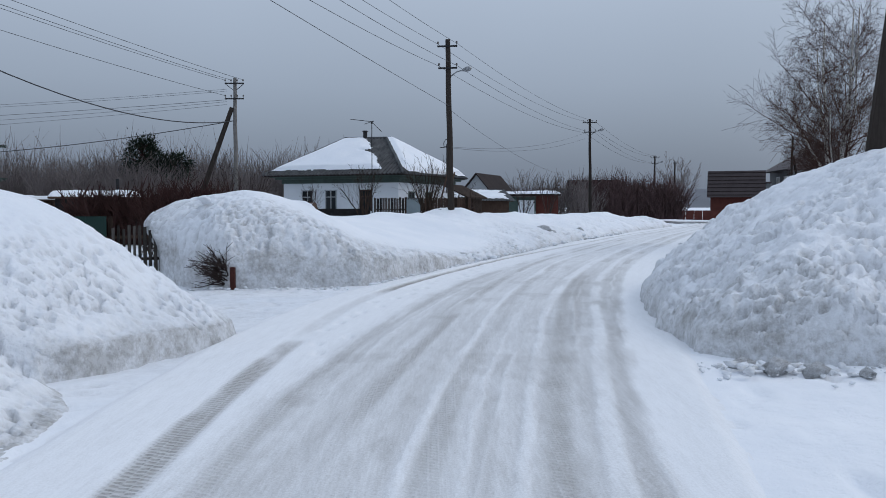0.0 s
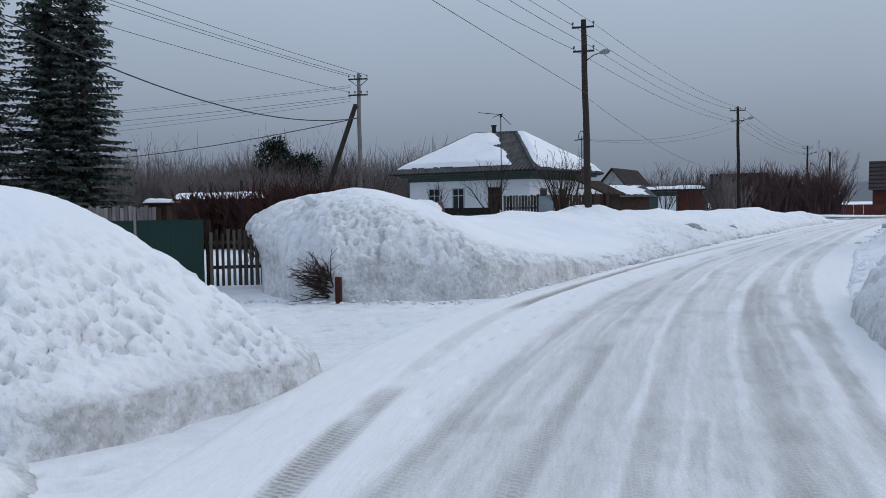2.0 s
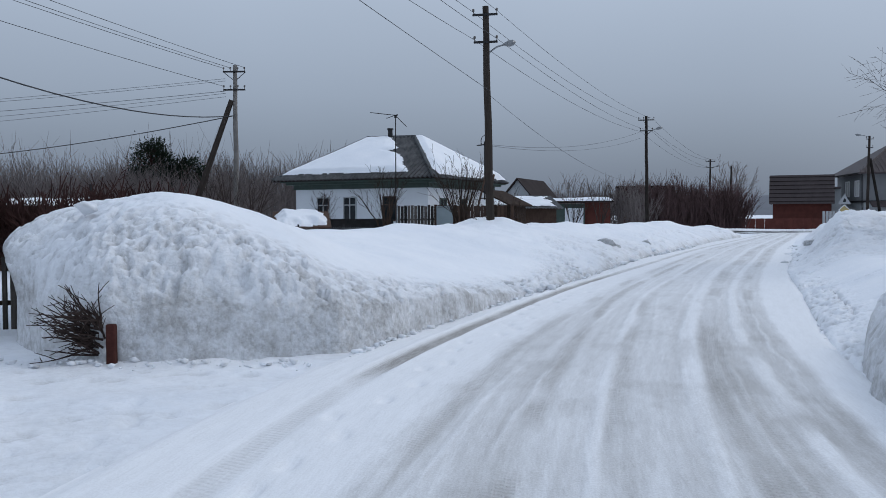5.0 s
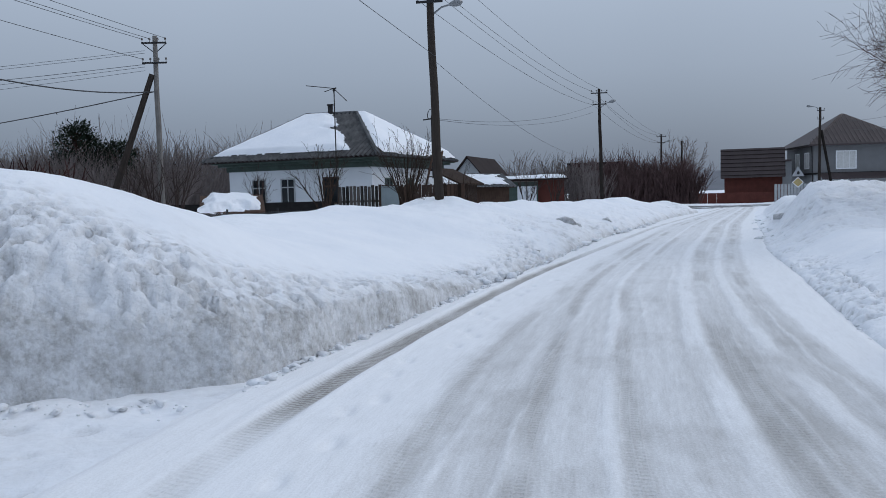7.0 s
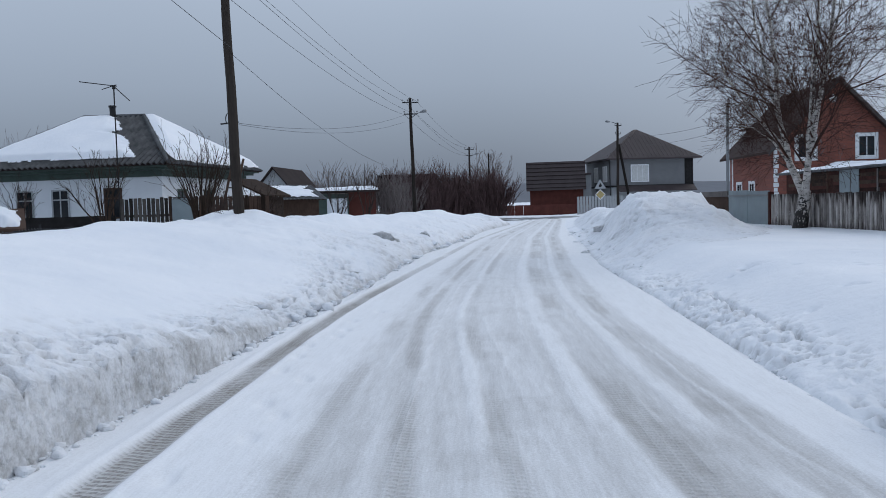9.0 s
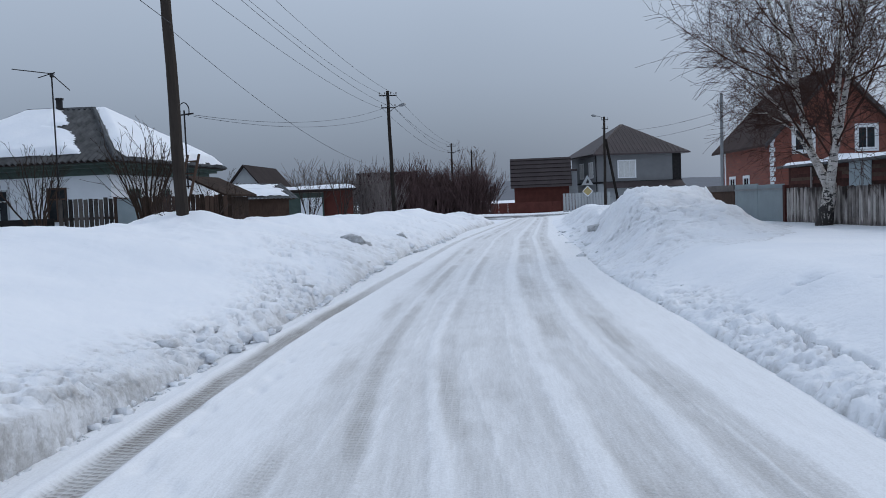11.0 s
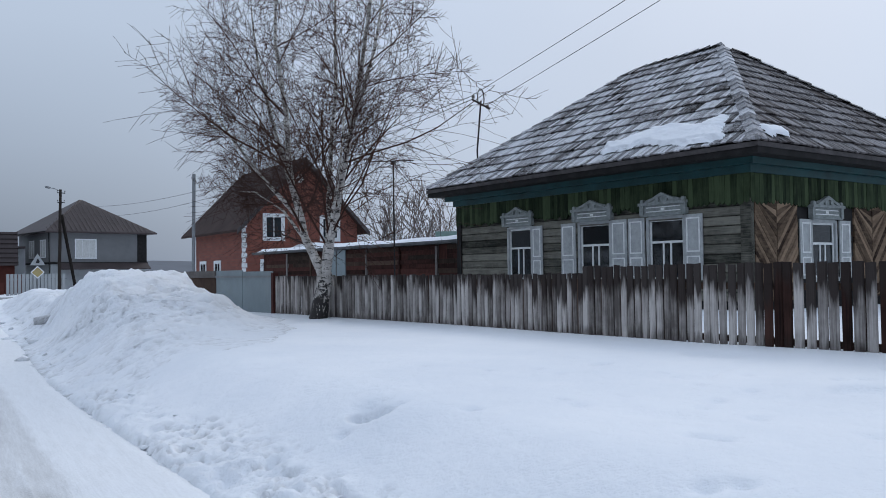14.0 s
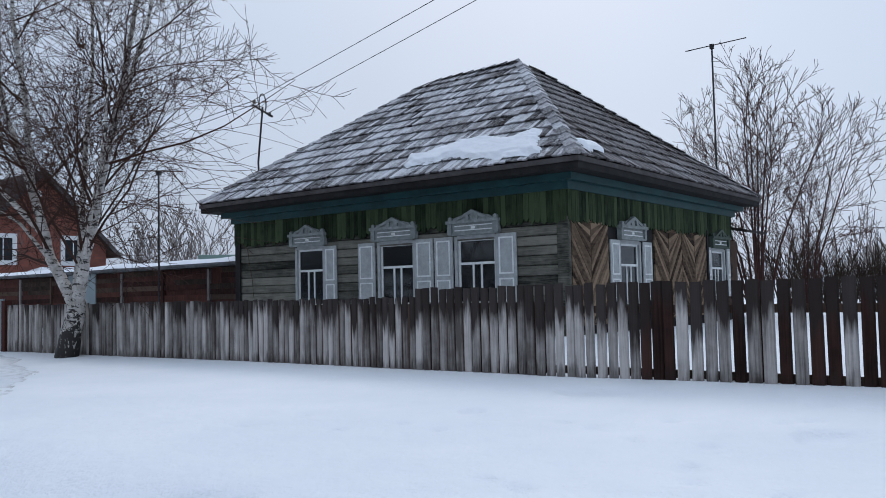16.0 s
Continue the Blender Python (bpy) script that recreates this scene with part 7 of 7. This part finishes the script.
def snow_slab(parent, x0, x1, y0, y1, z, thick, seed):
    """Snow lying on a flat roof, rounded at the edges."""
    n, k = max(10, int((x1 - x0) * 9)), max(10, int((y1 - y0) * 9))

    def top(x, y):
        e = np.minimum(np.minimum(x - x0, x1 - x), np.minimum(y - y0, y1 - y))
        return z + thick * np.sqrt(np.clip(e / 0.28, 0, 1)) * (1 + 0.5 * fbm(x * 0.8, y * 0.8, seed, 4)) + 0.04 * fbm(x * 2.5, y * 2.5, seed + 3, 3) * smooth(e, 0.05, 0.3)

    return shared("roof_snow", grid_mesh("roof_snow", np.linspace(x0, x1, n), np.linspace(y0, y1, k), top, SNOW), parent)


# ---- sheds and houses farther off ----
SHED = thing("shed", pose(19.25, 24.75, 0, 0, 0, -14.5), "long low dark plank shed with snow on its roof", "shed")
part("wall", boxes((1.0, 1.15, 9.75, 25.5, 0.2, 2.45)), RED_PLANK, SHED)
part("end_wall", boxes((1.16, 4.5, 25.35, 25.5, 0.2, 2.4)), DARK_PLANK, SHED)
rng = random.Random(3)
for i in range(7):
    y = 9.8 + i * 2.2
    for k in range(14):
        z = 0.35 + 0.15 * k
        part("plank", boxes((0.965 - rng.uniform(0, 0.02), 0.997, y + 0.06, y + 2.14 - rng.choice((0, 0, 0, 0.5)), z, z + 0.143)), rng.choice((DARK_PLANK, RED_PLANK, RED_PLANK, DARK_PLANK, GREY_PLANK) if k % 5 == 0 else (DARK_PLANK, RED_PLANK, RED_PLANK)), SHED)
    part("stud", boxes((0.92, 0.998, y - 0.05, y + 0.05, 0.2, 2.42)), rng.choice((DARK_PLANK, RED_PLANK, GREY_PLANK)), SHED)
part("panel", boxes((0.92, 0.952, 17.9, 19.6, 1.2, 2.46)), GATE_BLUE, SHED, "pale blue door panel")
part("roof", boxes((0.80, 5.0, 9.72, 26.2, 2.47, 2.56)), DARK_ROOF, SHED)
part("eave_sheet", tubes(([(0.77, 9.72, 2.52), (0.77, 26.2, 2.52)], 0.06)), SLATE, SHED)
gx_, gy_ = np.linspace(0.82, 4.9, 20), np.linspace(9.8, 26.1, 90)
sm = grid_mesh("roof_snow", gx_, gy_, lambda x, y: 2.57 + 0.16 * np.minimum(1, np.minimum(np.minimum(x - 0.82, 4.9 - x) * 4, np.minimum(y - 9.8, 26.1 - y) * 3)) + 0.05 * fbm(x * 0.9, y * 0.9, 801, 3) * smooth(x, 0.6, 0.9), SNOW)
shared("roof_snow", sm, SHED)
part("stove_pipe", tubes(([(3.0, 11.2, 2.5), (3.0, 11.2, 3.9)], 0.11), sides=8), IRON, SHED)


def gable_house(name, m, w, d, h, rise, wall_mat, roof_mat, label, over=0.4, thick=0.12, category="house", trim=None):
    """Gable to the front (-y); x to the right, origin at the front left corner."""
    t = thing(name, m, label, category)
    bm = bmesh.new()
    poly_prism(bm, [(0, -0.3), (w, -0.3), (w, h), (w / 2, h + rise), (0, h)], "y", 0, 0.25)
    part("front_wall", bm, wall_mat, t)
    bm = bmesh.new()
    poly_prism(bm, [(0, -0.3), (w, -0.3), (w, h), (w / 2, h + rise), (0, h)], "y", d - 0.25, d)
    part("back_wall", bm, wall_mat, t)
    part("side_wall", boxes((0, 0.25, 0.25, d - 0.25, -0.3, h)), wall_mat, t)
    part("side_wall", boxes((w - 0.25, w, 0.25, d - 0.25, -0.3, h)), wall_mat, t)
    k = rise / (w / 2)
    for s_ in (0, 1):
        bm = bmesh.new()
        a, b = (-over, h - over * k) if not s_ else (w + over, h - over * k), (w / 2, h + rise)
        poly_prism(bm, [(a[0], a[1] + 0.02), (b[0], b[1] + 0.02), (b[0], b[1] + thick + 0.02), (a[0], a[1] + thick + 0.02)], "y", -over, d + over)
        part("roof_slope", bm, roof_mat, t)
        if trim:
            bm = bmesh.new()
            poly_prism(bm, [(a[0], a[1] - 0.14), (b[0], b[1] - 0.14), (b[0], b[1] + thick + 0.03), (a[0], a[1] + thick + 0.03)], "y", -over - 0.05, -over - 0.002)
            part("barge_board", bm, trim, t)
    return t


RH = gable_house("brick_house", pose(33.6, 60.0, 0, 0, 0, -16), 7.7, 9.5, 4.7, 3.95, BRICK, BROWN_ROOF, "two-storey red brick house with a steep dark gable roof", 0.6, 0.14, trim=EAVE_WOOD)
for x in (1.95, 5.75):
    simple_window(RH, pose(x, -0.001, 3.85), 0.95, 1.2, WHITE, "v", border=0.24)
simple_window(RH, pose(1.7, -0.001, 1.2), 0.9, 1.1, WHITE, "v", border=0.2)
simple_window(RH, pose(-0.001, 4.5, 1.2, 0, 0, -90), 0.9, 1.1, WHITE, "v", border=0.2)
simple_window(RH, pose(-0.001, 7.3, 1.2, 0, 0, -90), 0.9, 1.1, WHITE, "v", border=0.2)
for i in range(16):
    part("quoin", boxes((-0.03, 0.15 + 0.08 * (i % 2), -0.03, -0.002, -0.1 + i * 0.30, 0.16 + i * 0.30)), WHITE, RH)
    part("quoin", boxes((-0.03, -0.002, -0.002, 0.15 + 0.08 * (i % 2), -0.1 + i * 0.30, 0.16 + i * 0.30)), WHITE, RH)
part("corner_strip", boxes((-0.03, -0.002, 8.75, 9.0, -0.2, 4.7)), WHITE, RH)
part("vent", tubes(([(3.7, -0.05, 7.5), (3.7, 0.0, 7.5)], 0.26), sides=14), WHITE, RH)
porch = thing("porch_roof", pose(35.5, 57.0, 0, 0, 0, -27), "small snow-covered porch beside the brick house", "porch")
part("roof", boxes((0, 7.5, 0, 3.0, 3.05, 3.2)), DARK_ROOF, porch)
snow_slab(porch, 0.02, 7.48, 0.02, 2.98, 3.2, 0.2, 1001)
part("wall", boxes((0.2, 7.2, 0.4, 0.6, 0.0, 3.04)), DARK_PLANK, porch)
SP = thing("steel_post", pose(31.0, 61.3, 0), "tall grey steel post beside the brick house", "post")
part("shaft", tubes(([(0, 0, 0), (0.1, 0, 7.5)], 0.10), sides=8), STEEL, SP)

# grey two-storey house at the far crossing
GH = thing("grey_house", pose(41.0, 100.2, 0.3, 0, 0, -6), "grey two-storey house with a brown metal hip roof", "house")
GW, GD, GT = 9.7, 9.0, 5.65
part("upper_wall", boxes((0, GW, 0, 0.3, 2.75, GT), (0, 0.3, 0.3, GD, 2.75, GT), (GW - 0.3, GW, 0.3, GD, 2.75, GT), (0.3, GW - 0.3, GD - 0.3, GD, 2.75, GT)), GREY_WALL, GH)
part("lower_wall", boxes((0.1, GW - 0.1, 0.05, 0.35, -0.3, 2.6), (0.1, 0.4, 0.35, GD, -0.3, 2.6)), GREY_PALE, GH, "pale grey lower wall")
part("belt", boxes((-0.1, GW + 0.1, -0.1, 0.0, 2.55, 2.75), (-0.1, 0.0, 0.0, GD, 2.55, 2.75)), BLACK_WOOD, GH)
part("corner", boxes((GW - 1.0, GW + 0.02, -0.02, -0.002, 2.76, GT)), BLACK_WOOD, GH)
bm = bmesh.new()
poly_prism(bm, [(-1.1, 2.0), (-1.1, 2.1), (-0.1, 2.7), (-0.1, 2.6)], "x", 0.6, GW)
part("skirt_roof", bm, METAL_ROOF, GH, "snow-dusted skirt roof")
hip_roof(GH, -0.7, GW + 0.8, -0.8, GD + 0.7, GT + 0.12, Vector((4.4, 4.3, 9.35)), Vector((4.8, 4.5, 9.35)), METAL_ROOF, 0.14)
for i in range(24):
    a = -0.7 + (GW + 1.5) * (i + 0.5) / 24
    e = Vector((a, -0.8, GT + 0.16))
    tip = Vector((4.4, 4.3, 9.04))
    k = 1 - abs(a - 4.55) / 5.6
    part("roof_seam", tubes(([e, e + Vector((0, 5.1 * max(k, 0.03), 3.58 * max(k, 0.03)))], 0.03), sides=4), METAL_ROOF, GH)
simple_window(GH, pose(3.4, -0.001, 3.2), 1.9, 1.75, WHITE, "w", CURTAIN, border=0.12)
for y in (2.0, 5.2):
    simple_window(GH, pose(-0.001, y, 3.3, 0, 0, -90), 1.3, 1.6, WHITE, "v", CURTAIN, border=0.1)
part("gutter", tubes(([(-0.72, -0.8, GT + 0.05), (-0.72, GD, GT + 0.0)], 0.06), ([(-0.2, -0.15, GT), (-0.1, -0.1, 0.2)], 0.05)), BLACK_WOOD, GH)
wing = thing("annex", pose(37.6, 103.0, 0, 0, 0, -13), "low pale annex beside the grey house", "annex")
part("wall", boxes((0, 2.1, 0, 5, -0.2, 4.4)), GREY_PALE, wing)
part("roof", boxes((-0.6, 2.0, -0.6, 5.3, 4.41, 4.62)), METAL_ROOF, wing)
YF = thing("yard_fence", pose(34.2, 93.5, 0, 0, 0, 10), "pale grey slatted yard fence before the grey house", "fence")
slat = plank_meshes(GREY_PALE, (0.28, 0.3), 2, 31)
for i in range(16):
    shared("slat", slat[i % 2], YF, Matrix.LocRotScale((i * 0.36, 0, 0), Euler((0, 0, radians(90))), (1, 1, 1.9)))
part("rail", boxes((0, 5.7, 0.02, 0.07, 1.4, 1.5)), STEEL, YF)
gp = utility_pole((36.0, 88.0, 0.0), 8.9, (0.1, 0), ((8.6, 0.35), (7.8, 0.3)), (8.75, -1.2, 0.2, 0.25), "dark utility pole with strut and lamp at the crossing", 0.15)
part("strut", tubes(([(1.6, 0.2, 0), (0.2, 0, 6.8)], 0.13), sides=7), POLE_WOOD, gp)

SIGN = thing("road_sign", pose(30.2, 79.2, 0, 0, 0, -22), "yellow diamond priority sign under a white warning triangle", "road sign")
part("post", tubes(([(0, 0.03, 0), (0, 0.03, 3.3)], 0.03)), STEEL, SIGN)
d = 0.46
bm = bmesh.new()
poly_prism(bm, [(0, 1.95 - d), (d, 1.95), (0, 1.95 + d), (-d, 1.95)], "y", -0.02, 0.0)
part("diamond", bm, WHITE, SIGN)
d = 0.36
bm = bmesh.new()
poly_prism(bm, [(0, 1.95 - d), (d, 1.95), (0, 1.95 + d), (-d, 1.95)], "y", -0.03, -0.021)
part("diamond_field", bm, YELLOW, SIGN, "yellow field")
bm = bmesh.new()
poly_prism(bm, [(-0.5, 2.45), (0.5, 2.45), (0, 3.28)], "y", -0.02, 0.0)
part("triangle", bm, GREY_PALE, SIGN)
bm = bmesh.new()
poly_prism(bm, [(-0.12, 2.6), (0.1, 2.6), (0.14, 2.75), (0.02, 2.95), (-0.06, 2.8)], "y", -0.03, -0.021)
part("symbol", bm, IRON, SIGN)

BARN = thing("barn", pose(32.5, 103.4, 0, 0, 0, -20), "barn with a tall dark metal roof over red walls", "barn")
part("wall", boxes((0, 6.0, 0, 7, -0.3, 2.9)), BRICK_RED, BARN)
bm = bmesh.new()
poly_prism(bm, [(-0.5, 2.75), (1.0, 6.0), (6.0, 6.0), (7.5, 2.75)], "x", -0.4, 6.3)
part("roof", bm, METAL_ROOF, BARN)
for i in range(7):
    part("roof_batten", boxes((-0.42, 6.32, -0.45 + 0.21 * i, -0.40 + 0.21 * i, 3.0 + 0.455 * i, 3.06 + 0.455 * i)), DARK_ROOF, BARN)
RF = thing("red_fence", pose(27.8, 101.0, 0, 0, 0, -8), "low red-brown fence at the far crossing", "fence")
for i in range(9):
    part("panel", boxes((i * 0.98, i * 0.98 + 0.95, 0, 0.05, -0.2, 1.15)), BRICK_RED, RF)
part("gate", boxes((8.9, 10.4, 0, 0.06, -0.2, 1.9)), BRICK_RED, RF, "taller red-brown gate")

# beyond the white house
G1 = gable_house("gable_house", pose(1.2, 74.0, 0, 0, 0, -20), 3.2, 7.0, 2.5, 1.9, GREY_PALE, DARK_ROOF, "pale house with a steep dark gable roof", 0.35)
S1 = thing("lean_shed", pose(0.3, 55.0, 0, 0, 0, 8), "low dark shed with a snow-dusted slate roof", "shed")
part("wall", boxes((0, 3.9, 0, 3, -0.2, 2.0)), DARK_PLANK, S1)
corrugated(S1, Vector((-0.3, -0.4, 2.05)), Vector((4.3, -0.4, 1.95)), Vector((-0.3, 3.2, 2.85)), Vector((4.3, 3.2, 2.75)), 0.18, 0.03, SLATE, "roof_sheet")
part("roof_deck", boxes((-0.25, 4.2, -0.2, 3.1, 1.93, 1.99)), DARK_PLANK, S1)
for y_, w_ in ((0.3, 4.2), (1.6, 4.2)):
    snow_patch(S1, Vector((-0.2, y_ - 0.4, 2.10 + 0.222 * y_)), Vector((1, 0, -0.02)), Vector((0, 0.976, 0.217)), Vector((0, -0.217, 0.976)), w_, 1.7, 900 + int(y_ * 10), 0.08)
S2 = thing("garage", pose(4.6, 67.6, 0, 0, 0, -6), "green and white garage with a snow-covered roof", "garage")
part("wall", boxes((0, 2.6, 0, 4, -0.2, 2.4)), TRIM_GREEN, S2)
part("white_wall", boxes((1.2, 2.5, -0.06, -0.002, 0, 2.1)), PLASTER, S2)
part("brick_wall", boxes((2.62, 4.4, 0.5, 4, -0.2, 2.5)), BRICK_RED, S2)
part("roof", boxes((-0.4, 4.6, -0.5, 4.2, 2.51, 2.6)), DARK_ROOF, S2)
snow_slab(S2, -0.38, 4.58, -0.48, 4.15, 2.6, 0.24, 1003)
R2 = gable_house("dark_red_house", pose(14.6, 99.0, 0, 0, 0, -14), 8.4, 6.0, 3.2, 0.01, BRICK_RED, DARK_ROOF, "dark red house behind dense bushes", 0.2)
part("roof_block", boxes((-0.3, 5.7, -0.3, 6.3, 3.22, 4.7)), DARK_ROOF, R2)
W2 = gable_house("white_cottage", pose(33.5, 140.0, 0, 0, 0, 10), 6.0, 7.0, 2.6, 2.2, PLASTER, GREY_PALE, "small far pale cottage", 0.3)
PD = utility_pole((31.5, 116.0, 0), 7.8, (0, 0), ((7.5, 0.25),), None, "far thin utility pole", 0.14)
LOWSH = thing("low_shed", pose(24.5, 104.0, 0, 0, 0, 0), "low far shed with snowy roof", "shed")
part("wall", boxes((0, 4, 0, 3, -0.2, 1.3)), DARK_PLANK, LOWSH)
snow_slab(LOWSH, -0.2, 4.2, -0.2, 3.2, 1.3, 0.25, 1005)

# in front of the white house: hutch, fences
HUT = thing("hutch", pose(-8.0, 40.2, 0.02, 0, 0, 14), "small dark hutch under thick snow", "hutch")
part("body", boxes((0, 1.6, 0, 1.4, -0.2, 1.15)), DARK_PLANK, HUT)
bm = bmesh.new()
poly_prism(bm, [(-0.3, 1.10), (-0.3, 1.16), (1.7, 1.78), (1.7, 1.70)], "x", -0.35, 1.95)
part("roof", bm, DARK_PLANK, HUT)
snow_patch(HUT, Vector((-0.42, -0.35, 1.15)), Vector((1, 0, 0)), Vector((0, 0.955, 0.297)), Vector((0, -0.297, 0.955)), 2.45, 2.2, 950, 0.24, "snow_cap")
DF = thing("plank_fence", pose(-3.6, 42.9, 0.5, 0, 0, 4), "dark weathered plank fence before the white house", "fence")
dfm = plank_meshes(OLD_PLANK, (0.12, 0.13), 3, 51)
dfd = plank_meshes(DARK_PLANK, (0.12, 0.13), 3, 52)
rng = random.Random(8)
for i in range(36):
    shared("board", rng.choice(dfm if i < 11 else dfd), DF, Matrix.LocRotScale((i * 0.142, 0, 0), Euler((0, rng.uniform(-0.02, 0.02), radians(90))), (1, 1, rng.uniform(1.50, 1.58))))
part("rail", boxes((0, 5.1, 0.02, 0.06, 0.9, 0.98)), DARK_PLANK, DF)
part("door", boxes((1.6, 2.3, -0.06, -0.02, 0.2, 1.5)), GATE_BLUE, DF, "faded turquoise gate panel")
LF = thing("low_rail_fence", pose(-10.5, 43.2, 0.4, 0, 0, 3), "low dark rail fence in deep snow", "fence")
part("rail", boxes((0, 6.6, 0, 0.05, 0.45, 1.08)), BLACK_WOOD, LF)
for i in range(5):
    part("post", boxes((i * 1.6, i * 1.6 + 0.09, 0.052, 0.14, -0.2, 1.05)), DARK_PLANK, LF)
LAD = thing("ladder", pose(-0.6, 43.4, 0.5, 0, 0, -30), "dark wooden ladder leaning against the white house", "ladder")
for x in (0, 0.42):
    part("stile", tubes(([(x, 0, 0), (x, 1.4, 2.9)], 0.045), sides=6), DARK_PLANK, LAD)
for i in range(7):
    part("rung", tubes(([(0, 0.2 * i + 0.1, 0.414 * i + 0.2), (0.42, 0.2 * i + 0.1, 0.414 * i + 0.2)], 0.025), sides=5), DARK_PLANK, LAD)
PORCH1 = thing("side_porch", pose(0.15, 48.6, 0.3, 0, 0, -24), "brown plank porch on the side of the white house", "porch")
part("wall", boxes((0, 1.2, 0, 2.2, -0.2, 1.75)), DARK_PLANK, PORCH1)
bm = bmesh.new()
poly_prism(bm, [(-0.2, 2.5), (1.4, 1.75), (1.4, 1.83), (-0.2, 2.58)], "y", -0.4, 2.6)
part("roof", bm, DARK_PLANK, PORCH1)

# left gardens
LS = thing("garden_shed", pose(-17.6, 37.9, 0, 0, 0, 24), "low dark red garden shed with snowy flat roof", "shed")
part("wall", boxes((0, 3.4, 0, 3, -0.2, 1.95)), BLACK_WOOD, LS)
part("roof", boxes((-0.3, 3.7, -0.3, 3.3, 1.96, 2.04)), DARK_PLANK, LS)
snow_slab(LS, -0.28, 3.68, -0.28, 3.28, 2.04, 0.25, 1007)
part("stove_pipe", tubes(([(2.7, 1, 2.0), (2.7, 1, 2.9)], 0.08), sides=8), IRON, LS)
LS2 = thing("garden_shed", pose(-24.0, 47.0, 0, 0, 0, 18), "dark garden shed with a snowy roof among bushes", "shed")
part("wall", boxes((0, 5.5, 0, 3, -0.2, 1.9)), DARK_PLANK, LS2)
part("roof", boxes((-0.3, 5.8, -0.3, 3.3, 1.905, 2.0)), DARK_PLANK, LS2)
snow_slab(LS2, -0.28, 5.78, -0.28, 3.28, 2.0, 0.2, 1009)
# house with the green roof, and a low roof, seen past the wooden house
GR = gable_house("green_roof_house", pose(42.2, 45.3, 0, 0, 0, 40), 3.2, 5.0, 2.9, 0.9, DARK_PLANK, plain("weathered_green_sheet", (0.06, 0.13, 0.12), 0.6), "small far house with a green sheet roof", 0.3)
FR = gable_house("far_roof_house", pose(62.5, 16.0, 0, 0, 0, -70), 6.0, 8.0, 2.6, 1.6, GREY_WALL, GREY_PALE, "far low house with a pale roof beyond the yard", 0.3)

# far wooded ridge across the valley, haze of falling snow put into its colour
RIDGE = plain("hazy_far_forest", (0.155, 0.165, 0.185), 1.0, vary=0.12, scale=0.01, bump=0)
gx_ = np.linspace(-3200, 3200, 160)
gy_ = np.linspace(1500, 2300, 12)
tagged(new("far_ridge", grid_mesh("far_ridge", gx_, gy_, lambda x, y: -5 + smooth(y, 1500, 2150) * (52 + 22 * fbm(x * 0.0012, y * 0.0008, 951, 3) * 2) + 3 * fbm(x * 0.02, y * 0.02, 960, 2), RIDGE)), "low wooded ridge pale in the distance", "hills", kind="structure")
# leaning pole on the right beyond the snow heap
RP = thing("utility_pole", pose(6.35, 12.6, 1.6), "dark thick pole leaning beside the snow heap", "utility pole", "utility poles")
part("shaft", tubes(([(-0.25, 0, -1.5), (0.02, 0, 1.0), (0.42, -0.1, 4.8)], [0.17, 0.15, 0.13]), sides=10), POLE_WOOD, RP)

# wet dark asphalt laid bare at the crossing
def asphalt_material():
    m = Mat("wet_asphalt", 0.45)
    n = m.noise(0.5, 5, 0.65)
    c = m.mix(m.span(m.noise(30, 3), 0.3, 0.7), (0.045, 0.047, 0.05), (0.085, 0.087, 0.09))
    m.colour(m.mix(m.span(n, 0.50, 0.60), c, (0.62, 0.64, 0.67)))
    return m.m


AS_X, AS_Y = np.linspace(20.5, 37, 40), np.linspace(79, 89, 26)
tagged(new("crossing", grid_mesh("crossing", AS_X, AS_Y, lambda x, y: 0.05 + 0.03 * fbm(x * 0.8, y * 0.8, 990, 3) - 0.12 * smooth(np.abs(y - 84), 3.6, 5), asphalt_material())), "wet dark asphalt patch between snow at the crossing", "road", kind="structure")

# chain-link net on low posts before the white house
NET = thing("net_fence", pose(-9.4, 38.2, 0.35, 0, 0, -1), "sagging grey chain-link fence in deep snow", "fence")
strands = bmesh.new()
for i in range(74):
    for s_ in (-1, 1):
        x0 = 0.08 * i + (0.8 if s_ < 0 else 0.0)
        tube(strands, [(x0, 0, 0.0), (x0 + s_ * 0.4, 0.004 * s_, 0.42 - 0.03 * math.sin(i * 0.3)), (x0 + s_ * 0.8, 0, 0.80 - 0.05 * math.sin(i * 0.21))], 0.006, 3)
part("net", strands, STEEL, NET)
for i in range(4):
    part("post", tubes(([(0.8 + 1.7 * i, 0.05, -0.4), (0.82 + 1.7 * i, 0.05, 0.95)], 0.035), sides=7), IRON, NET)
